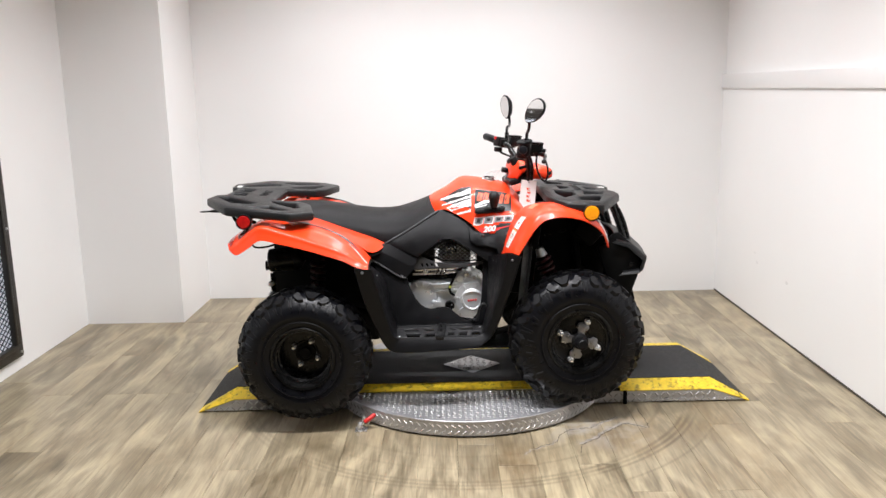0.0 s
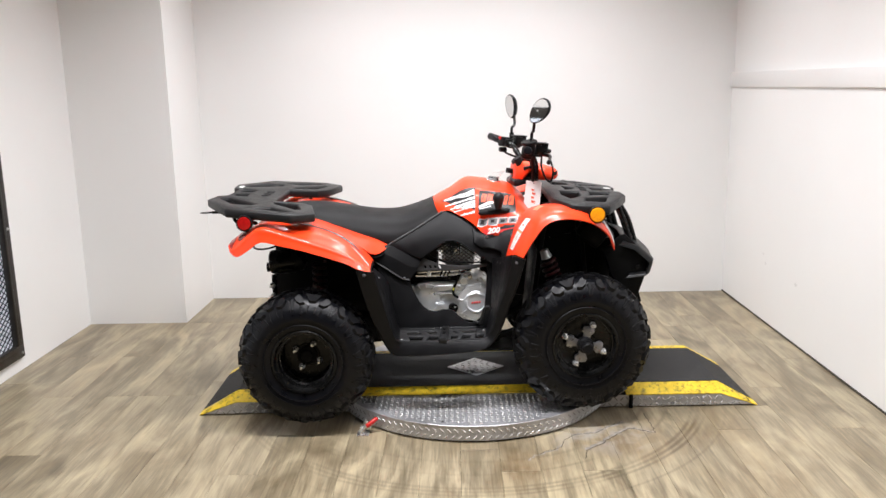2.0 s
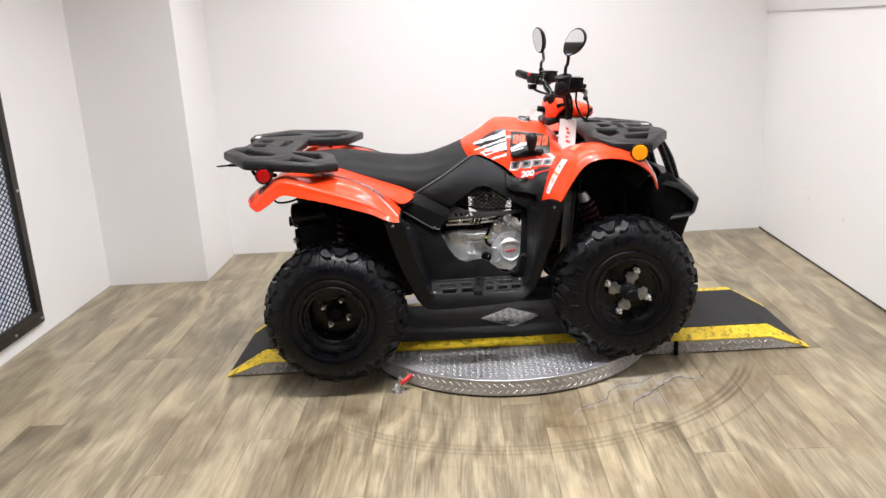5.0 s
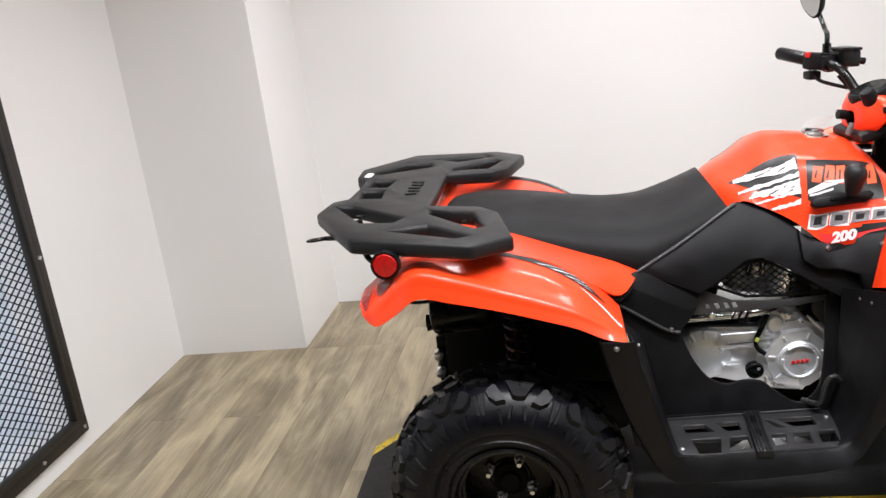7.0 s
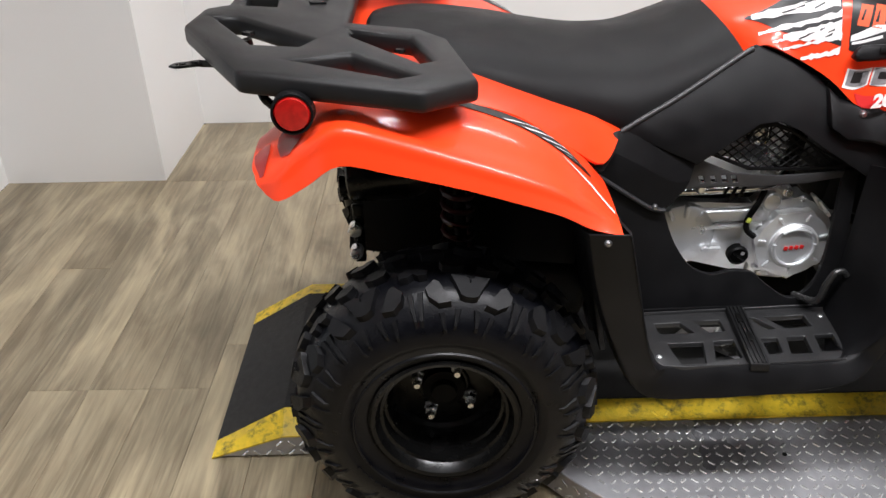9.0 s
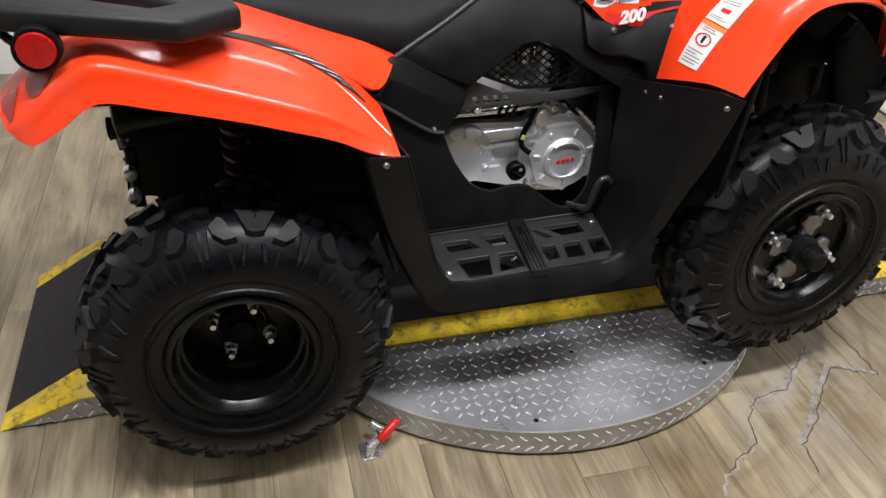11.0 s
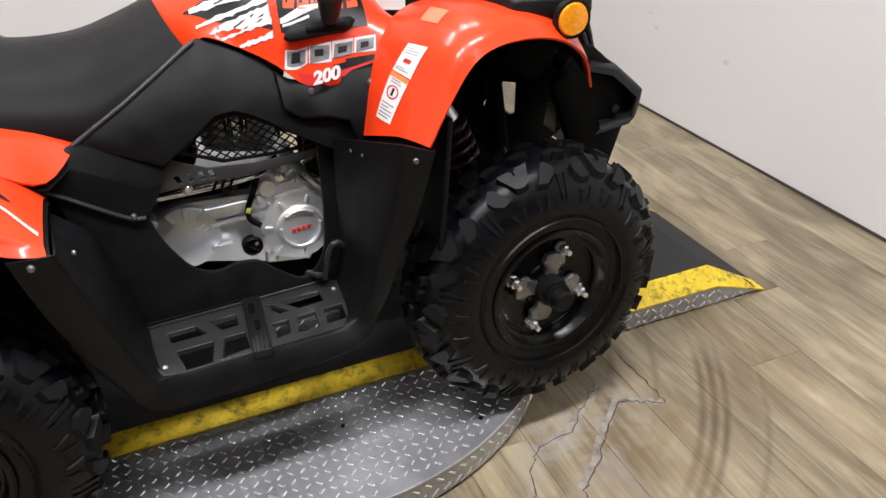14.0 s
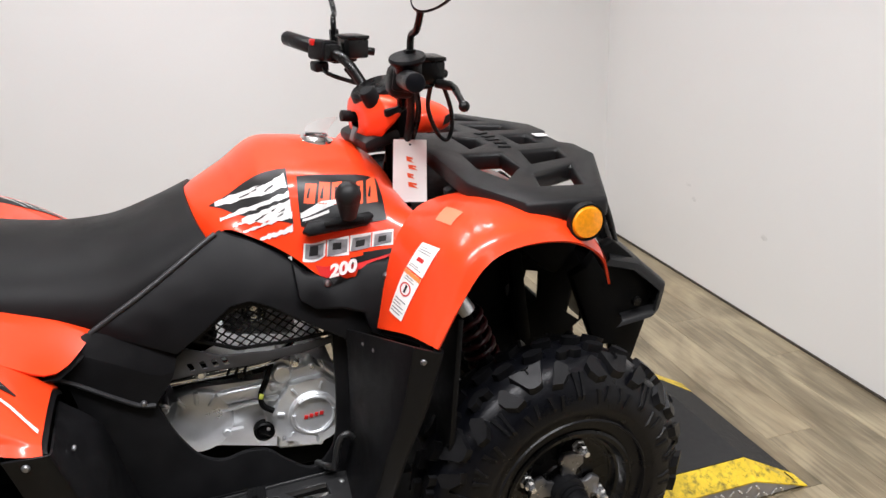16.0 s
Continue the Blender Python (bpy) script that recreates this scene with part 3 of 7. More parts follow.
def crack(points, w, z):
    bm = bmesh.new()
    line = [Vector((x, y, z)) for x, y in points]
    rows = []
    for i, p in enumerate(line):
        d = (line[min(i + 1, len(line) - 1)] - line[max(i - 1, 0)]).normalized()
        k = w * (0.35 + 0.65 * abs(math.sin(2.1 * i + 0.4)))
        nrm = Vector((-d.y, d.x, 0)) * k
        rows.append((bm.verts.new(p - nrm), bm.verts.new(p + nrm)))
    for a, b in zip(rows, rows[1:]):
        bm.faces.new((a[0], a[1], b[1], b[0]))
    return bm


def jag(points, n, amp, seed):
    r = random.Random(seed)
    out = []
    for a, b in zip(points, points[1:]):
        for k in range(n):
            t = k / n
            out.append((a[0] + (b[0] - a[0]) * t + r.uniform(-amp, amp), a[1] + (b[1] - a[1]) * t + r.uniform(-amp, amp)))
    return out + [points[-1]]


for i, (pts, w, m, z) in enumerate([
    ([(0.899, 3.43), (0.903, 3.287), (0.900, 3.223)], 0.0016, CRACKM, 0.0016),
    ([(0.900, 3.223), (0.831, 3.265), (0.807, 3.271), (0.720, 3.193), (0.660, 3.121), (0.597, 3.070), (0.580, 2.994)], 0.0016, CRACKM, 0.0016),
    ([(0.895, 3.230), (0.831, 3.272), (0.800, 3.276), (0.714, 3.200), (0.654, 3.128), (0.592, 3.076)], 0.0080, TORN, 0.0010),
    ([(0.790, 3.345), (0.735, 3.307), (0.659, 3.232), (0.553, 3.207), (0.517, 3.155), (0.497, 3.099), (0.404, 3.040)], 0.0014, CRACKM, 0.0016),
    ([(0.800, 3.350), (0.739, 3.300), (0.655, 3.240), (0.556, 3.212)], 0.0085, TORN, 0.0010),
    ([(0.505, 3.120), (0.470, 3.075), (0.400, 3.036), (0.360, 2.985)], 0.0035, TORN, 0.0010),
]):
    part("floor_crack", crack(jag(pts, 6, 0.006, i), w, z), m, base, "torn and grimy crack in the vinyl floor", smooth=False)

# ---- lift ramp and turntable ----
RA = 0.72
ramp = thing("wheel_ramp", "black-topped steel ramp with yellow edge stripes and tread-plate sides", "ramp", at=pose(0.181, 3.772, 0, 0, 0, RA))
HL, HW, KN, RH = 1.237, 0.284, 0.165, 0.098


def ramp_profile(x):
    return RH * min(1.0, (HL - abs(x)) / KN)


def strip(y0, y1, lift, material, name, label="", x0=-HL, x1=HL, thick=0.004, drop0=0.0, drop1=0.0):
    """A strip of the deck that follows the ramp's slopes; drop0 and drop1 lower its two long edges."""
    bm = bmesh.new()
    xs = [x0] + [k for k in (-HL + KN, HL - KN) if x0 < k < x1] + [x1]
    rows = []
    for x in xs:
        k = ramp_profile(x) / RH
        a, b = k * (RH - drop0) + lift, k * (RH - drop1) + lift
        rows.append([bm.verts.new((x, yy, zz)) for yy, zz in ((y0, a), (y1, b), (y1, b - thick), (y0, a - thick))])
    for a, b in zip(rows, rows[1:]):
        for k in range(4):
            bm.faces.new((a[k], a[(k + 1) % 4], b[(k + 1) % 4], b[k]))
    bm.faces.new(rows[0][::-1])
    bm.faces.new(rows[-1])
    return part(name, bm, material, ramp, label, smooth=False)


SW = 0.054
strip(-HW + SW, HW - SW, 0.003, GRIPTOP, "deck", "black anti-slip deck")
MID, LOWE, LOWM = 0.655, 0.040, 0.020
for x0, x1, low in ((-HL, -MID, LOWE), (-MID, MID, LOWM), (MID, HL, LOWE)):
    strip(-HW, -HW + SW, 0.004, YELLOW, "edge_stripe", "worn yellow edge stripe", x0, x1, drop0=low, drop1=0.004)
    strip(HW - SW, HW, 0.004, YELLOW, "edge_stripe", "worn yellow edge stripe", x0, x1, drop0=0.002, drop1=0.006)
for s in (-1, 1):
    prof = [(-HL + 0.012, 0.006), (HL - 0.012, 0.006), (HL - KN, RH - LOWE), (-HL + KN, RH - LOWE)]
    part("side_plate", sheet(prof, thick=0.004, at=pose(0, s * (HW - 0.002), 0, 90, 0, 0) if s < 0 else pose(0, HW + 0.002, 0, 90, 0, 0)), PLATE, ramp, "silver tread-plate side")


# dark block behind the lifted side plates, added as the ramp's floor shadow
part("under_ramp_shade", box(2 * HL - 0.06, 2 * HW - 0.03, 0.02, pose(0, 0, 0.0105), 0.002), DARKM, ramp, "dark block that makes the shadow line under the ramp")
for sx in (-1, 1):
    for sy in (-1, 1):
        part("joint_post", box(0.016, 0.012, RH - 0.036, pose(sx * 0.655 + 0.02, sy * (HW + 0.003), (RH - 0.036) / 2), 0.002), DARKM, ramp, "black joint between ramp and lift")


def lozenge(bm, m, l=0.026, w=0.0058, h=0.0018):
    """One raised bar of tread plate."""
    top = [(-l / 2, 0), (-l / 2.6, -w / 2), (l / 2.6, -w / 2), (l / 2, 0), (l / 2.6, w / 2), (-l / 2.6, w / 2)]
    lo = [bm.verts.new(m @ Vector((x, y, 0))) for x, y in top]
    hi = [bm.verts.new(m @ Vector((x * 0.82, y * 0.5, h))) for x, y in top]
    bm.faces.new(hi)
    for i in range(6):
        bm.faces.new((lo[i], lo[(i + 1) % 6], hi[(i + 1) % 6], hi[i]))


def tread_field(inside, x0, x1, y0, y1, pitch, place, l=0.026):
    bm = bmesh.new()
    nx, ny = int((x1 - x0) / pitch) + 1, int((y1 - y0) / pitch) + 1
    for i in range(nx):
        for j in range(ny):
            x, y = x0 + i * pitch, y0 + j * pitch
            if inside(x, y):
                lozenge(bm, place(x, y) @ Matrix.Rotation(radians(45 if (i + j) % 2 else -45), 4, "Z"), l)
    return bm


o = part("side_tread", tread_field(lambda x, y: abs(x) < HL - 0.05 and y < ramp_profile(x) * 0.60 - 0.010, -HL, HL, 0.016, 0.1, 0.026,
                                   lambda x, y: pose(x, -HW - 0.002, y, 90, 0, 0), 0.022), LOZ, ramp, smooth=False)
o["kind"] = "stuff"
for s in (-1, 1):
    o = part("stripe_tread", tread_field(lambda x, y: abs(x) < HL - KN - 0.02, -HL, HL, -0.012, 0.012, 0.026, lambda x, y: pose(x, s * (HW - SW / 2) + y, RH + 0.004 - (0.008 if s > 0 else LOWM if abs(x) < MID else LOWE) * (0.5 + s * y / SW) - (0.002 if s < 0 else 0), 0 if s > 0 else 20 if abs(x) < MID else 34, 0, 0), 0.020), YELLOW, ramp, smooth=False)
    o["kind"] = "stuff"
# bright rhombus plate let into the deck
part("rhombus_plate", sheet([(-0.135, 0), (0, -0.125), (0.135, 0), (0, 0.125)], thick=0.003, at=pose(0, 0, RH + 0.0075), bev=0.001), PLATE, ramp, "bright rhombus of tread plate")
o = part("rhombus_tread", tread_field(lambda x, y: abs(x) / 0.12 + abs(y) / 0.11 < 1, -0.12, 0.12, -0.11, 0.11, 0.03, lambda x, y: pose(x, y, RH + 0.0075)), LOZ, ramp, smooth=False)
o["kind"] = "stuff"

DR, DH = 0.632, 0.074
table = thing("turntable", "round silver tread-plate turntable on the floor", "turntable", at=pose(*DISC, 0))
part("disc", lathe([(0, DH), (DR - 0.002, DH), (DR, DH - 0.002), (DR, DH - 0.006), (DR - 0.003, DH - 0.007), (DR - 0.003, 0.009), (DR - 0.02, 0.009), (DR - 0.02, DH - 0.01), (0, DH - 0.01)], pose(0, 0, 0), 128), PLATE, table, "silver tread-plate disc and rim")
o = part("disc_tread", tread_field(lambda x, y: math.hypot(x, y) < DR - 0.022 and y < -0.26, -DR, DR, -DR, 0.0, 0.0235, lambda x, y: pose(x, y, DH), 0.0170), LOZ, table, smooth=False)
o["kind"] = "stuff"
bm = bmesh.new()
n = int(2 * math.pi * DR / 0.03)
for i in range(n):
    a = 2 * math.pi * i / n
    for k, z in enumerate((0.022, 0.050)):
        aa = a + k * math.pi / n
        lozenge(bm, pose(DR * math.cos(aa) - 0.003 * math.cos(aa), DR * math.sin(aa) - 0.003 * math.sin(aa), z) @ Matrix.Rotation(aa + math.pi / 2, 4, "Z") @ Matrix.Rotation(math.pi / 2, 4, "X") @ Matrix.Rotation(radians(-40 if k else 40), 4, "Z"), 0.024)
o = part("rim_tread", bm, LOZ, table, smooth=False)
o["kind"] = "stuff"
# near-black ring set inside the raised rim to draw its shadow line
part("rim_shadow_ring", lathe([(DR - 0.018, 0.0005), (DR - 0.018, 0.012), (DR - 0.05, 0.012), (DR - 0.05, 0.0005)], pose(0, 0, 0), 96, closed=True), DARKM, table, "dark ring set in as the shadow line under the rim")
for bx, by in ((-0.13, -0.585), (0.30, -0.50), (0.02, -0.40)):
    part("screw", lathe([(0, DH + 0.002), (0.0045, DH + 0.002), (0.0055, DH)], pose(bx, by, 0), 12), DARKM, table)

latch = thing("toggle_latch", "small steel toggle latch with a red rubber grip beside the turntable", "latch", at=pose(-0.284, 3.272, 0))
bm = rod((-0.004, -0.026, 0.036), (0.034, -0.004, 0.058), 0.0095, seg=14, bev=0.004)
ball((0.034, -0.004, 0.058), 0.0095, bm=bm)
part("grip", bm, REDP, latch, "red rubber grip")
bm = box(0.010, 0.04, 0.036, pose(-0.018, -0.02, 0.020, 0, 0, -30), 0.002)
box(0.04, 0.010, 0.022, pose(0.0, 0.01, 0.034, 0, 25, -30), 0.002, bm=bm)
rod((-0.030, -0.038, 0.010), (-0.006, -0.026, 0.040), 0.005, seg=10, bm=bm)
part("bracket", bm, STEEL, latch)
part("foot", box(0.05, 0.05, 0.004, pose(-0.018, -0.018, 0.0025), 0.001), STEEL, latch)

# ---- the quad bike: local x forward, y to its left, z up ----
bike = thing("quad_bike", "orange and black four-wheel quad bike parked over the ramp", "quad bike", at=pose(0.046, 3.770, 0, 0, 0, 0.7))


def P(name, bm, material, label="", angle=35, parent=None):
    return part(name, bm, material, bike if parent is None else parent, label, angle)


def rows_for(rows, s):
    return [[(x, s * y, z) for x, y, z in r] for r in rows]


# --- wheels ---


def tyre_profile(w, r, rim, bead, deep):
    """(radius, offset) round the carcass, from the outer bead over the crown to the inner bead."""
    h = w / 2
    half = [(rim, bead), (rim + 0.012, bead + 0.09), (rim + 0.028, bead * 0.45 + 0.52), (rim + 0.052, 0.985), (r - 0.098, 0.995)]
    half += [(crown(w, v, r, deep)[0], crown(w, v, r, deep)[1] / h) for v in (1.0, 0.87, 0.75, 0.62, 0.5, 0.25)]
    return [(a, -h * b) for a, b in half] + [(r - deep, 0)] + [(a, h * b) for a, b in half[::-1]]


def crown(w, v, r, deep):
    """Carcass radius and offset at v across the tread: 0 on the crown, 1 at the foot of the round shoulder."""
    h = w / 2
    a = abs(v)
    if a <= 0.5:
        return r - deep - 0.006 * (a / 0.5) ** 2, v * h * 0.98
    if a <= 1:
        k = (a - 0.5) / 0.5
        return r - deep - 0.006 - (0.064 - deep) * k ** 1.45, math.copysign(h * (0.49 + 0.46 * k ** 0.85), v)
    k = (a - 1) / 0.25
    return r - 0.070 - 0.030 * k, math.copysign(h * (0.95 + 0.04 * min(1, k)), v)


def lug(bm, w, r, deep, pts, height, taper=0.90):
    """One tread block: pts are (angle in degrees, v across), raised by height, with a flat top and steep sides."""
    hi, lo = [], []
    cv = sum(p[1] for p in pts) / len(pts)
    ca = sum(p[0] for p in pts) / len(pts)
    for a, v in pts:
        a, v = ca + (a - ca) * 0.98, cv + (v - cv) * 0.98
        t = radians(a)
        R, y = crown(w, v, r, deep)
        tilt = max(0.0, (abs(v) - 0.40)) * 1.1
        nr, ny = math.cos(tilt), math.copysign(math.sin(tilt), v)
        a2, v2 = ca + (a - ca) * taper, cv + (v - cv) * taper
        t2 = radians(a2)
        R2, y2 = crown(w, v2, r, deep)
        R2, y2 = R2 + nr * height, y2 + ny * height * 0.7
        lo.append(bm.verts.new(((R - 0.003) * math.cos(t), (R - 0.003) * math.sin(t), y)))
        hi.append(bm.verts.new((R2 * math.cos(t2), R2 * math.sin(t2), y2)))
    bm.faces.new(hi)
    n = len(pts)
    for i in range(n):
        bm.faces.new((lo[i], lo[(i + 1) % n], hi[(i + 1) % n], hi[i]))


# one pitch of the tread, as (share of the pitch, place across): a keystone block between two leaning blocks, a chevron and paired blocks on the crown
SHOULDER = [
    [(0.315, 0.49), (0.685, 0.49), (0.585, 0.88), (0.535, 0.91), (0.465, 0.91), (0.415, 0.88)],
    [(0.655, 0.98), (0.780, 1.01), (0.880, 0.90), (0.905, 0.76), (0.820, 0.62), (0.775, 0.66)],
    [(0.345, 0.98), (0.220, 1.01), (0.120, 0.90), (0.095, 0.76), (0.180, 0.62), (0.225, 0.66)],
]
CROWN = [
    [(0.00, 0.27), (0.07, 0.32), (0.14, 0.43), (0.13, 0.54), (0.05, 0.55), (0.00, 0.47), (-0.05, 0.55), (-0.13, 0.54), (-0.14, 0.43), (-0.07, 0.32)],
    [(0.22, 0.16), (0.31, 0.06), (0.43, 0.09), (0.45, 0.26), (0.37, 0.35), (0.25, 0.31)],
    [(0.78, 0.16), (0.69, 0.06), (0.57, 0.09), (0.55, 0.26), (0.63, 0.35), (0.75, 0.31)],
]
# low ribs that run from the blocks down the shoulder: share of the pitch, lean, inner and outer end
RIBS = [(0.41, -0.03, 0.80, 1.04), (0.59, 0.03, 0.80, 1.04), (0.24, 0.04, 0.84, 1.10), (0.76, -0.04, 0.84, 1.10), (0.05, -0.02, 0.58, 1.00), (0.95, 0.02, 0.58, 1.00)]
SIPES = [[(0.495, 0.56), (0.505, 0.56), (0.505, 0.64), (0.495, 0.64)], [(0.47, 0.52), (0.50, 0.55), (0.50, 0.565), (0.46, 0.53)], [(0.53, 0.52), (0.50, 0.55), (0.50, 0.565), (0.54, 0.53)]]


def tread(w, r, n, seed, deep, reach):
    """Blocks in two rows on each side of the crown, small ticks below them, and moulding whiskers."""
    bm = bmesh.new()
    rn = random.Random(seed)
    q = 360 / n
    for i in range(n):
        for s in (1, -1):
            o = i * q + (0 if s > 0 else q / 2)
            for pts in SHOULDER:
                lug(bm, w, r, deep, [(o + a * q, s * (v * reach + 0.36 * (0.86 - reach))) for a, v in pts], deep, 0.93)
            for pts in CROWN:
                lug(bm, w, r, deep, [(o + a * q, s * v * 0.80) for a, v in pts], deep + 0.0005, 0.93)
            for c, lean, v0, v1 in RIBS:
                lug(bm, w, r, deep, [(o + a * q, s * (v + reach - 0.78)) for a, v in ((c - 0.034, v0), (c + 0.034, v0), (c + lean + 0.022, v1), (c + lean - 0.022, v1))], 0.006, 0.72)
            for pts in SIPES:
                lug(bm, w, r, deep, [(o + a * q, s * (v * reach + 0.36 * (0.86 - reach))) for a, v in pts], deep + 0.0007, 0.95)
            for _ in range(10):
                a, v = radians(o + rn.random() * q), s * rn.uniform(0.1, 0.95)
                R, y = crown(w, v, r, deep)
                R += deep - 0.003
                e, k = rn.uniform(0.004, 0.010), 0.0007
                b = radians(rn.uniform(-1.2, 1.2))
                bm.faces.new([bm.verts.new(p) for p in ((R * math.cos(a), R * math.sin(a), y - k), (R * math.cos(a), R * math.sin(a), y + k), ((R + e) * math.cos(a + b), (R + e) * math.sin(a + b), y))])
    return bm


def wheel(name, x, y, z, w, r, rim, dish, front, s, turn=0.0):
    """A wheel with its tyre, rim, hub and nuts; local z points inward, so the outer face is at negative z."""
    side = thing(name, "", "")
    for k in ("label", "category"):
        if k in side:
            del side[k]
    side.parent = bike
    side.matrix_basis = pose(x, y, z, 0, 0, turn) @ pose(0, 0, 0, -90 if s < 0 else 90, 0, 0) @ Matrix.Rotation(0.25 if front else 0.7, 4, "Z")
    h = w / 2
    lip = 0.90 if front else 0.86
    deep, reach = (0.0150, 0.88) if front else (0.0125, 0.78)
    ty = P("tyre", lathe(tyre_profile(w, r, rim, lip - 0.10, deep), Matrix.Identity(4), 72), RUBBER, "knobbly black tyre", 50, side)
    P("tread", tread(w, r, 9, 1, deep, reach), LUGR, "", 30, ty)["kind"] = "stuff"
    # raised rings and ticks on the sidewall
    bm = lathe([(rim + 0.030, -h * 0.975), (rim + 0.031, -h - 0.0012), (rim + 0.034, -h - 0.0012), (rim + 0.036, -h * 0.98)], Matrix.Identity(4), 72)
    for k in range(26):
        if k % 13 < 9:
            a = radians(k * 5.2)
            box(0.010, 0.005, 0.002, Matrix.Rotation(a, 4, "Z") @ pose(rim + 0.053, 0, -h - 0.0004, 0, 0, 90), bm=bm)
    P("sidewall_marking", bm, RUBBER, "", 40, ty)
    ro = rim + 0.004
    prof = [(ro, -h * (lip - 0.04)), (ro + 0.004, -h * lip), (ro - 0.001, -h * (lip + 0.03)), (ro - 0.008, -h * (lip + 0.01)), (ro - 0.012, -h * (lip - 0.10)),
            (ro - 0.016, -h * (lip - 0.16)), (ro - 0.021, -h * (lip - 0.18)), (ro - 0.022, -h * (0.58 if front else 0.46)), (ro - 0.027, -h * (0.57 if front else 0.43)), (ro - 0.028, -h + dish * 0.93), (ro - 0.034, -h + dish), (0.05, -h + dish), (0.046, -h + dish - 0.004), (0.0, -h + dish - 0.004)]
    rm = P("rim", lathe(prof, Matrix.Identity(4), 56), BLACKM, "glossy black steel rim", 30, side)
    P("rim_back", lathe([(ro, h * 0.86), (ro - 0.02, h * 0.7), (ro - 0.03, -h * 0.3), (ro, -h * (lip - 0.1))], Matrix.Identity(4), 40), BLACKM, "", 40, side)
    d = -h + dish - 0.004
    if front:
        arm = [(0.012, -0.022), (0.030, -0.015), (0.044, -0.016), (0.056, -0.027), (0.074, -0.022), (0.078, 0.0), (0.074, 0.022), (0.056, 0.027), (0.044, 0.016), (0.030, 0.015), (0.012, 0.022)]
        for k in range(4):
            P("hub_arm", sheet(arm, thick=0.014, at=Matrix.Rotation(k * math.pi / 2, 4, "Z") @ pose(0, 0, d - 0.014, 180, 0, 0), bev=0.003), HUBSTEEL, "cast steel hub arm", 40, rm)
        P("axle_boss", lathe([(0.034, d), (0.033, d - 0.030), (0.027, d - 0.034), (0.027, d - 0.040), (0.024, d - 0.041), (0.024, d - 0.046), (0.027, d - 0.047), (0.027, d - 0.053), (0.024, d - 0.054), (0.022, d - 0.072), (0.018, d - 0.076), (0, d - 0.076)], Matrix.Identity(4), 24), BLACKP, "black axle cap", 35, rm)
    else:
        P("axle_boss", lathe([(0.042, d), (0.040, d - 0.012), (0.026, d - 0.016), (0.022, d - 0.026), (0, d - 0.026)], Matrix.Identity(4), 24), DARKM, "black axle cap", 35, rm)
    for k in range(4):
        a = k * math.pi / 2 + (0.16 if front else -0.23)
        rr = 0.087 if front else 0.055
        c = (rr * math.cos(a), rr * math.sin(a))
        bm = lathe([(0.014, d + 0.002), (0.014, d - 0.004), (0.0110, d - 0.006), (0.0110, d - 0.018), (0.0065, d - 0.021), (0.0060, d - 0.034), (0, d - 0.035)], pose(c[0], c[1], 0), 6)
        P("wheel_nut", bm, STEEL, "bright steel wheel nut", 25, rm)
    return side


STEER = 4.0
for s in (-1, 1):
    wheel("rear_wheel", -0.580, s * 0.450, 0.328, 0.225, 0.282, 0.127, 0.122, False, s)
    wheel("front_wheel", 0.560, s * 0.432, 0.366, 0.185, 0.288, 0.130, 0.045, True, s, STEER)

# --- bodywork ---
ARCH = [
    [(-0.868, 0.40, 0.812), (-0.868, 0.45, 0.810), (-0.866, 0.49, 0.802), (-0.856, 0.518, 0.786), (-0.842, 0.528, 0.772)],
    [(-0.826, 0.39, 0.842), (-0.826, 0.45, 0.840), (-0.826, 0.49, 0.830), (-0.824, 0.528, 0.804), (-0.820, 0.542, 0.768)],
    [(-0.780, 0.38, 0.866), (-0.780, 0.44, 0.868), (-0.780, 0.48, 0.862), (-0.780, 0.526, 0.846), (-0.778, 0.545, 0.792)],
    [(-0.725, 0.37, 0.878), (-0.725, 0.43, 0.884), (-0.725, 0.475, 0.884), (-0.725, 0.532, 0.876), (-0.725, 0.548, 0.825)],
    [(-0.650, 0.36, 0.876), (-0.650, 0.42, 0.882), (-0.650, 0.472, 0.876), (-0.650, 0.533, 0.858), (-0.650, 0.549, 0.810)],
    [(-0.550, 0.36, 0.858), (-0.550, 0.42, 0.866), (-0.550, 0.470, 0.856), (-0.550, 0.533, 0.825), (-0.550, 0.550, 0.785)],
    [(-0.460, 0.36, 0.828), (-0.460, 0.42, 0.838), (-0.460, 0.470, 0.828), (-0.460, 0.533, 0.794), (-0.460, 0.550, 0.757)],
    [(-0.395, 0.36, 0.795), (-0.395, 0.42, 0.803), (-0.395, 0.467, 0.794), (-0.395, 0.531, 0.768), (-0.395, 0.550, 0.735)],
    [(-0.345, 0.36, 0.760), (-0.345, 0.42, 0.763), (-0.345, 0.465, 0.757), (-0.345, 0.528, 0.737), (-0.345, 0.550, 0.710)],
    [(-0.300, 0.37, 0.712), (-0.300, 0.42, 0.715), (-0.300, 0.465, 0.714), (-0.300, 0.524, 0.708), (-0.298, 0.550, 0.698)],
]
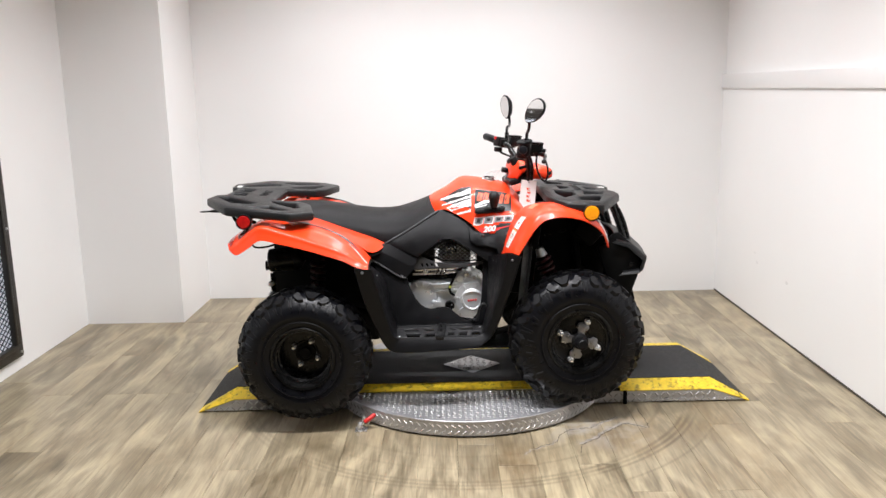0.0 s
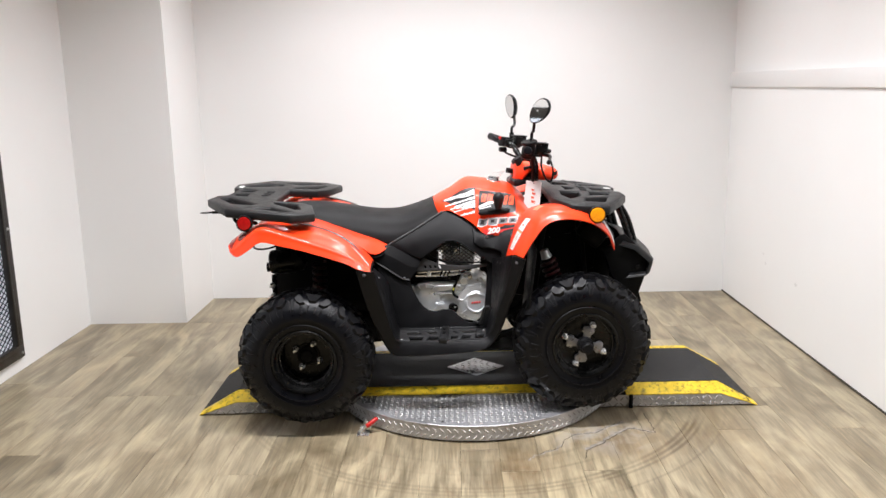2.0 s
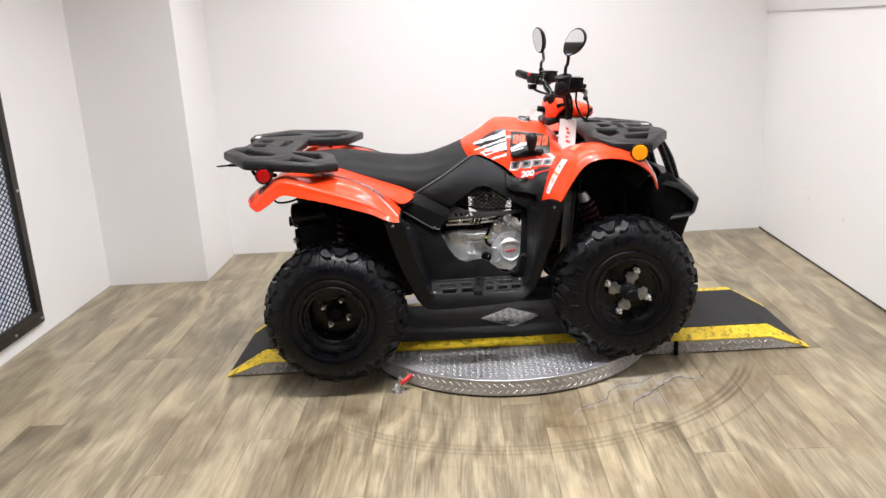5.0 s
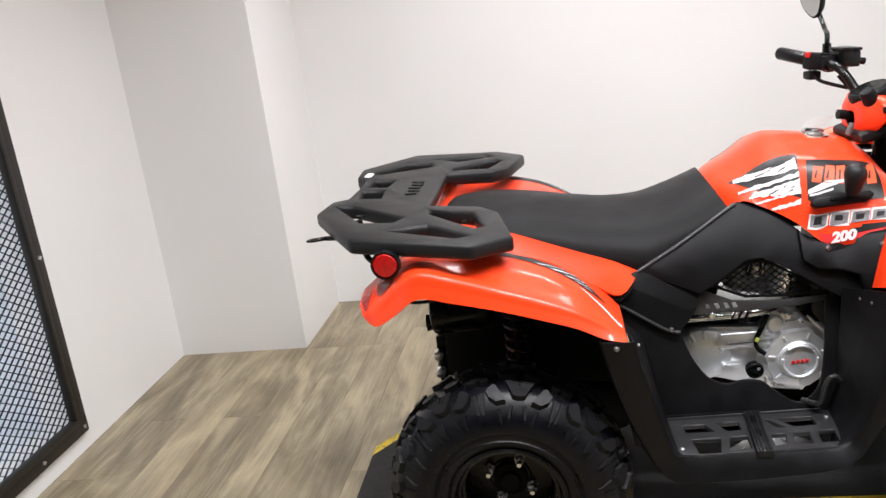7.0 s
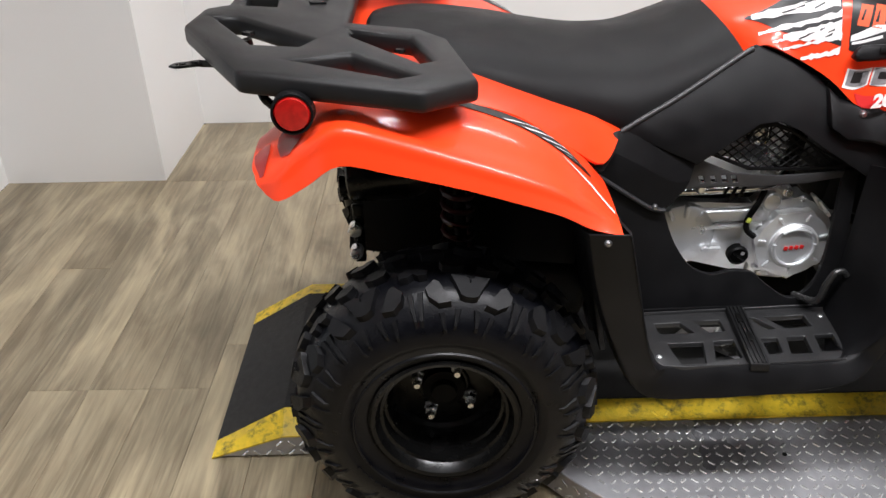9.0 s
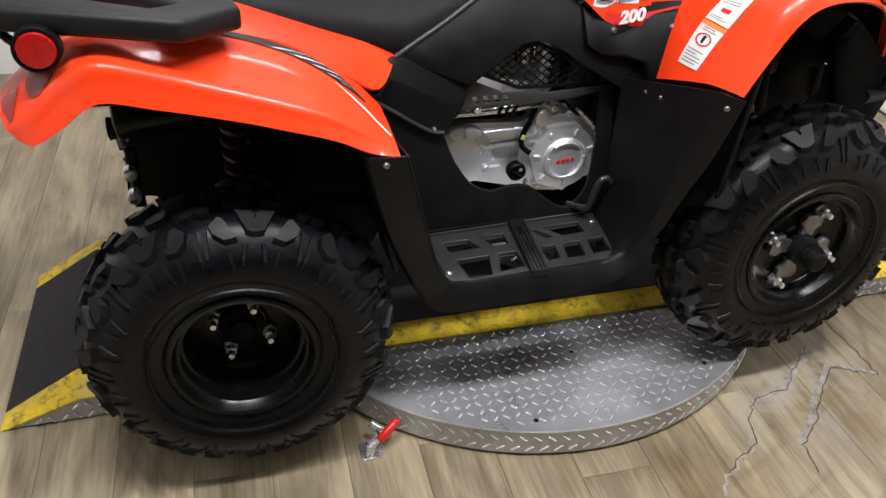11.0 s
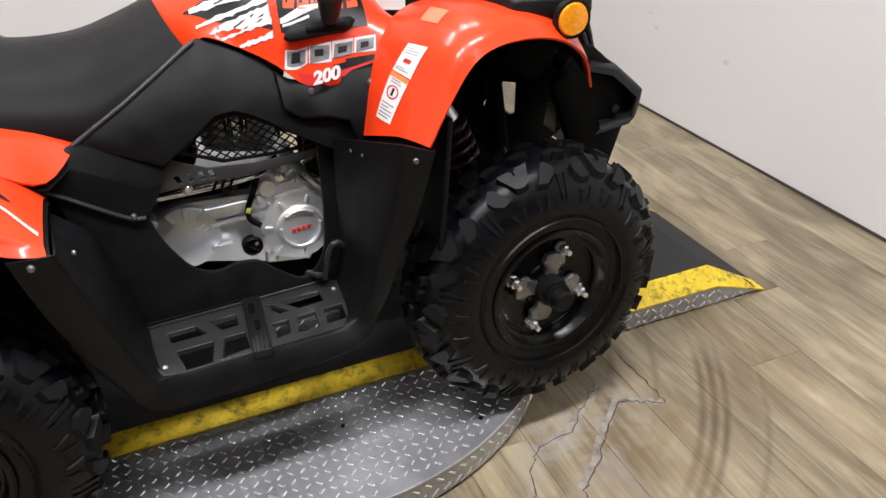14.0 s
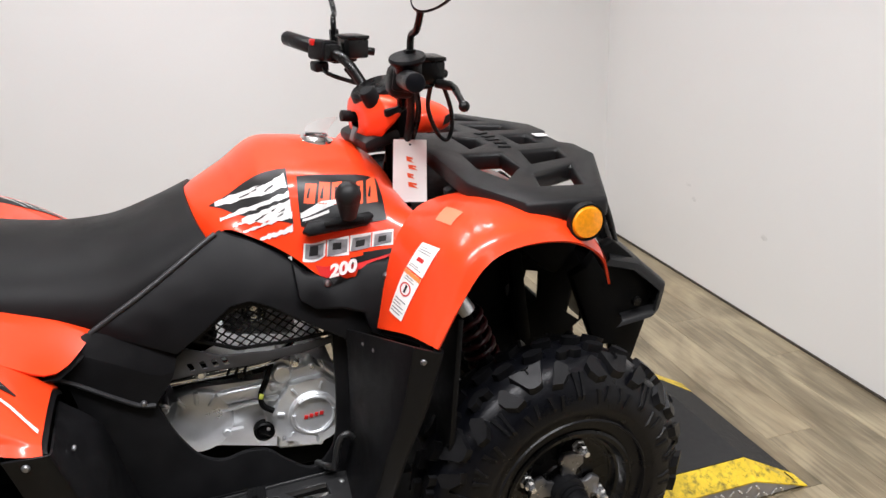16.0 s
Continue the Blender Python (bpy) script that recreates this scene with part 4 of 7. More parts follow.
TAILC = [
    [(-0.80, 0.0, 0.852), (-0.80, 0.12, 0.852), (-0.80, 0.25, 0.850), (-0.80, 0.39, 0.842)],
    [(-0.74, 0.0, 0.875), (-0.74, 0.12, 0.875), (-0.74, 0.25, 0.872), (-0.74, 0.39, 0.872)],
    [(-0.65, 0.0, 0.880), (-0.65, 0.12, 0.878), (-0.65, 0.25, 0.876), (-0.65, 0.39, 0.878)],
    [(-0.55, 0.0, 0.858), (-0.55, 0.12, 0.858), (-0.55, 0.25, 0.858), (-0.55, 0.39, 0.864)],
    [(-0.45, 0.0, 0.820), (-0.45, 0.12, 0.822), (-0.45, 0.25, 0.826), (-0.45, 0.385, 0.834)],
    [(-0.36, 0.0, 0.785), (-0.36, 0.12, 0.788), (-0.36, 0.24, 0.792), (-0.36, 0.385, 0.776)],
    [(-0.29, 0.0, 0.760), (-0.29, 0.12, 0.763), (-0.288, 0.22, 0.766), (-0.292, 0.345, 0.728)],
    [(-0.238, 0.0, 0.742), (-0.238, 0.12, 0.744), (-0.234, 0.200, 0.746), (-0.236, 0.222, 0.742)],
]
FFEN = [
    [(0.253, 0.335, 0.700), (0.262, 0.40, 0.722), (0.278, 0.47, 0.742), (0.296, 0.520, 0.745), (0.306, 0.540, 0.743)],
    [(0.290, 0.305, 0.815), (0.302, 0.38, 0.820), (0.316, 0.46, 0.820), (0.332, 0.515, 0.814), (0.347, 0.536, 0.808)],
    [(0.322, 0.290, 0.872), (0.336, 0.37, 0.882), (0.352, 0.45, 0.888), (0.372, 0.508, 0.884), (0.394, 0.530, 0.866)],
    [(0.375, 0.260, 0.905), (0.390, 0.35, 0.922), (0.408, 0.43, 0.926), (0.428, 0.495, 0.914), (0.446, 0.520, 0.888)],
    [(0.470, 0.230, 0.908), (0.480, 0.33, 0.926), (0.495, 0.41, 0.926), (0.512, 0.475, 0.912), (0.526, 0.503, 0.886)],
    [(0.560, 0.220, 0.890), (0.568, 0.31, 0.906), (0.580, 0.39, 0.904), (0.592, 0.450, 0.888), (0.602, 0.476, 0.860)],
    [(0.640, 0.210, 0.852), (0.644, 0.29, 0.866), (0.651, 0.36, 0.860), (0.660, 0.415, 0.840), (0.666, 0.440, 0.808)],
    [(0.700, 0.200, 0.795), (0.700, 0.27, 0.805), (0.700, 0.33, 0.795), (0.699, 0.385, 0.770), (0.697, 0.412, 0.742)],
]
ARCH = [[(r[0][0], r[0][1] - 0.05, r[0][2] - 0.022)] + r for r in ARCH]


def middle(p, q):
    return tuple((a + b) / 2 for a, b in zip(p, q))


# two more columns keep the crease along the outer side crisp
ARCH = [r[:4] + [middle(r[3], r[4]), r[4], middle(r[4], r[5]), r[5]] for r in ARCH]


def arch_decal(arch, lo, hi, off, n, k=3):
    """A decal on the fender, given by (u, share of the six main columns)."""
    lo, hi = ([(u, (5 * v if v < 0.6 else 10 * v - 3) / 7) for u, v in line] for line in (lo, hi))
    return arch.decal(lo, hi, off, n, k)


for s in (-1, 1):
    arch = Patch(rows_for(ARCH, s), 4, 5)
    fender = P("rear_fender", arch.mesh(0.004, s), ORANGE, "glossy orange rear fender", 40)
    # dark stripe along the inner edge, pale flash at the front corner
    EDGE = [(0.40, 0.300), (0.52, 0.280), (0.64, 0.296), (0.74, 0.326), (0.83, 0.405), (0.91, 0.520)], [(0.40, 0.312), (0.52, 0.370), (0.64, 0.430), (0.74, 0.470), (0.83, 0.510), (0.91, 0.540)]
    P("stripe_decal", arch_decal(arch, EDGE[0], EDGE[1], s * 0.0016, 30), DKPRINT, "black stripe decal", parent=fender)
    for u, d, w in ((0.640, 0.060, 0.014), (0.685, 0.055, 0.020), (0.735, 0.050, 0.016), (0.775, 0.045, 0.014), (0.812, 0.040, 0.010)):
        lo_v, hi_v = (np.interp(u + k * d, [p[0] for p in e], [p[1] for p in e]) for k, e in ((1.6, EDGE[0]), (0.0, EDGE[1])))
        P("stripe_decal", arch_decal(arch, [(u, hi_v - 0.010), (u + w, hi_v - 0.006)], [(u + 1.6 * d, lo_v + 0.016), (u + 1.6 * d + w * 0.5, lo_v + 0.016)], s * 0.0024, 2, 8), LTPRINT, "pale slanted stroke", parent=fender)
    P("stripe_decal", arch_decal(arch, [(0.80, 0.535), (0.90, 0.630), (0.985, 0.720)], [(0.80, 0.540), (0.90, 0.650), (0.985, 0.750)], s * 0.0018, 24), LTPRINT, "pale stripe decal", parent=fender)
    tail = Patch(rows_for(TAILC, s), 4, 5)
    P("tail_cover", tail.mesh(0.004, s), ORANGE, "glossy orange tail cover", 40)
    ff = Patch(rows_for(FFEN, s), 5, 5)
    ffo = P("front_fender", ff.mesh(0.005, s), ORANGE, "glossy orange front fender", 40)
    P("nose_decal", ff.decal([(0.64, 0.42), (0.74, 0.42), (0.84, 0.48)], [(0.64, 0.62), (0.74, 0.74), (0.84, 0.78)], s * 0.0016, 16), DKPRINT, "black nose decal", parent=ffo)
    P("nose_decal", ff.decal([(0.66, 0.50), (0.75, 0.55), (0.84, 0.62)], [(0.66, 0.56), (0.75, 0.63), (0.84, 0.70)], s * 0.0022, 16), GREYPRINT, "grey nose decal", parent=ffo)
    P("nose_decal", ff.decal([(0.84, 0.48), (0.91, 0.52), (0.985, 0.62)], [(0.84, 0.82), (0.91, 0.86), (0.985, 0.90)], s * 0.0018, 16), LTPRINT, "pale nose decal", parent=ffo)
    P("pad_decal", ff.decal([(0.36, 0.30), (0.43, 0.27)], [(0.36, 0.46), (0.43, 0.44)], s * 0.0016, 6), mat("pale_orange_print", (0.85, 0.22, 0.12), 0.3, var=0.05), "pale patch decal", parent=ffo)
    if s < 0:
        # warning labels
        LAB = [(0.043, 0.175), (0.029, 0.368), (0.271, 0.500), (0.266, 0.315)]

        def lab(p, q):
            """(u, v) on the fender for p up and q across the pair of labels."""
            a, b, c, d = LAB
            return tuple((a[k] * (1 - q) + b[k] * q) * (1 - p) + (d[k] * (1 - q) + c[k] * q) * p for k in (0, 1))

        def lab_decal(name, p0, p1, q0, q1, off, material, text=""):
            return P(name, ff.decal([lab(p0, q0), lab(p1, q0)], [lab(p0, q1), lab(p1, q1)], s * off, 8, 3), material, text, parent=ffo)

        LABO = mat("label_orange", (0.85, 0.25, 0.06), 0.5, var=0.05)
        lab_decal("warning_label", 0.0, 0.515, 0, 1, 0.0018, PAPER, "white warning label with bars of print")
        lab_decal("warning_label", 0.535, 1.0, 0, 1, 0.0018, PAPER, "white warning label with bars of print")
        lab_decal("label_band", 0.46, 0.515, 0, 1, 0.0026, LABO, "orange warning band")
        for p0, p1, q0, q1 in ((0.035, 0.045, 0.1, 0.8), (0.065, 0.075, 0.1, 0.9), (0.10, 0.11, 0.1, 0.85), (0.13, 0.14, 0.1, 0.6), (0.165, 0.175, 0.1, 0.85), (0.40, 0.41, 0.2, 0.8), (0.43, 0.44, 0.2, 0.7),
                               (0.58, 0.59, 0.1, 0.8), (0.61, 0.62, 0.1, 0.6), (0.84, 0.85, 0.1, 0.8), (0.88, 0.89, 0.1, 0.8), (0.92, 0.93, 0.1, 0.5)):
            lab_decal("print_bar", p0, p1, q0, q1, 0.0026, GREYPRINT)
        lab_decal("print_bar", 0.70, 0.76, 0.30, 0.66, 0.0026, REDPRINT, "red printed bar")
        ring = [lab(0.30 + 0.075 * math.cos(a), 0.5 + 0.33 * math.sin(a)) for a in (2 * math.pi * k / 16 for k in range(17))]
        ring2 = [lab(0.30 + 0.060 * math.cos(a), 0.5 + 0.26 * math.sin(a)) for a in (2 * math.pi * k / 16 for k in range(17))]
        P("print_ring", ff.decal(ring, ring2, s * 0.0026, 32, 1), REDPRINT, parent=ffo)
        lab_decal("print_bar", 0.26, 0.345, 0.44, 0.56, 0.0026, DKPRINT)
    # tail lamp and amber reflector
    lampo = P("tail_reflector", lathe([(0, -0.008), (0.024, -0.006), (0.028, 0.0), (0.028, 0.012), (0, 0.012)], pose(-0.790, s * 0.520, 0.897, -90 if s < 0 else 90, 0, 0) @ pose(0, 0, 0, 0, 0, 0), 28), TAILRED, "round red reflector", 30)
    P("bezel", lathe([(0.028, -0.004), (0.031, -0.004), (0.032, 0.016), (0.028, 0.02), (0, 0.02)], pose(-0.790, s * 0.520, 0.897, -90 if s < 0 else 90, 0, 0), 28), BLACKP, "black bezel", parent=lampo)
    P("stalk", rod((-0.790, s * 0.50, 0.897), (-0.75, s * 0.43, 0.915), 0.008, seg=10), BLACKM, parent=lampo)
    pocket = P("tail_lamp_pocket", arch_decal(arch, [(0.012, 0.50), (0.045, 0.46), (0.085, 0.48)], [(0.030, 0.76), (0.050, 0.76), (0.085, 0.60)], s * 0.002, 12, 4), DEEPRED, "dark red tail lamp lens", 60)
    cup = [(0.120, 0.50), (0.135, 0.44), (0.175, 0.42), (0.215, 0.45), (0.225, 0.52)], [(0.120, 0.60), (0.135, 0.70), (0.175, 0.76), (0.215, 0.70), (0.225, 0.60)]
    P("lens_cup", arch_decal(arch, cup[0], cup[1], s * 0.002, 16, 5), DEEPRED, "", 60, pocket)
    amb = P("amber_reflector", lathe([(0, -0.008), (0.027, -0.006), (0.031, 0.0), (0.031, 0.010), (0, 0.010)], pose(0.612, s * 0.472, 0.898, -90 if s < 0 else 90, 0, 0), 28), AMBER, "round amber reflector", 30)
    P("bezel", lathe([(0.031, -0.003), (0.034, -0.003), (0.034, 0.012), (0.02, 0.016), (0, 0.016)], pose(0.612, s * 0.472, 0.898, -90 if s < 0 else 90, 0, 0), 28), BLACKP, "black bezel", parent=amb)
    P("stalk", rod((0.612, s * 0.46, 0.91), (0.612, s * 0.40, 0.93), 0.006, seg=8), BLACKM, parent=amb)

# seat
SEAT = [(-0.715, 0.06, 0.915, 0.885), (-0.700, 0.13, 0.922, 0.870), (-0.640, 0.170, 0.928, 0.860), (-0.560, 0.190, 0.925, 0.842), (-0.470, 0.205, 0.915, 0.806), (-0.390, 0.213, 0.900, 0.778), (-0.300, 0.215, 0.889, 0.748),
        (-0.225, 0.226, 0.889, 0.728), (-0.180, 0.225, 0.896, 0.742), (-0.135, 0.219, 0.909, 0.772), (-0.095, 0.211, 0.922, 0.802), (-0.050, 0.200, 0.940, 0.846)]


def seat_row(x, w, zt, zb, lean):
    zt = zt - 0.022
    d = zt - zb
    half = [(0, zt + 0.003), (0.42 * w, zt - 0.05 * d), (0.74 * w, zt - 0.21 * d), (0.93 * w, zt - 0.47 * d), (1.01 * w, zt - 0.74 * d), (1.02 * w, zb + 0.10 * d), (0.99 * w, zb)]
    full = [(-y, z) for y, z in half[::-1]] + half[1:]
    return [(x + lean * (zt - z) / 0.05, y, z) for y, z in full]


rows = [seat_row(x, w, a, b, 0) for x, w, a, b in SEAT[:-2]] + [seat_row(*SEAT[-2], 0.004), seat_row(*SEAT[-1], 0.030)]
seatp = Patch(rows, 4, 4)
seat = P("seat", seatp.mesh(0.012, 1), SEATV, "black vinyl saddle with a piped lower edge", 45)
# tank cover
TANK = [
    [(-0.050, 0, 0.944), (-0.042, 0.09, 0.941), (-0.025, 0.14, 0.931), (-0.010, 0.172, 0.916), (0.003, 0.194, 0.900)],
    [(0.018, 0, 0.981), (0.022, 0.10, 0.974), (0.030, 0.16, 0.953), (0.043, 0.196, 0.914), (0.058, 0.218, 0.874)],
    [(0.085, 0, 1.024), (0.087, 0.11, 1.014), (0.092, 0.178, 0.982), (0.100, 0.220, 0.915), (0.112, 0.246, 0.838)],
    [(0.150, 0, 1.024), (0.150, 0.115, 1.012), (0.152, 0.195, 0.980), (0.156, 0.236, 0.895), (0.165, 0.268, 0.792)],
    [(0.220, 0, 1.012), (0.220, 0.115, 1.000), (0.220, 0.195, 0.968), (0.218, 0.248, 0.888), (0.212, 0.282, 0.788)],
    [(0.290, 0, 0.994), (0.290, 0.110, 0.983), (0.288, 0.190, 0.952), (0.284, 0.250, 0.885), (0.276, 0.290, 0.802)],
    [(0.345, 0, 0.945), (0.345, 0.105, 0.935), (0.342, 0.185, 0.912), (0.338, 0.255, 0.880), (0.328, 0.305, 0.818)],
    [(0.385, 0, 0.868), (0.385, 0.10, 0.866), (0.385, 0.185, 0.868), (0.385, 0.265, 0.876), (0.372, 0.320, 0.850)],
]
TANK = [[(-0.085, 0, 0.905), (-0.075, 0.09, 0.902), (-0.055, 0.135, 0.893), (-0.040, 0.162, 0.878), (-0.027, 0.182, 0.868)]] + TANK
TANK = [[(x + 0.008, y, z - 0.017 * (1 - y / 0.3) - 0.016 * math.sin(math.pi * min(1, y / 0.235))) for x, y, z in r] for r in TANK]
full = [[(x, -y, z) for x, y, z in r[:0:-1]] + list(r) for r in TANK]
tank = Patch(full, 5, 5)
tk = P("tank_cover", tank.mesh(0.004, 1), ORANGE, "glossy orange tank cover with printed decals", 45)


TGRID = [[(u / 280, v / 140) for v in range(71)] for u in range(281)]
TPOS = np.array([[tuple(tank.at(u, v)) for u, v in row] for row in TGRID])


def on_tank(x, z, s=-1):
    """(u, v) on the near or far flank of the tank whose point is nearest to x, z."""
    d = (TPOS[:, :, 0] - x) ** 2 + (TPOS[:, :, 2] - z) ** 2
    i, j = np.unravel_index(np.argmin(d), d.shape)
    u, v = TGRID[int(i)][int(j)]
    return u, (v if s < 0 else 1 - v)


def tank_decal(name, lo, hi, material, off, label="", s=-1, n=12, k=6):
    return P(name, tank.decal([on_tank(x, z, s) for x, z in lo], [on_tank(x, z, s) for x, z in hi], off, n, k), material, label, parent=tk)


# brushed strokes: start (x, low, high), end (x, low, high)
STROKES = [((0.002, 0.917, 0.922), (0.132, 0.953, 0.974)), ((0.006, 0.896, 0.901), (0.133, 0.938, 0.947)), ((0.044, 0.892, 0.901), (0.133, 0.901, 0.933)),
           ((0.042, 0.876, 0.880), (0.133, 0.904, 0.911)), ((0.070, 0.862, 0.868), (0.131, 0.878, 0.889)), ((0.026, 0.887, 0.890), (0.064, 0.898, 0.901))]
MARKS = [(0.157, 0.177, 0.922, 0.956), (0.182, 0.202, 0.920, 0.954), (0.207, 0.225, 0.917, 0.951), (0.253, 0.267, 0.913, 0.945), (0.273, 0.296, 0.911, 0.942)]
for s in (-1, 1):
    tank_decal("flank_decal", [(-0.010, 0.915), (0.032, 0.909), (0.080, 0.899), (0.133, 0.889)], [(-0.008, 0.917), (0.050, 0.950), (0.110, 0.978), (0.138, 0.979)], DKPRINT, 0.0014, "black flank decal", s, 18, 8)
    rn = random.Random(3)
    for (xa, la, ha), (xb, lb, hb) in STROKES:
        low, high = [], []
        for k in range(15):
            t = k / 14
            j = 0.0011 if 0 < k < 14 else 0
            low.append((xa + (xb - xa) * t, la + (lb - la) * t + rn.uniform(-j, j)))
            high.append((xa + (xb - xa) * t, ha + (hb - ha) * t + rn.uniform(-j, j)))
        tank_decal("brush_decal", low, high, LTPRINT, 0.0022, "pale brushed stripe", s, 28, 2)
        if hb - lb < 0.012:
            continue
        # dark scratches through the broad strokes
        for k in range(7):
            t, f, ln = rn.uniform(0.25, 0.9), rn.uniform(0.1, 0.9), rn.uniform(0.006, 0.020)
            x = xa + (xb - xa) * t
            z = la + (lb - la) * t + f * ((ha - la) * (1 - t) + (hb - lb) * t)
            tank_decal("scratch_decal", [(x, z), (min(x + ln, 0.134), z + 0.45 * ln)], [(x, z + 0.0014), (min(x + ln, 0.134), z + 0.45 * ln + rn.uniform(0.0008, 0.003))], DKPRINT, 0.0028, "", s, 4, 1)
    tank_decal("panel_decal", [(0.146, 0.884), (0.225, 0.880), (0.305, 0.878)], [(0.152, 0.968), (0.225, 0.960), (0.308, 0.938)], DKPRINT, 0.0014, "black side decal", s, 16, 8)
    tank_decal("brush_decal", [(0.148, 0.900), (0.19, 0.912), (0.225, 0.918)], [(0.148, 0.909), (0.19, 0.925), (0.225, 0.925)], LTPRINT, 0.0022, "pale brushed stripe", s, 12, 2)
    tank_decal("brush_decal", [(0.15, 0.894), (0.20, 0.904)], [(0.15, 0.897), (0.20, 0.908)], LTPRINT, 0.0022, "pale brushed stripe", s, 8, 1)
    # brand mark drawn as plain slanted blocks
    for x0, x1, z0, z1 in MARKS:
        tank_decal("mark_block", [(x0, z0), (x1, z0 - 0.002)], [(x0 + 0.010, z1), (x1 + 0.010, z1 - 0.002)], ORPRINT, 0.0022, "", s, 5, 4)
        tank_decal("mark_block", [(x0 + 0.006, z0 + 0.008), (x0 + 0.010, z0 + 0.008)], [(x0 + 0.013, z1 - 0.008), (x0 + 0.017, z1 - 0.008)], DKPRINT, 0.0028, "", s, 3, 3)
    # model mark: four slanted blocks with pale edges
    for k in range(4):
        x0, z0, h = 0.141 + 0.0425 * k, 0.823 + 0.0045 * k, 0.033 - 0.003 * k
        tank_decal("mark_block", [(x0, z0), (x0 + 0.040, z0 + 0.003)], [(x0 + 0.006, z0 + h), (x0 + 0.046, z0 + h + 0.002)], LTPRINT, 0.0016, "", s, 6, 4)
        tank_decal("mark_block", [(x0 + 0.003, z0 + 0.003), (x0 + 0.0375, z0 + 0.0055)], [(x0 + 0.0085, z0 + h - 0.003), (x0 + 0.0430, z0 + h - 0.001)], GREYPRINT, 0.0026, "", s, 6, 4)
        tank_decal("mark_block", [(x0 + 0.012, z0 + 0.009), (x0 + 0.028, z0 + 0.010)], [(x0 + 0.015, z0 + h - 0.008), (x0 + 0.031, z0 + h - 0.007)], DKPRINT, 0.0032, "", s, 4, 3)
    tank_decal("flank_decal", [(0.170, 0.794), (0.25, 0.802), (0.325, 0.828)], [(0.160, 0.812), (0.25, 0.826), (0.325, 0.832)], REDPRINT, 0.0014, "dark red lower decal", s, 10, 3)
    tank_decal("flank_decal", [(0.25, 0.812), (0.30, 0.822), (0.325, 0.830)], [(0.25, 0.829), (0.30, 0.834), (0.325, 0.834)], DKPRINT, 0.002, "black lower decal", s, 8, 3)

tank_decal("flank_decal", [(0.225, 0.808), (0.290, 0.822)], [(0.225, 0.824), (0.296, 0.832)], DKPRINT, 0.0024, "black number patch", -1, 8, 3)
# number on the near flank
fc = bpy.data.curves.new("number", "FONT")
fc.offset = 0.0013
fc.body, fc.size, fc.extrude, fc.shear = "200", 0.031, 0.0010, 0.30
num = new("number_lettering", fc)
dg = bpy.context.evaluated_depsgraph_get()
me = bpy.data.meshes.new_from_object(num.evaluated_get(dg))
bpy.data.objects.remove(num)
me.materials.append(LTPRINT)
num = new("number_lettering", me)
num.parent = tk
num.matrix_basis = pose(0.181, -0.2900, 0.797, 90, 0, 0) @ pose(0, 0, 0, -17, 0, 6) @ Matrix.Diagonal((1.1, 1, 1, 1))
num["label"] = "pale number lettering"

# fuel cap
cap = P("fuel_cap", lathe([(0.042, -0.010), (0.043, 0.000), (0.038, 0.005), (0.032, 0.006), (0.026, 0.011), (0.012, 0.013), (0, 0.013)], pose(0.222, -0.005, 0.990, 0, 9, 0), 32), CHROME, "chrome flip fuel cap")
P("cap_tab", box(0.050, 0.014, 0.010, pose(0.225, -0.005, 1.003, 0, 9, 12), 0.003), CHROME, parent=cap)

# gear gate and lever
gate = P("gear_gate", sheet([(0.138, -0.012), (0.150, 0.006), (0.268, 0.010), (0.276, 0.0), (0.262, -0.014), (0.150, -0.020)], thick=0.02, at=pose(0.005, -0.262, 0.895, 62, 0, 0), bev=0.004), BLACKP, "black gear gate")
P("slot", box(0.075, 0.010, 0.004, pose(0.222, -0.268, 0.893, 62, 0, 0), 0.002), DARKM, parent=gate)
lever = P("gear_lever", rod((0.228, -0.250, 0.885), (0.228, -0.285, 0.930), 0.008, seg=12), BLACKM, "black gear lever")
bm = ball((0.228, -0.292, 0.950), 0.024, (1, 1, 1.05))
rod((0.228, -0.276, 0.905), (0.228, -0.290, 0.944), 0.015, 0.023, 16, bm)
P("knob", bm, RACKP, "dark rubber knob", parent=lever)

# --- black side panels, foot wells ---
SP = [(0.000, 0.885), (0.055, 0.862), (0.108, 0.833), (0.132, 0.808), (0.155, 0.796), (0.175, 0.795), (0.237, 0.814), (0.332, 0.832), (0.314, 0.785), (0.285, 0.715), (0.245, 0.672), (0.200, 0.668), (0.130, 0.712),
      (0.070, 0.752), (0.035, 0.766), (0.000, 0.763), (-0.070, 0.714), (-0.106, 0.690), (-0.243, 0.747), (-0.205, 0.768), (-0.150, 0.797), (-0.090, 0.832), (-0.030, 0.868)]
# lower rear panel: crease under the saddle, sloping facet, upright foot; from rear to front
REARP = [
    [(-0.268, 0.250, 0.738), (-0.302, 0.268, 0.714), (-0.325, 0.277, 0.705), (-0.338, 0.284, 0.699)],
    [(-0.243, 0.252, 0.750), (-0.264, 0.272, 0.716), (-0.274, 0.275, 0.700), (-0.288, 0.281, 0.674)],
    [(-0.180, 0.259, 0.724), (-0.198, 0.277, 0.684), (-0.204, 0.279, 0.668), (-0.228, 0.282, 0.634)],
    [(-0.130, 0.264, 0.702), (-0.148, 0.279, 0.657), (-0.154, 0.280, 0.640), (-0.184, 0.282, 0.606)],
    [(-0.106, 0.266, 0.690), (-0.116, 0.279, 0.655), (-0.126, 0.280, 0.636), (-0.156, 0.282, 0.600)],
]
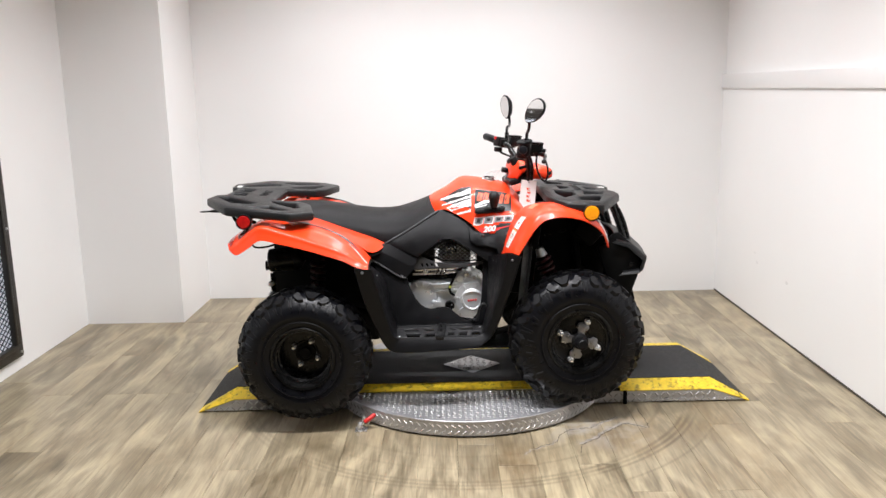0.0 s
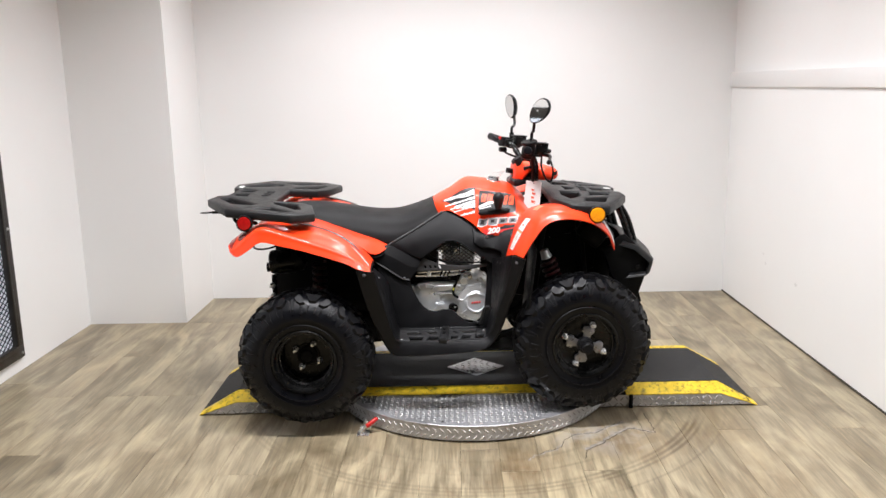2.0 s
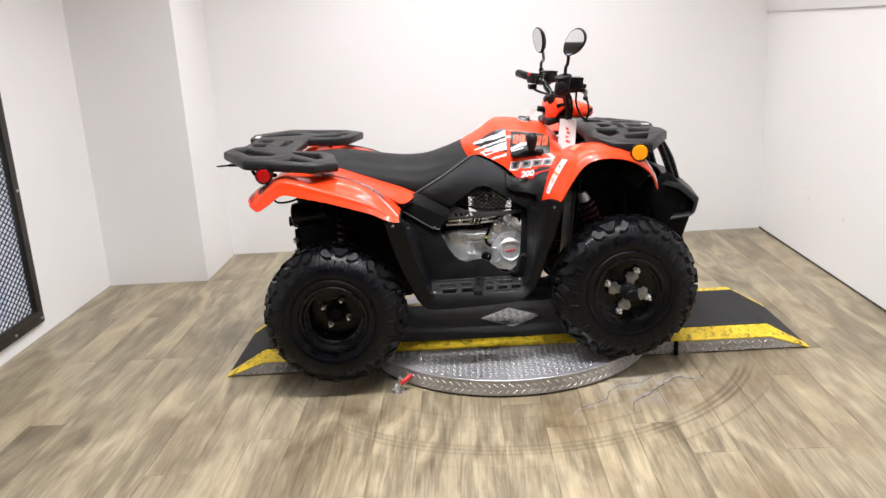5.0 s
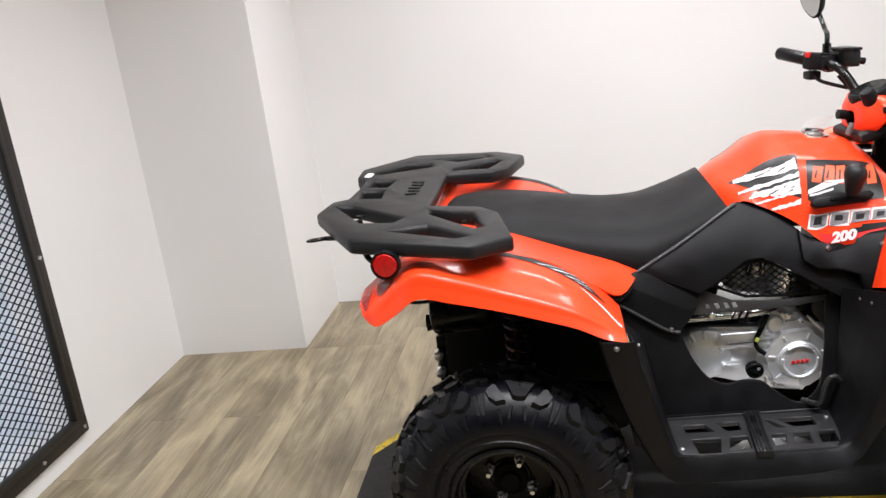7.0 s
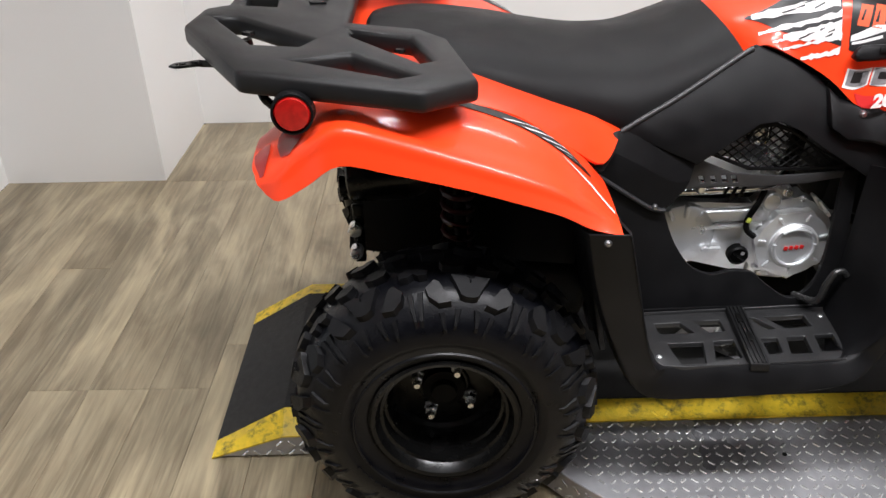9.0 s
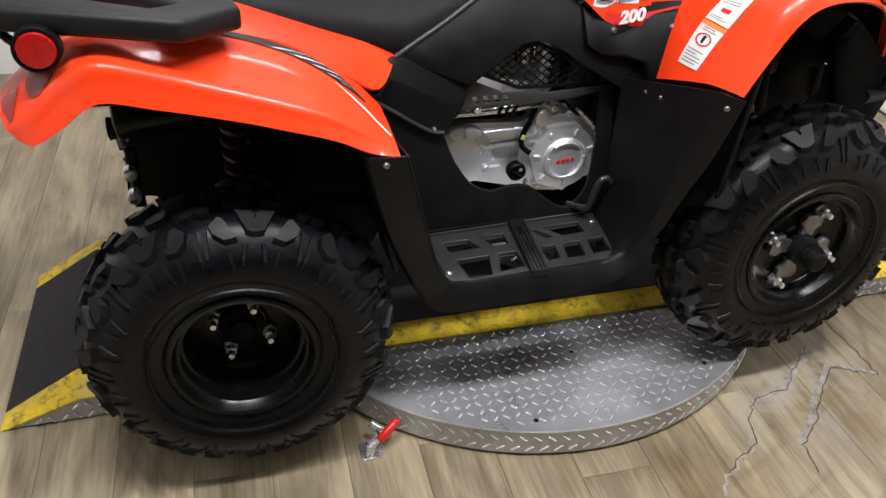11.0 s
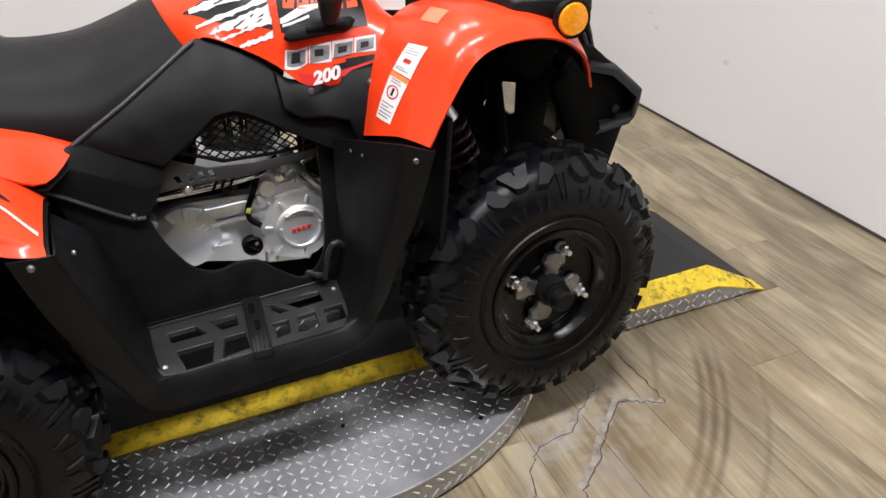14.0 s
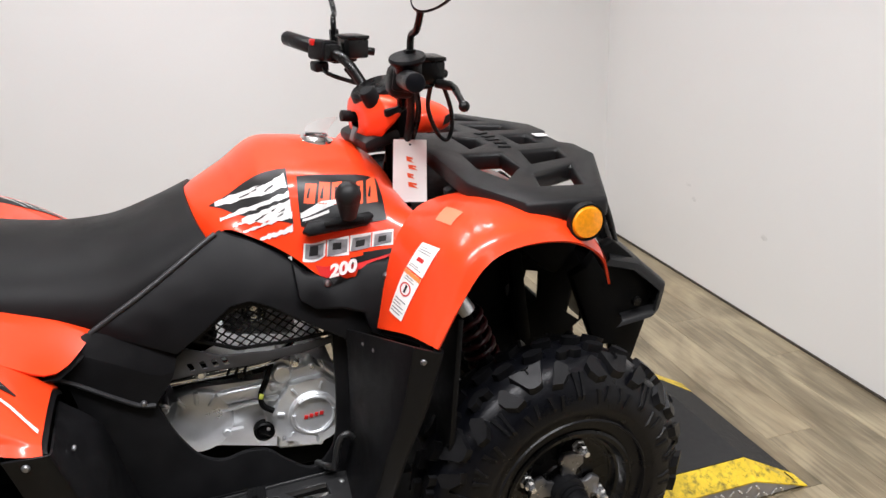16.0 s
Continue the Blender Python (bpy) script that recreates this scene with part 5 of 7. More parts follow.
FRONTBOX = [(0.120, 0.822), (0.140, 0.801), (0.178, 0.792), (0.237, 0.808), (0.334, 0.824), (0.312, 0.760), (0.289, 0.672), (0.242, 0.688), (0.236, 0.724), (0.200, 0.732), (0.152, 0.738), (0.122, 0.758)]


def panel_y(x, z):
    return (0.262 - (z - 0.78) * 0.62 if z > 0.75 else 0.2806 + (0.75 - z) * 0.21) - max(0, -x) * 0.13 + max(0, x - 0.2) * 0.12


LOWER = [(-0.153, 0.590), (-0.138, 0.548), (-0.119, 0.511), (-0.091, 0.476), (-0.052, 0.461), (-0.013, 0.468), (0.028, 0.463), (0.058, 0.438), (0.103, 0.409), (0.136, 0.421), (0.161, 0.460), (0.174, 0.550), (0.180, 0.665)]
INW = [(-0.150, 0.598), (-0.225, 0.626), (-0.292, 0.666), (-0.275, 0.58), (-0.222, 0.375), (0.195, 0.375), (0.205, 0.47), (0.205, 0.665)] + [(p.x, p.y) for p in catmull([(x, z, 0) for x, z in LOWER[::-1]], 4)]


def inwall_y(x, z):
    return 0.262 + max(0, 0.62 - z) * 0.20 + max(0, -0.12 - x) * 0.10


GRILLE = [(-0.078, 0.698), (-0.060, 0.716), (0.000, 0.756), (0.035, 0.760), (0.070, 0.744), (0.130, 0.704), (0.196, 0.664), (0.10, 0.660), (0.0, 0.664)]


def bent(outline, yfun, s, thick, bev, holes=()):
    """A plate drawn in x, z and bent to the depth yfun."""
    bm = sheet(outline, holes, thick, bev=bev)
    for v in bm.verts:
        x, z, d = v.co.x, v.co.y, v.co.z
        v.co = Vector((x, s * (yfun(x, z) + d), z))
    bmesh.ops.recalc_face_normals(bm, faces=bm.faces)
    return bm


# the foot well guard in one sweep: down behind the leg, along under the rest, up before the leg; columns from the outer lip over the face to the inner wall
GUARD = [
    [(-0.354, 0.524, 0.700), (-0.350, 0.548, 0.702), (-0.288, 0.550, 0.700), (-0.306, 0.325, 0.664)],
    [(-0.332, 0.508, 0.60), (-0.328, 0.532, 0.60), (-0.264, 0.536, 0.60), (-0.250, 0.315, 0.60)],
    [(-0.308, 0.492, 0.512), (-0.303, 0.514, 0.512), (-0.242, 0.518, 0.512), (-0.232, 0.31, 0.51)],
    [(-0.277, 0.480, 0.43), (-0.272, 0.502, 0.43), (-0.222, 0.508, 0.44), (-0.216, 0.305, 0.44)],
    [(-0.252, 0.473, 0.374), (-0.246, 0.494, 0.372), (-0.206, 0.503, 0.402), (-0.206, 0.310, 0.40)],
    [(-0.225, 0.478, 0.345), (-0.221, 0.500, 0.343), (-0.188, 0.494, 0.392), (-0.196, 0.34, 0.352)],
    [(-0.175, 0.484, 0.336), (-0.174, 0.508, 0.336), (-0.165, 0.490, 0.390), (-0.170, 0.42, 0.340)],
    [(-0.02, 0.488, 0.342), (-0.02, 0.512, 0.342), (-0.02, 0.490, 0.390), (-0.02, 0.43, 0.342)],
    [(0.12, 0.484, 0.352), (0.12, 0.508, 0.352), (0.115, 0.484, 0.390), (0.118, 0.43, 0.345)],
    [(0.174, 0.474, 0.368), (0.172, 0.498, 0.368), (0.150, 0.478, 0.394), (0.162, 0.38, 0.352)],
    [(0.208, 0.462, 0.400), (0.204, 0.484, 0.400), (0.175, 0.478, 0.412), (0.178, 0.31, 0.400)],
    [(0.234, 0.474, 0.46), (0.230, 0.496, 0.46), (0.200, 0.487, 0.46), (0.192, 0.305, 0.46)],
    [(0.255, 0.486, 0.53), (0.250, 0.509, 0.53), (0.215, 0.500, 0.53), (0.198, 0.303, 0.53)],
    [(0.287, 0.500, 0.62), (0.283, 0.525, 0.62), (0.243, 0.514, 0.62), (0.202, 0.300, 0.62)],
    [(0.318, 0.515, 0.735), (0.314, 0.540, 0.735), (0.268, 0.530, 0.752), (0.205, 0.300, 0.692)],
]


def eased(row, r=0.007):
    """A row of corners with each inner corner eased by the radius r."""
    out = [Vector(row[0])]
    for a, c, b in zip(row, row[1:], row[2:]):
        a, c, b = Vector(a), Vector(c), Vector(b)
        p, q = c + (a - c).normalized() * r, c + (b - c).normalized() * r
        out += [p, (p + q + 2 * c) / 4, q]
    last = Vector(row[-1])
    out += [out[-1].lerp(last, 0.35), out[-1].lerp(last, 0.7), last]
    return out


PEG = [(-0.222, -0.322), (0.188, -0.302), (0.192, -0.410), (0.178, -0.452), (0.146, -0.482), (-0.150, -0.494), (-0.190, -0.488), (-0.204, -0.460)]
PEGH = [
    [(-0.170, -0.351), (-0.118, -0.349), (-0.100, -0.383), (-0.165, -0.385)],
    [(-0.092, -0.345), (-0.040, -0.343), (-0.040, -0.380), (-0.072, -0.383)],
    [(-0.160, -0.415), (-0.092, -0.413), (-0.104, -0.476), (-0.150, -0.478)],
    [(-0.072, -0.411), (-0.034, -0.409), (-0.034, -0.462), (-0.085, -0.470)],
    [(0.018, -0.340), (0.030, -0.340), (0.058, -0.376), (0.040, -0.378)],
    [(0.048, -0.338), (0.128, -0.333), (0.130, -0.371), (0.078, -0.376)],
    [(0.018, -0.406), (0.050, -0.405), (0.044, -0.450), (0.018, -0.455)],
    [(0.068, -0.404), (0.104, -0.401), (0.098, -0.453), (0.058, -0.455)],
    [(0.122, -0.399), (0.158, -0.397), (0.154, -0.448), (0.116, -0.450)],
]


def flip(loop, s):
    return [(x, y) for x, y in loop] if s < 0 else [(x, -y) for x, y in loop]


def screw_head(x, y, z, s, r=0.008, parent=None):
    bm = lathe([(0, -0.005), (r * 0.6, -0.0045), (r, -0.001), (r, 0.004)], pose(x, y, z, -90 if s < 0 else 90, 0, 0), 12)
    return P("bolt", bm, HUBSTEEL, "steel bolt head", 40, parent)


for s in (-1, 1):
    sp = P("side_panel", bent(SP, panel_y, s, 0.012, 0.003), BLACKP, "matt black side panel", 40)
    front_y = lambda x, z: panel_y(x, z) + 0.014 + max(0, x - 0.2) * 0.34
    pb = P("panel_box", bent(FRONTBOX, front_y, s, 0.030, 0.006), BLACKP, "", parent=sp)
    for x, z in ((0.178, 0.780), (0.284, 0.790)):
        screw_head(x, s * (front_y(x, z) + 0.001), z, s, 0.007, pb)
    rp = P("rear_panel", Patch([eased(r, 0.005) for r in rows_for(REARP, s)], 4, 2).mesh(0.004, s), BLACKP, "matt black panel below the saddle", 30, sp)
    P("panel_ridge", tube([(x, s * (y + 0.001), z) for x, y, z in [r[-1] for r in REARP]], 0.0045, 4, 8), PIPING, "", 40, rp)
    screw_head(-0.176, s * 0.2845, 0.608, s, 0.006, rp)
    edge = [(x, s * (panel_y(x, z) + 0.001), z) for x, z in ((-0.245, 0.747), (-0.205, 0.769), (-0.150, 0.798), (-0.090, 0.833), (-0.030, 0.869), (-0.008, 0.881))]
    P("panel_ridge", tube(edge, 0.0050, 4, 10), PIPING, "grey moulded ridge along the saddle", 40, sp)
    iw = P("foot_well_wall", bent(INW, inwall_y, s, 0.010, 0.003), BLACKP, "matt black inner leg shield", 40)
    guard = Patch([eased(r) for r in rows_for(GUARD, s)], 4, 2)
    g1 = P("leg_guard", guard.mesh(0.004, s), GUARDM, "matt black foot well guard", 40)
    screw_head(-0.322, s * 0.551, 0.686, s, 0.0065, g1)
    screw_head(-0.270, s * 0.470, 0.655, s, 0.004, g1)
    screw_head(0.283, s * 0.534, 0.722, s, 0.0065, g1)
    for x, y, z in ((0.2205, 0.365, 0.688), (0.2305, 0.405, 0.692), (0.2475, 0.463, 0.698)):
        P("bolt", ball((x, s * y, z), 0.0055, (1, 1, 1)), HUBSTEEL, "steel bolt head", parent=g1)
    # foot peg plate
    peg = P("foot_rest", sheet(flip(PEG, s), [flip(h, s) for h in PEGH], 0.012, pose(0, 0, 0.3885), 0.002), FOOT, "black slotted foot rest", 40)
    P("rest_rim", sheet(flip([(-0.215, -0.318), (0.19, -0.305), (0.19, -0.300), (-0.215, -0.312)], s), (), 0.03, pose(0, 0, 0.398), 0.002), BLACKP, "", parent=peg)
    rim_out = [Vector((x, y, 0)) for x, y in flip(PEG, s)]
    mid = sum(rim_out, Vector()) / len(rim_out)
    rim_in = [p + (mid - p).normalized() * 0.008 for p in rim_out]
    P("rest_edge", sheet([(p.x, p.y) for p in rim_out], [[(p.x, p.y) for p in rim_in]], 0.010, pose(0, 0, 0.3950), 0.002), FOOT, "", parent=peg)
    ridge = box(0.034, 0.185, 0.018, pose(-0.010, s * 0.408, 0.393, 0, 0, -s * -4), 0.003)
    P("rest_bar", ridge, RACKP, "ribbed dark bar", parent=peg)
    for k in range(4):
        P("rib", box(0.003, 0.178, 0.004, pose(-0.021 + 0.0075 * k, s * 0.408, 0.403, 0, 0, s * 4), 0.001), RACKP, parent=peg)
    for yy in (0.36, 0.42):
        P("bar_slot", box(0.010, 0.028, 0.004, pose(-0.010, s * yy, 0.4035, 0, 0, s * 4), 0.001), DARKM, parent=peg)
    for x, y in ((0.158, 0.340), (-0.05, 0.486), (0.03, 0.484), (-0.185, 0.455)):
        P("bolt", ball((x, s * y, 0.3885), 0.0055, (1, 1, 0.6)), STEEL, "steel bolt head", parent=peg)
    # grille window and its bracket
    gr = P("grille_frame", bent([(x, z) for x, z in GRILLE], lambda x, z: 0.252, s, 0.006, 0.001,
                                [[(0.055 + (x - 0.055) * 0.90, 0.700 + (z - 0.700) * 0.84) for x, z in GRILLE]]), BLACKP, "black plastic grille frame", 40)
    inside = [(0.055 + (x - 0.055) * 0.93, 0.700 + (z - 0.700) * 0.90) for x, z in GRILLE]

    def within(x, z, poly):
        c = False
        for (x0, z0), (x1, z1) in zip(poly, poly[1:] + poly[:1]):
            if (z0 > z) != (z1 > z) and x < (x1 - x0) * (z - z0) / (z1 - z0) + x0:
                c = not c
        return c

    for d in (1, -1):
        for k in range(-14, 30):
            pts = []
            for q in range(120):
                x = -0.09 + q * 0.0025
                z = 0.66 + d * (x - 0.05) * 0.8 + k * 0.0165 - 0.05
                if within(x, z, inside):
                    pts.append((x, z))
            if len(pts) > 2:
                P("grille_bar", rod((pts[0][0], s * 0.248, pts[0][1]), (pts[-1][0], s * 0.248, pts[-1][1]), 0.0016, seg=5), BLACKP, parent=gr)
    P("bracket", bent([(-0.118, 0.668), (-0.092, 0.690), (-0.03, 0.662), (0.06, 0.654), (0.13, 0.657), (0.205, 0.664), (0.203, 0.652), (0.12, 0.638), (0.02, 0.632), (-0.06, 0.634), (-0.128, 0.630)], lambda x, z: 0.258, s, 0.005, 0.001,
                      [[(x, 0.642), (x + 0.009, 0.643), (x + 0.003, 0.658), (x - 0.006, 0.657)] for x in (-0.088, -0.066, -0.045, -0.026)]), BRKT, "grey slotted bracket", 40)

# --- engine ---
engine = thing("engine", "", "")
for k in ("label", "category"):
    if k in engine:
        del engine[k]
engine["label"] = "silver cast engine"
engine.parent = bike


def E(name, bm, material, label="", angle=35, parent=None):
    return part(name, bm, material, engine if parent is None else parent, label, angle)


def case_loop(grow=0.0):
    loop = []
    for cx, cz, r, a0, a1 in ((-0.090, 0.510, 0.060, 90, 225), (-0.050, 0.480, 0.050, 225, 265), (0.125, 0.470, 0.085, 250, 400), (0.110, 0.500, 0.062, 40, 110)):
        for k in range(7):
            a = radians(a0 + (a1 - a0) * k / 6)
            loop.append((cx + (r + grow) * math.cos(a), cz + (r + grow) * math.sin(a)))
    return loop


E("crankcase", bent(case_loop(), lambda x, z: 0.190, -1, 0.36, 0.006), ALU, "cast aluminium crankcase")


def disc_y(x, z, prof, seg=40, bm=None):
    """Revolved shape on an axis across the bike; heights grow towards the near side."""
    return lathe(prof, pose(x, 0, z, 90, 0, 0), seg, bm)


def scallop(r, amp, n, k=96, turn=0.0):
    """A round outline with n bosses standing out of it."""
    out = []
    for i in range(k):
        a = 2 * math.pi * i / k
        b = max(0.0, math.cos(n * (a - turn))) ** 3
        out.append(((r + amp * b) * math.cos(a), (r + amp * b) * math.sin(a)))
    return out


def cover_plate(cx, cz, loop, y0, y1, bev):
    """A cast plate with the given outline round cx, cz, from depth y0 out to y1."""
    return sheet(loop, (), y1 - y0, pose(cx, -y1, cz, 90, 0, 0), bev, seg=3)


CX, CZ = 0.126, 0.486
cov = E("clutch_cover", cover_plate(CX, CZ, scallop(0.090, 0.009, 9), 0.160, 0.200, 0.006), ALU, "round cast engine cover with bolt bosses")
E("cover_step", cover_plate(CX + 0.004, CZ - 0.003, scallop(0.073, 0.006, 7, turn=0.3), 0.190, 0.222, 0.008), ALU, "", parent=cov)
E("cover_cap", disc_y(CX + 0.006, CZ - 0.005, [(0.050, 0.20), (0.050, 0.226), (0.046, 0.230), (0.041, 0.230), (0.039, 0.228), (0, 0.228)]), ALU, "", parent=cov)
for k in range(3):
    a0 = radians(50 + 120 * k)
    arc = [(CX + 0.006 + 0.041 * math.cos(a0 + j * 0.2), -0.231, CZ - 0.005 + 0.041 * math.sin(a0 + j * 0.2)) for j in range(8)]
    E("cover_ridge", tube(arc, 0.0035, 1, 8, smooth=False), ALU, "", parent=cov)
for k in range(9):
    a = 2 * math.pi * k / 9
    c = (CX + 0.091 * math.cos(a), CZ + 0.091 * math.sin(a))
    E("cover_bolt", disc_y(*c, [(0.0058, 0.19), (0.0058, 0.2045), (0.0035, 0.207), (0, 0.207)], 10), STEEL, "", parent=cov)
for k in range(7):
    a = 0.3 + 2 * math.pi * k / 7
    E("cover_rib", box(0.016, 0.008, 0.006, pose(CX + 0.004 + 0.063 * math.cos(a), -0.223, CZ - 0.003 + 0.063 * math.sin(a), 0, -math.degrees(a), 0), 0.002), ALU, "", parent=cov)
for k in range(4):
    E("mark_block", box(0.0075, 0.002, 0.0085, pose(CX - 0.010 + 0.0105 * k, -0.2290, CZ - 0.008 + 0.001 * k, 0, 14, 0), 0.0005), REDPRINT, "", parent=cov)
cc = E("chain_cover", disc_y(-0.092, 0.500, [(0.070, 0.14), (0.070, 0.196), (0.066, 0.203), (0.058, 0.206), (0.030, 0.208), (0, 0.208)]), ALU, "rounded cast side cover")
for a in (52, 86, 118):
    b = radians(a)
    E("cover_rib", box(0.026, 0.014, 0.009, pose(-0.092 + 0.056 * math.cos(b), -0.206, 0.500 + 0.056 * math.sin(b), 0, -a, 0), 0.003), ALU, "", parent=cc)
for x, z in ((-0.040, 0.468), (-0.150, 0.545)):
    E("cover_boss", disc_y(x, z, [(0.011, 0.17), (0.011, 0.206), (0.007, 0.208), (0.007, 0.214), (0, 0.215)], 14), ALU, "", parent=cc)
E("case_web", box(0.030, 0.012, 0.006, pose(-0.022, -0.203, 0.468, 0, 0, 0), 0.002), ALU)
E("case_step", box(0.175, 0.03, 0.030, pose(-0.005, -0.188, 0.540, 0, -2, 0), 0.007, 3), ALU, "")
E("case_rib", box(0.130, 0.016, 0.009, pose(0.005, -0.200, 0.519, 0, -3, 0), 0.004), ALU)
E("upper_case", cover_plate(0.088, 0.560, scallop(0.036, 0.006, 5, 60, 0.5), 0.12, 0.194, 0.008), ALU)
E("upper_boss", disc_y(0.080, 0.572, [(0.020, 0.16), (0.020, 0.204), (0.016, 0.208), (0, 0.209)], 24), ALU)
E("case_lug", disc_y(0.108, 0.592, [(0.010, 0.15), (0.010, 0.205), (0.006, 0.206), (0.006, 0.213), (0, 0.213)], 12), STEEL)
E("case_lug", disc_y(0.060, 0.546, [(0.008, 0.15), (0.008, 0.205), (0.005, 0.207), (0, 0.208)], 12), ALU)
E("lower_case", box(0.085, 0.06, 0.040, pose(0.098, -0.170, 0.412, 0, 8, 0), 0.008, 3), ALU)
E("lower_rib", box(0.060, 0.012, 0.010, pose(0.095, -0.203, 0.418, 0, 8, 0), 0.003), ALU)
plug = E("oil_plug", disc_y(0.032, 0.450, [(0.021, 0.16), (0.021, 0.206), (0.018, 0.210), (0.016, 0.206), (0, 0.206)], 24), DARKM, "black oil filler plug")
E("plug_bar", box(0.030, 0.008, 0.006, pose(0.032, -0.209, 0.450, 0, 35, 0), 0.002), BLACKM, parent=plug)
E("wire_loop", tube([(0.062, -0.205, 0.600), (0.048, -0.212, 0.570), (0.034, -0.214, 0.540), (0.036, -0.214, 0.515), (0.056, -0.212, 0.497)], 0.006, seg=8), DARKM, "black wiring")
E("clip_tag", box(0.009, 0.004, 0.011, pose(0.034, -0.2205, 0.540, 0, 20, 0), 0.001), mat("yellow_green_tag", (0.45, 0.5, 0.08), 0.5, var=0.1))
pipe = E("chrome_pipe", tube([(-0.130, -0.210, 0.603), (-0.03, -0.210, 0.605), (0.065, -0.207, 0.611), (0.11, -0.17, 0.618)], 0.0095, seg=14), CHROME, "bright steel pipe")
E("pipe_shield", box(0.185, 0.004, 0.010, pose(-0.030, -0.212, 0.621, 0, -3, 0), 0.002), CHROME, "bright heat shield strip", parent=pipe)
E("pipe_bolt", disc_y(-0.072, 0.612, [(0.010, 0.20), (0.010, 0.222), (0.006, 0.226), (0, 0.226)], 8), STEEL, "", parent=pipe)
for k in range(3):
    E("shield_slot", box(0.005, 0.004, 0.030, pose(-0.018 + 0.016 * k, -0.2205, 0.613, 0, 26, 0), 0.001), DARKM, parent=pipe)
# near-black block put in for the shade between pipe and case
E("gap_shade_block", box(0.20, 0.01, 0.040, pose(-0.03, -0.165, 0.585), 0.003), DARKM)
for x, z in ((0.002, 0.582), (0.018, 0.586)):
    E("dark_fitting", rod((x, -0.20, z), (x, -0.17, z), 0.008, seg=10, bev=0.002), BLACKM)
# cylinder and head behind the grille
cyl = E("cylinder", box(0.11, 0.12, 0.11, pose(0.06, -0.03, 0.665, 0, 12, 0), 0.01), ALU, "finned aluminium cylinder")
for k in range(6):
    E("fin", box(0.145, 0.155, 0.005, pose(0.055 + 0.003 * k, -0.03, 0.625 + 0.017 * k, 0, 12, 0), 0.002), ALU, parent=cyl)
E("intake", rod((0.02, -0.11, 0.70), (0.07, -0.13, 0.735), 0.018, seg=14, bev=0.004), ALU)
E("intake_hose", tube([(0.0, -0.10, 0.70), (-0.03, -0.14, 0.715), (-0.05, -0.12, 0.74)], 0.012), mat("pale_rubber_hose", (0.45, 0.44, 0.42), 0.4, var=0.15, scale=30))
E("carb_bowl", lathe([(0, -0.03), (0.02, -0.03), (0.024, -0.02), (0.024, 0.02), (0.018, 0.03), (0, 0.03)], pose(0.045, -0.16, 0.712), 20), CHROME)
E("side_bracket", box(0.006, 0.030, 0.045, pose(0.176, -0.215, 0.566, 0, -40, 0), 0.002), LTSTEEL)
E("side_bracket", box(0.005, 0.020, 0.040, pose(0.166, -0.212, 0.574, 0, -36, 0), 0.002), LTSTEEL)
# gear change pedal
bm = tube([(0.120, -0.290, 0.408), (0.146, -0.332, 0.420), (0.156, -0.337, 0.460), (0.166, -0.338, 0.484), (0.180, -0.338, 0.489), (0.190, -0.338, 0.480)], 0.0070, seg=10)
P("shift_pedal", bm, PEDALM, "black gear pedal")

# --- chassis, suspension, exhaust ---
chassis = thing("chassis", "", "")
for k in ("label", "category"):
    if k in chassis:
        del chassis[k]
chassis.parent = bike


def C(name, bm, material=DARKM, label="", parent=None):
    return part(name, bm, material, chassis if parent is None else parent, label, 40)


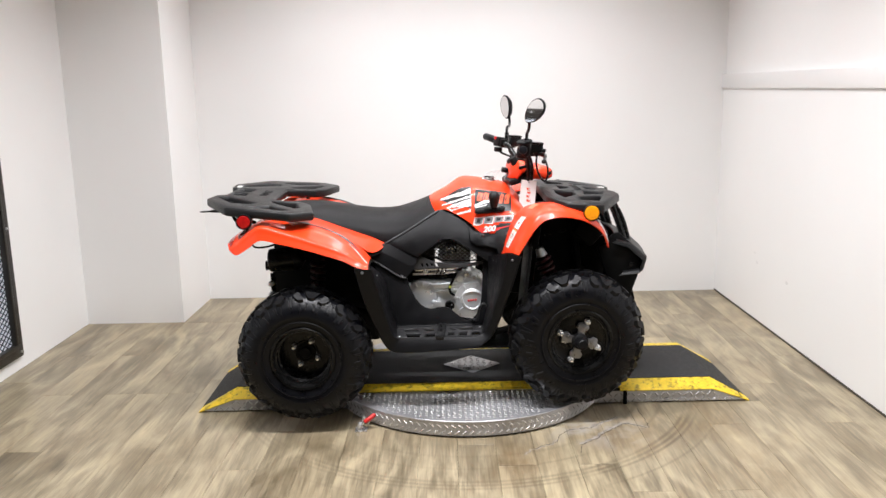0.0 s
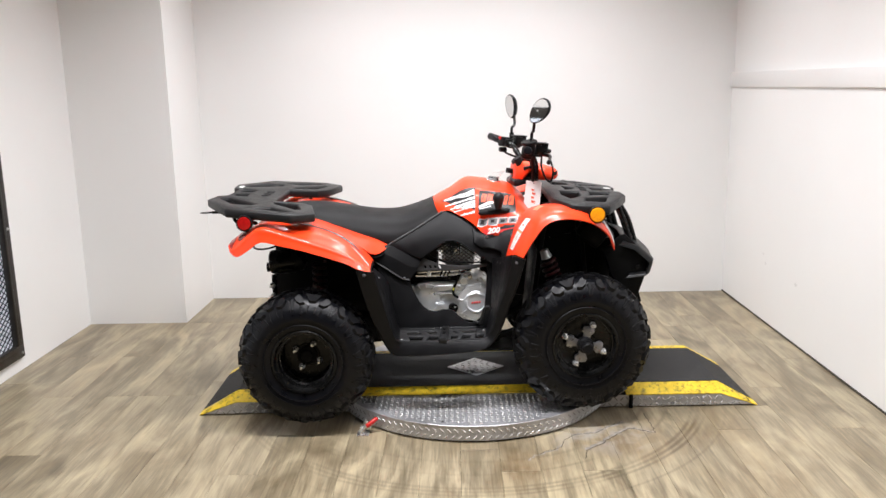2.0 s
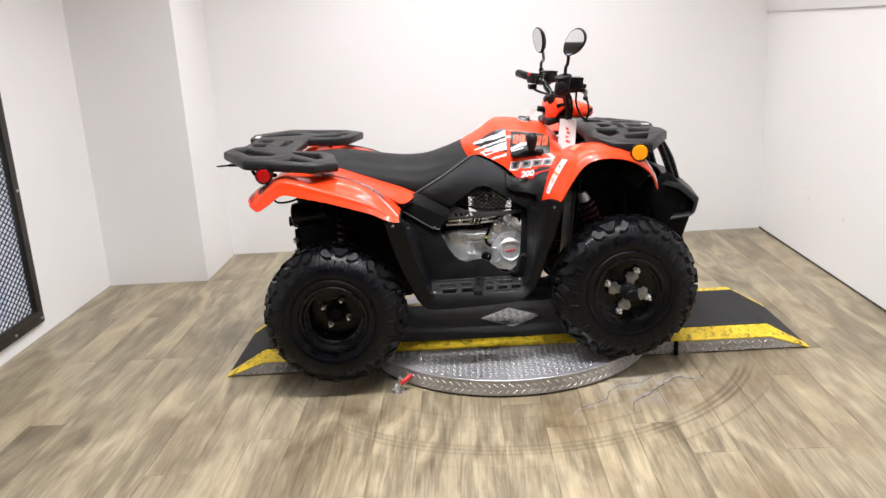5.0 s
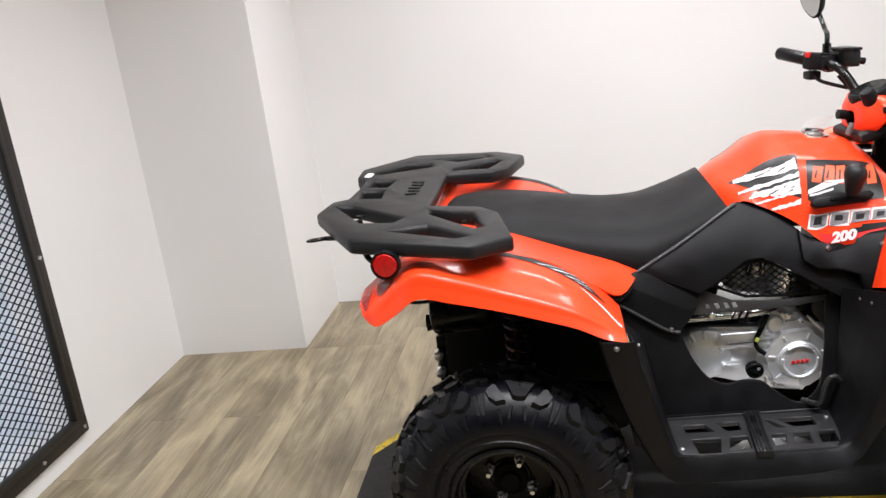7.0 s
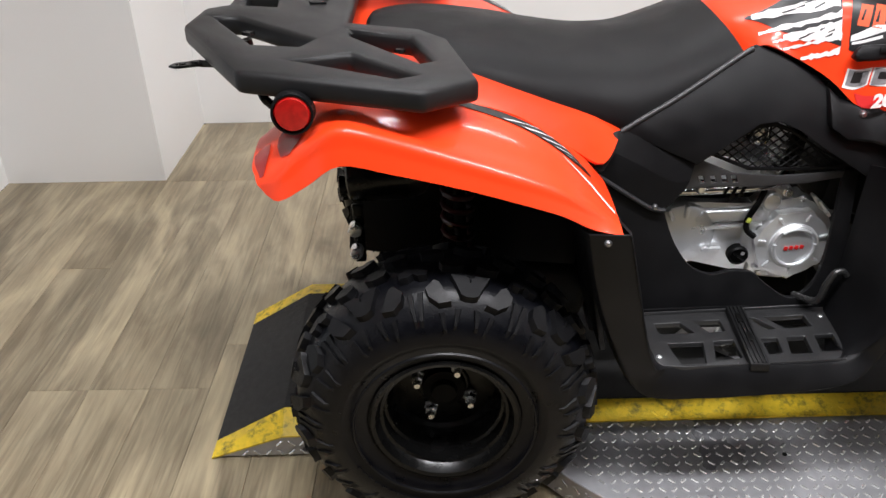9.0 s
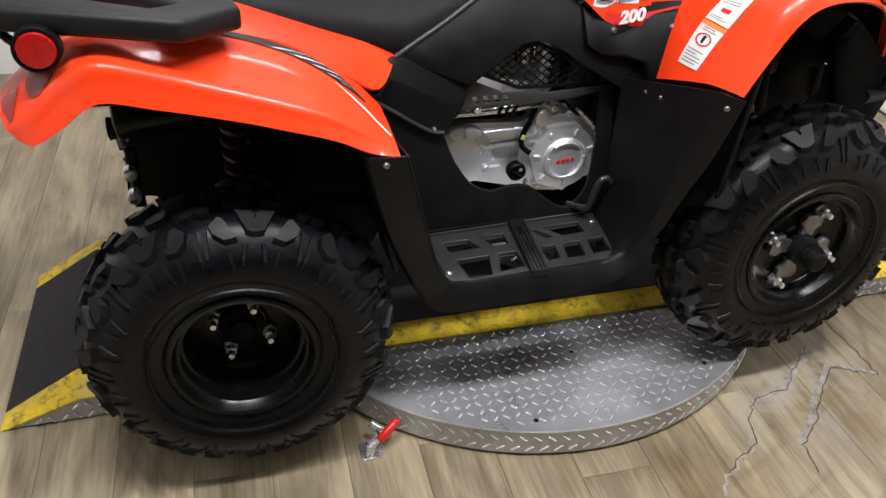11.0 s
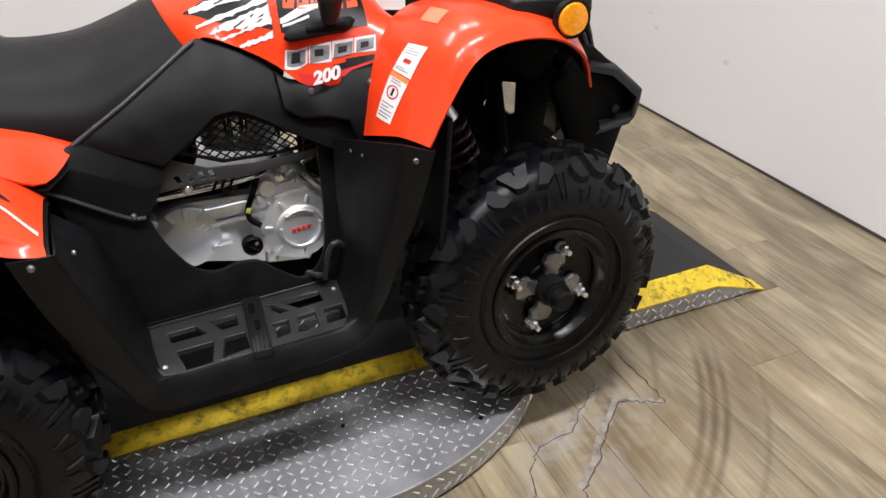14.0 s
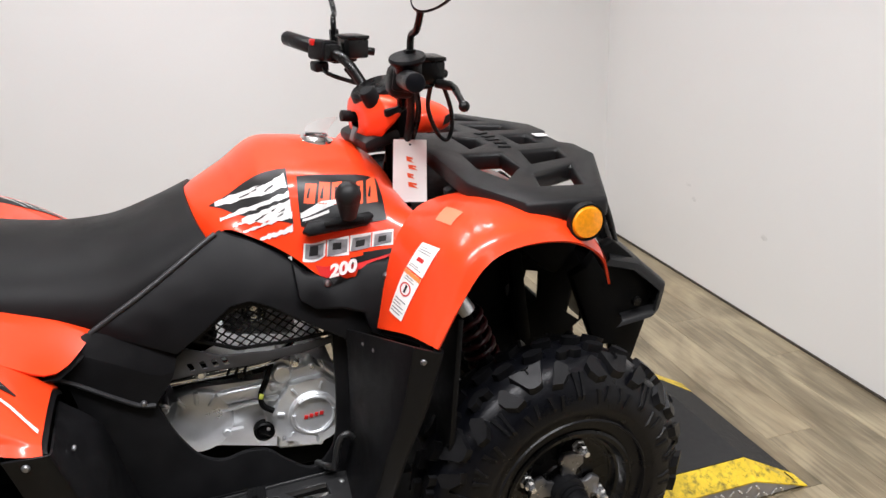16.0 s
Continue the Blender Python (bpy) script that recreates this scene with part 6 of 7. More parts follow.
for s in (-1, 1):
    C("frame_tube", tube([(-0.72, s * 0.14, 0.83), (-0.45, s * 0.15, 0.76), (-0.20, s * 0.16, 0.66), (-0.16, s * 0.15, 0.40), (0.10, s * 0.15, 0.30), (0.36, s * 0.15, 0.36), (0.42, s * 0.14, 0.62), (0.38, s * 0.10, 0.86)], 0.016))
    C("frame_tube", tube([(0.40, s * 0.14, 0.34), (0.62, s * 0.13, 0.36), (0.74, s * 0.12, 0.56), (0.72, s * 0.12, 0.78), (0.42, s * 0.12, 0.86)], 0.014))
    # front wishbones, knuckle, shock absorber
    C("wishbone", tube([(0.44, s * 0.14, 0.34), (0.53, s * 0.33, 0.31)], 0.012))
    C("wishbone", tube([(0.66, s * 0.14, 0.34), (0.57, s * 0.33, 0.31)], 0.012))
    C("wishbone", tube([(0.46, s * 0.14, 0.50), (0.55, s * 0.33, 0.44)], 0.011))
    C("wishbone", tube([(0.64, s * 0.14, 0.50), (0.57, s * 0.33, 0.44)], 0.011))
    C("knuckle", box(0.05, 0.05, 0.18, pose(0.56, s * 0.335, 0.372), 0.01))
    C("tie_rod", tube([(0.46, s * 0.05, 0.47), (0.48, s * 0.33, 0.40)], 0.008), STEEL)
    C("tower", box(0.030, 0.03, 0.34, pose(0.405, s * 0.24, 0.70, 0, 8, 0), 0.008))
    C("tower", box(0.030, 0.03, 0.30, pose(0.60, s * 0.18, 0.68, 0, -6, 0), 0.008))
    C("inner_fender", bent([(0.36, 0.86), (0.52, 0.885), (0.66, 0.84), (0.725, 0.76), (0.775, 0.66), (0.785, 0.56), (0.70, 0.50), (0.60, 0.50), (0.40, 0.46), (0.34, 0.60)], lambda x, z: 0.165, s, 0.006, 0.001,
                            [[(0.583, 0.702), (0.660, 0.682), (0.657, 0.613), (0.602, 0.598), (0.580, 0.645)], [(0.738, 0.624), (0.767, 0.614), (0.763, 0.543), (0.722, 0.577)]]), DARKM, "black inner fender with openings")
    C("mud_flap", box(0.012, 0.20, 0.34, pose(0.345, s * 0.40, 0.60, 0, 6, 0), 0.004), BLACKP)
    top, low = Vector((0.425, s * 0.315, 0.705)), Vector((0.535, s * 0.325, 0.41))
    sh = C("shock_absorber", rod(top, low, 0.014, seg=14), DARKM, "front shock absorber with a dark red spring")
    C("shock_cap", rod(top + Vector((-0.008, 0, 0.022)), top + Vector((0.006, 0, -0.012)), 0.017, 0.024, 14), ALU, "silver shock cap", sh)
    axis = low - top
    q = axis.to_track_quat("Z", "Y").to_matrix().to_4x4()
    coil = [Matrix.Translation(top) @ q @ Vector((0.031 * math.cos(a), 0.031 * math.sin(a), 0.02 + 0.19 * a / (2 * math.pi * 8))) for a in (2 * math.pi * k / 12 for k in range(8 * 12 + 1))]
    C("spring", tube(coil, 0.0065, 1, 8, smooth=False), SPRING, "dark red coil spring", sh)
    # rear shock
    top, low = Vector((-0.545, s * 0.245, 0.72)), Vector((-0.535, s * 0.25, 0.40))
    sh = C("shock_absorber", rod(top, low, 0.012, seg=14), DARKM, "rear shock absorber with a dark red spring")
    coil = [Vector((-0.545, s * 0.245, 0.68 - 0.20 * a / (2 * math.pi * 7))) + Vector((0.028 * math.cos(a), 0.028 * math.sin(a), 0)) for a in (2 * math.pi * k / 12 for k in range(7 * 12 + 1))]
    C("spring", tube(coil, 0.006, 1, 8, smooth=False), SPRING, "dark red coil spring", sh)
    C("fender_liner", Patch(rows_for([[(x + 0.004, y * 0.985, z - 0.014) for x, y, z in r[:-1]] for r in ARCH[1:]], s), 2, 2).mesh(0.004, s), BLACKP)
    C("fender_liner", Patch(rows_for([[(x, y * 0.99, z - 0.016) for x, y, z in r] for r in TAILC], s), 2, 2).mesh(0.004, s), BLACKP)
    C("fender_liner", Patch(rows_for([[(x + 0.006, y * 0.985, z - 0.016) for x, y, z in r[:-1]] for r in FFEN], s), 2, 2).mesh(0.004, s), BLACKP)
    C("inner_liner", box(0.46, 0.012, 0.28, pose(-0.52, s * 0.205, 0.605, 0, 6, 0), 0.003), DARKM)
    C("inner_liner", box(0.010, 0.22, 0.11, pose(-0.318, s * 0.415, 0.630, 0, -14, 0), 0.003), DARKM)
    C("inner_liner", box(0.012, 0.22, 0.30, pose(-0.305, s * 0.30, 0.52, 0, -10, 0), 0.003), BLACKP)
C("rear_axle", rod((-0.580, -0.36, 0.328), (-0.580, 0.36, 0.328), 0.022, seg=18))
C("swing_arm", box(0.46, 0.09, 0.07, pose(-0.37, 0.05, 0.35, 0, 4, 0), 0.015))
C("gear_case", box(0.24, 0.20, 0.15, pose(-0.385, -0.10, 0.375, 0, 8, 0), 0.035, 4))
C("axle_carrier", rod((-0.580, -0.10, 0.328), (-0.580, 0.12, 0.328), 0.07, seg=24, bev=0.01))
C("battery_box", box(0.30, 0.30, 0.22, pose(-0.40, 0.02, 0.70, 0, 10, 0), 0.02), BLACKP)
C("air_box", box(0.26, 0.28, 0.20, pose(-0.16, 0.02, 0.70), 0.03), BLACKP)
C("under_tray", box(0.60, 0.30, 0.012, pose(0.05, 0, 0.235), 0.004), BLACKP)
C("belly", box(0.50, 0.24, 0.16, pose(0.0, 0.02, 0.33), 0.02))
C("front_core", box(0.14, 0.16, 0.30, pose(0.33, 0, 0.62, 0, 8, 0), 0.02))
C("front_plate", box(0.016, 0.28, 0.16, pose(0.735, 0, 0.44, 0, 16, 0), 0.006), BLACKP)
C("tank_bottom", box(0.34, 0.36, 0.12, pose(0.17, 0, 0.86, 0, 0, 0), 0.03), BLACKP)
C("seat_base", box(0.50, 0.32, 0.06, pose(-0.40, 0, 0.80, 0, 12, 0), 0.02), BLACKP)
C("dark_core", box(0.10, 0.24, 0.24, pose(-0.13, 0.02, 0.53), 0.02), BLACKP)
C("steering_shaft", rod((0.40, 0, 0.50), (0.385, 0, 1.05), 0.015, seg=14))
C("front_wire", tube([(0.47, -0.10, 0.80), (0.52, -0.16, 0.77), (0.60, -0.18, 0.79), (0.66, -0.14, 0.74)], 0.005), BLACKM)
C("crossbar", rod((0.46, -0.16, 0.755), (0.72, -0.14, 0.745), 0.008, seg=10), BLACKM)
C("brake_hose", tube([(0.40, -0.06, 0.86), (0.43, -0.24, 0.74), (0.46, -0.30, 0.58), (0.54, -0.30, 0.46)], 0.005), BLACKM)
C("brake_hose", tube([(-0.80, -0.40, 0.80), (-0.77, -0.42, 0.775), (-0.71, -0.44, 0.782), (-0.66, -0.43, 0.80)], 0.004), BLACKM)
EXH = pose(-0.757, -0.285, 0.690, 0, 87, 0)
muf = C("muffler", lathe([(0, 0.012), (0.043, 0.012), (0.049, 0.016), (0.051, 0.026), (0.051, 0.125), (0.042, 0.150), (0.020, 0.165), (0, 0.165)], EXH, 32), BLACKM, "black exhaust muffler")
C("tail_pipe", lathe([(0.018, 0.014), (0.020, 0.0), (0.021, -0.004), (0.018, -0.005), (0.015, 0.0), (0.015, 0.014)], EXH @ pose(0.022, 0, 0), 20), BLACKM, parent=muf)
for dz in (0.0, -0.047):
    C("hanger_bolt", rod((-0.735, -0.335, 0.598 + dz), (-0.735, -0.31, 0.598 + dz), 0.013, seg=8, bev=0.003), STEEL, "bright hanger nut")
C("hanger", box(0.02, 0.012, 0.12, pose(-0.73, -0.305, 0.58), 0.003), BLACKM)
C("brake_disc", lathe([(0.03, -0.002), (0.085, -0.002), (0.085, 0.002), (0.03, 0.002)], pose(-0.580, 0.16, 0.328, 90, 0, 0), 32), HUBSTEEL)

# --- racks ---


RR = [(-0.955, 0.0), (-0.958, -0.115), (-0.992, -0.150), (-1.000, -0.265), (-0.870, -0.492), (-0.600, -0.538), (-0.516, -0.470), (-0.560, -0.255), (-0.605, -0.205), (-0.735, -0.190), (-0.738, 0.0)]
RR = RR[:-1] + [(-0.735, 0.190), (-0.605, 0.205), (-0.560, 0.255), (-0.516, 0.470), (-0.600, 0.538), (-0.870, 0.492), (-1.000, 0.265), (-0.992, 0.150), (-0.958, 0.115)]
RRH = []
for s in (-1, 1):
    for h in ([(-0.965, 0.200), (-0.925, 0.195), (-0.782, 0.305), (-0.800, 0.350), (-0.872, 0.352)],
              [(-0.800, 0.420), (-0.715, 0.372), (-0.612, 0.460), (-0.640, 0.480)],
              [(-0.728, 0.232), (-0.622, 0.262), (-0.585, 0.385), (-0.605, 0.400), (-0.722, 0.272)],
              [(-0.938, 0.020), (-0.880, 0.020), (-0.872, 0.110), (-0.930, 0.112)]):
        RRH.append([(x, s * y) for x, y in h])


def tilt_rear(x, y):
    return 0.928 + (-0.55 - x) * 0.080


rear_rack = P("rear_rack", sheet(RR, RRH, 0.036, None, 0.009, lift=tilt_rear), RACKP, "dark grey moulded rear rack with cut-outs", 40)
# ribs under the cut-outs, relief blocks on the centre plate
for k in range(5):
    P("relief_block", box(0.030, 0.020, 0.003, pose(-0.800 + 0.004 * (k % 2), -0.07 + 0.035 * k, tilt_rear(-0.80, 0) + 0.0015, 0, 4.5, 20 - 12 * k), 0.001), BLACKP, parent=rear_rack)
for s in (-1, 1):
    P("rack_arm", box(0.15, 0.028, 0.022, pose(-0.675, s * 0.222, tilt_rear(-0.675, 0) - 0.022, 0, 4.5, s * 4), 0.005), RACKP, parent=rear_rack)
    P("rack_post", rod((-0.66, s * 0.34, 0.925), (-0.66, s * 0.32, 0.862), 0.009, seg=10), BLACKM, parent=rear_rack)
    P("rack_post", tube([(-0.90, s * 0.26, 0.935), (-0.89, s * 0.25, 0.89), (-0.82, s * 0.18, 0.84)], 0.009), BLACKM, parent=rear_rack)
    P("rack_post", tube([(-0.845, s * 0.46, 0.925), (-0.835, s * 0.47, 0.90), (-0.80, s * 0.45, 0.865)], 0.007), BLACKM, parent=rear_rack)
    P("rack_bolt", lathe([(0, 0.006), (0.008, 0.005), (0.010, 0)], pose(-0.64, s * 0.285, 0.915), 12), BLACKM, parent=rear_rack)
    P("rack_bolt", lathe([(0, 0.006), (0.010, 0.005), (0.012, 0)], pose(-0.90, s * 0.24, 0.938), 12), BLACKM, parent=rear_rack)
P("rack_stay", box(0.05, 0.16, 0.004, pose(-0.90, 0.06, 0.925, 0, 10, 0), 0.001), BLACKM, parent=rear_rack)
bm = sheet([(-0.030, -0.012), (0.012, -0.014), (0.012, 0.014), (-0.030, 0.012), (-0.040, 0.0)], [[(-0.028, -0.005), (-0.012, -0.005), (-0.012, 0.005), (-0.028, 0.005)]], 0.004, pose(-0.975, -0.330, 0.918, 0, 0, 20), 0.001)
P("tow_tab", bm, BLACKM, "black steel tab", parent=rear_rack)
P("tab_arm", rod((-0.965, -0.33, 0.916), (-0.86, -0.36, 0.920), 0.006, seg=8), BLACKM, parent=rear_rack)
P("rack_mark", box(0.020, 0.050, 0.003, pose(-0.958, 0.165, tilt_rear(-0.958, 0) + 0.002, 0, 4.5, 0), 0.001), PAPER, "white tape mark", parent=rear_rack)

FR = [(0.452, 0.0), (0.448, -0.315), (0.512, -0.442), (0.668, -0.444), (0.790, -0.165), (0.790, -0.075), (0.768, -0.05)]
FR = FR + [(0.768, 0.05), (0.790, 0.075), (0.790, 0.165), (0.668, 0.444), (0.512, 0.442), (0.448, 0.315)]
FRH = []
for s in (-1, 1):
    for h in ([(0.511, 0.113), (0.592, 0.119), (0.586, 0.232), (0.530, 0.305), (0.504, 0.221)], [(0.643, 0.112), (0.729, 0.107), (0.717, 0.179), (0.624, 0.212)], [(0.596, 0.287), (0.698, 0.236), (0.662, 0.362), (0.578, 0.355)]):
        FRH.append([(x, s * y) for x, y in h])
FRH += [[(0.545, -0.066), (0.592, -0.030), (0.592, 0.030), (0.545, 0.066)], [(0.668, -0.050), (0.722, -0.045), (0.722, 0.045), (0.668, 0.050)]]
front_rack = P("front_rack", sheet(FR, FRH, 0.038, None, 0.008, lift=lambda x, y: 0.948 - (x - 0.6) * 0.06 - 0.015 * (abs(y) / 0.44) ** 2), RACKP, "dark grey moulded front rack with cut-outs", 40)
for k in range(5):
    P("relief_block", box(0.028, 0.018, 0.003, pose(0.622 + 0.004 * (k % 2), -0.036 * 2 + 0.036 * k, 0.9475, 0, 3.4, -20 + 12 * k), 0.001), BLACKP, parent=front_rack)
for s in (-1, 1):
    P("rack_post", rod((0.46, s * 0.31, 0.93), (0.46, s * 0.32, 0.89), 0.012, seg=10), BLACKM, parent=front_rack)
    P("rack_post", tube([(0.60, s * 0.42, 0.92), (0.61, s * 0.43, 0.90), (0.58, s * 0.38, 0.88)], 0.008), BLACKM, parent=front_rack)
    P("rack_arm", box(0.06, 0.03, 0.06, pose(0.475, s * 0.20, 0.890, 0, -20, 0), 0.008), BLACKP, parent=front_rack)
    P("rack_tape", box(0.030, 0.030, 0.002, pose(0.742, s * 0.005, 0.944, 0, 4, 0), 0.0005), LTPRINT, parent=front_rack) if s > 0 else None

# --- front bumper and lamps ---
BUMP = []
for y, back, high in ((-0.332, 0.040, -0.012), (-0.318, 0.020, 0.0), (-0.24, 0.010, 0.002), (-0.12, -0.006, 0.004), (0.0, -0.014, 0.005), (0.12, -0.006, 0.004), (0.24, 0.010, 0.002), (0.318, 0.020, 0.0), (0.332, 0.040, -0.012)):
    sec = [(0.770, 0.758), (0.838, 0.736), (0.902, 0.678), (0.888, 0.622), (0.800, 0.612)]
    BUMP.append(eased([(x - back, y, z + high) for x, z in sec], 0.008))
bumper = P("bumper", Patch(BUMP, 3, 2).mesh(0.006, -1), RACKP, "black moulded front bumper with a sloping top", 40)
P("skid_plate", sheet([(-0.14, 0), (0.14, 0), (0.11, -0.17), (-0.11, -0.17)], [], 0.012, pose(0.835, 0, 0.60, 90, 0, 90) @ pose(0, 0, 0, -18, 0, 0), 0.004), BLACKP, "black skid plate", 40, bumper)
for s in (-1, 1):
    P("bumper_tube", tube([(0.735, s * 0.17, 0.925), (0.765, s * 0.19, 0.86), (0.800, s * 0.20, 0.76), (0.835, s * 0.19, 0.665)], 0.014, seg=12), BLACKM, "", 40, bumper)
    P("bumper_tube", tube([(0.765, s * 0.17, 0.90), (0.80, s * 0.19, 0.83), (0.828, s * 0.19, 0.74), (0.848, s * 0.18, 0.67)], 0.010, seg=12), BLACKM, "", 40, bumper)
    P("bumper_cheek", bent([(0.668, 0.722), (0.705, 0.738), (0.735, 0.775), (0.763, 0.786), (0.826, 0.728), (0.858, 0.690), (0.852, 0.606), (0.812, 0.490), (0.780, 0.484), (0.764, 0.548), (0.726, 0.554), (0.700, 0.630)], lambda x, z: 0.306, s, 0.03, 0.006), DARKM, "", 40, bumper)
    P("bumper_bolt", lathe([(0, -0.010), (0.009, -0.009), (0.011, 0.0)], pose(0.812, s * 0.318, 0.648, -90 if s < 0 else 90, 0, 0), 14), BLACKM, "", 40, bumper)
    P("lamp_bucket", box(0.11, 0.20, 0.11, pose(0.640, s * 0.185, 0.790, 0, 40, 0), 0.02), DARKM, "", 40)
    hl = P("head_lamp", Patch(rows_for([[(0.655, 0.10, 0.850), (0.650, 0.19, 0.855), (0.650, 0.28, 0.848)], [(0.705, 0.10, 0.815), (0.702, 0.19, 0.818), (0.694, 0.27, 0.812)], [(0.735, 0.10, 0.765), (0.728, 0.18, 0.768), (0.712, 0.25, 0.765)]], s), 4, 4).mesh(0.02, s), LENS, "clear head lamp lens", 40)
P("nose_panel", Patch([[(0.56, -0.24, 0.885), (0.56, 0, 0.892), (0.56, 0.24, 0.885)], [(0.645, -0.22, 0.850), (0.65, 0, 0.858), (0.645, 0.22, 0.850)], [(0.72, -0.12, 0.79), (0.725, 0, 0.795), (0.72, 0.12, 0.79)], [(0.74, -0.12, 0.70), (0.745, 0, 0.70), (0.74, 0.12, 0.70)]], 4, 4).mesh(0.004, 1), ORANGE, "glossy orange nose panel", 40)
P("scuttle", Patch([[(0.36, -0.31, 0.855), (0.36, -0.15, 0.855), (0.36, 0, 0.86), (0.36, 0.15, 0.855), (0.36, 0.31, 0.855)], [(0.42, -0.28, 0.875), (0.42, -0.15, 0.855), (0.42, 0, 0.86), (0.42, 0.15, 0.855), (0.42, 0.28, 0.875)], [(0.56, -0.25, 0.87), (0.56, -0.12, 0.875), (0.56, 0, 0.88), (0.56, 0.12, 0.875), (0.56, 0.25, 0.87)]], 4, 3).mesh(0.004, 1), BLACKP, "matt black scuttle panel", 40)

# --- handlebar, turned a little to the left ---
bars = thing("handlebar", "", "")
for k in ("label", "category"):
    if k in bars:
        del bars[k]
bars["label"] = "black handlebar with controls"
bars.parent = bike
bars.matrix_basis = pose(0.385, 0, 1.05, 0, 0, 8.8) @ pose(0, 0, 0, 1.5, 0, 0)


def B(name, bm, material, label="", parent=None, angle=40):
    return part(name, bm, material, bars if parent is None else parent, label, angle)


bar = [(-0.098, 0.352, 0.109), (-0.060, 0.220, 0.094), (-0.034, 0.140, 0.076), (-0.006, 0.090, 0.015), (0.0, 0.0, 0.005)]
line = bar + [(x, -y, z) for x, y, z in bar[-2::-1]]
B("bar_tube", tube(line, 0.0115, 5, 12), BLACKM, "black steel bar")


def along(t, s):
    """A point on the straight outer stretch of the bar; t = 0 at its end, 1 at the bend."""
    a, b = Vector(bar[0]), Vector(bar[1])
    p = a.lerp(b, t)
    return Vector((p.x, s * p.y, p.z))


for s in (1, -1):
    e0, e1 = along(-0.03, s), along(0.80, s)
    gp = B("grip", rod(e0, e1, 0.0175, seg=18, bev=0.003), RUBBER, "black rubber grip")
    hs = B("switch_housing", box(0.044, 0.060, 0.046, Matrix.Translation(along(1.02, s)) @ pose(0, 0, 0, 0, 10, s * 16), 0.008, 3), BLACKP, "black switch housing")
    B("clamp", box(0.034, 0.030, 0.038, Matrix.Translation(along(1.26, s)) @ pose(0, 0, 0, 0, 6, s * 14), 0.006), BLACKM)
    rz = B("reservoir", box(0.052, 0.056, 0.042, Matrix.Translation(Vector((0.004, s * 0.190, 0.096))) @ pose(0, 0, 0, 0, 4, s * 6), 0.004), BLACKM, "black brake reservoir")
    B("reservoir_lid", box(0.057, 0.061, 0.008, Matrix.Translation(Vector((0.004, s * 0.190, 0.121))) @ pose(0, 0, 0, 0, 4, s * 6), 0.002), BLACKM, parent=rz)
    B("lever_mount", box(0.060, 0.032, 0.026, Matrix.Translation(Vector((-0.020, s * 0.195, 0.078))), 0.006), BLACKM, parent=rz)
    B("banjo_bolt", rod((0.030, s * 0.180, 0.088), (0.050, s * 0.176, 0.084), 0.009, seg=10, bev=0.002), BLACKM, parent=rz)
    tip = Vector((-0.010, s * 0.360, 0.060))
    a = Vector((0.010, s * 0.215, 0.076))
    lv = B("brake_lever", tube([a, a + Vector((0.018, s * 0.030, -0.004)), a.lerp(tip, 0.55) + Vector((0.014, 0, 0)), tip], [0.009, 0.007, 0.006, 0.0065], 5, 10), BLACKM, "black brake lever")
    B("lever_ball", ball(tip, 0.010), BLACKM, parent=lv)
    # mirror
    base_p = Vector((-0.020, 0.243, 0.112)) if s > 0 else Vector((-0.052, -0.236, 0.124))
    mc = Vector((0.010, 0.410, 0.248)) if s > 0 else Vector((-0.050, -0.340, 0.266))
    nrm = (Vector((-0.93, -0.31, 0.05)) if s > 0 else Vector((-0.79, -0.60, 0.05))).normalized()
    across = Vector((0, 0, 1)).cross(nrm).normalized()
    upw = nrm.cross(across)
    m0 = Matrix.Translation(mc) @ Matrix((across, upw, nrm)).transposed().to_4x4()
    lean = radians(46 if s < 0 else 112)
    loop = []
    for k in range(28):
        a = 2 * math.pi * k / 28
        p, q = 0.057 * math.cos(a), (0.036 + 0.006 * math.cos(a)) * math.sin(a)
        loop.append((p * math.cos(lean) - q * math.sin(lean), p * math.sin(lean) + q * math.cos(lean)))
    foot = m0 @ Vector((-0.046 * math.cos(lean), -0.046 * math.sin(lean), -0.018))
    stem = [base_p, base_p + Vector((0.002, s * 0.004, 0.045)), base_p.lerp(foot, 0.60) + Vector((0.004, -s * 0.010, -0.004)), foot]
    mr = B("mirror_stem", tube(stem, 0.0065, 5, 10), BLACKM, "black mirror stem")
    B("stem_nut", rod(base_p + Vector((0, 0, -0.012)), base_p + Vector((0, 0, 0.022)), 0.011, seg=6), BLACKM, parent=mr)
    shell = bmesh.new()
    rings = []
    for sc, dep in ((1.0, 0.0), (1.07, -0.005), (1.04, -0.014), (0.80, -0.028), (0.40, -0.036)):
        rings.append([shell.verts.new((x * sc, y * sc, dep)) for x, y in loop])
    for r0, r1 in zip(rings, rings[1:]):
        for k in range(28):
            shell.faces.new((r0[k], r0[(k + 1) % 28], r1[(k + 1) % 28], r1[k]))
    shell.faces.new(rings[-1])
    B("mirror_shell", merge(None, shell, m0), BLACKP, "black mirror shell", mr)
    gl = bmesh.new()
    gl.faces.new([gl.verts.new((x * 0.97, y * 0.97, -0.001)) for x, y in loop])
    B("mirror_glass", merge(None, gl, m0), MIRROR, "mirror glass", mr)
B("kill_switch", box(0.012, 0.016, 0.014, Matrix.Translation(along(0.98, 1) + Vector((-0.020, 0, 0.018))), 0.003), REDP, "red switch button")
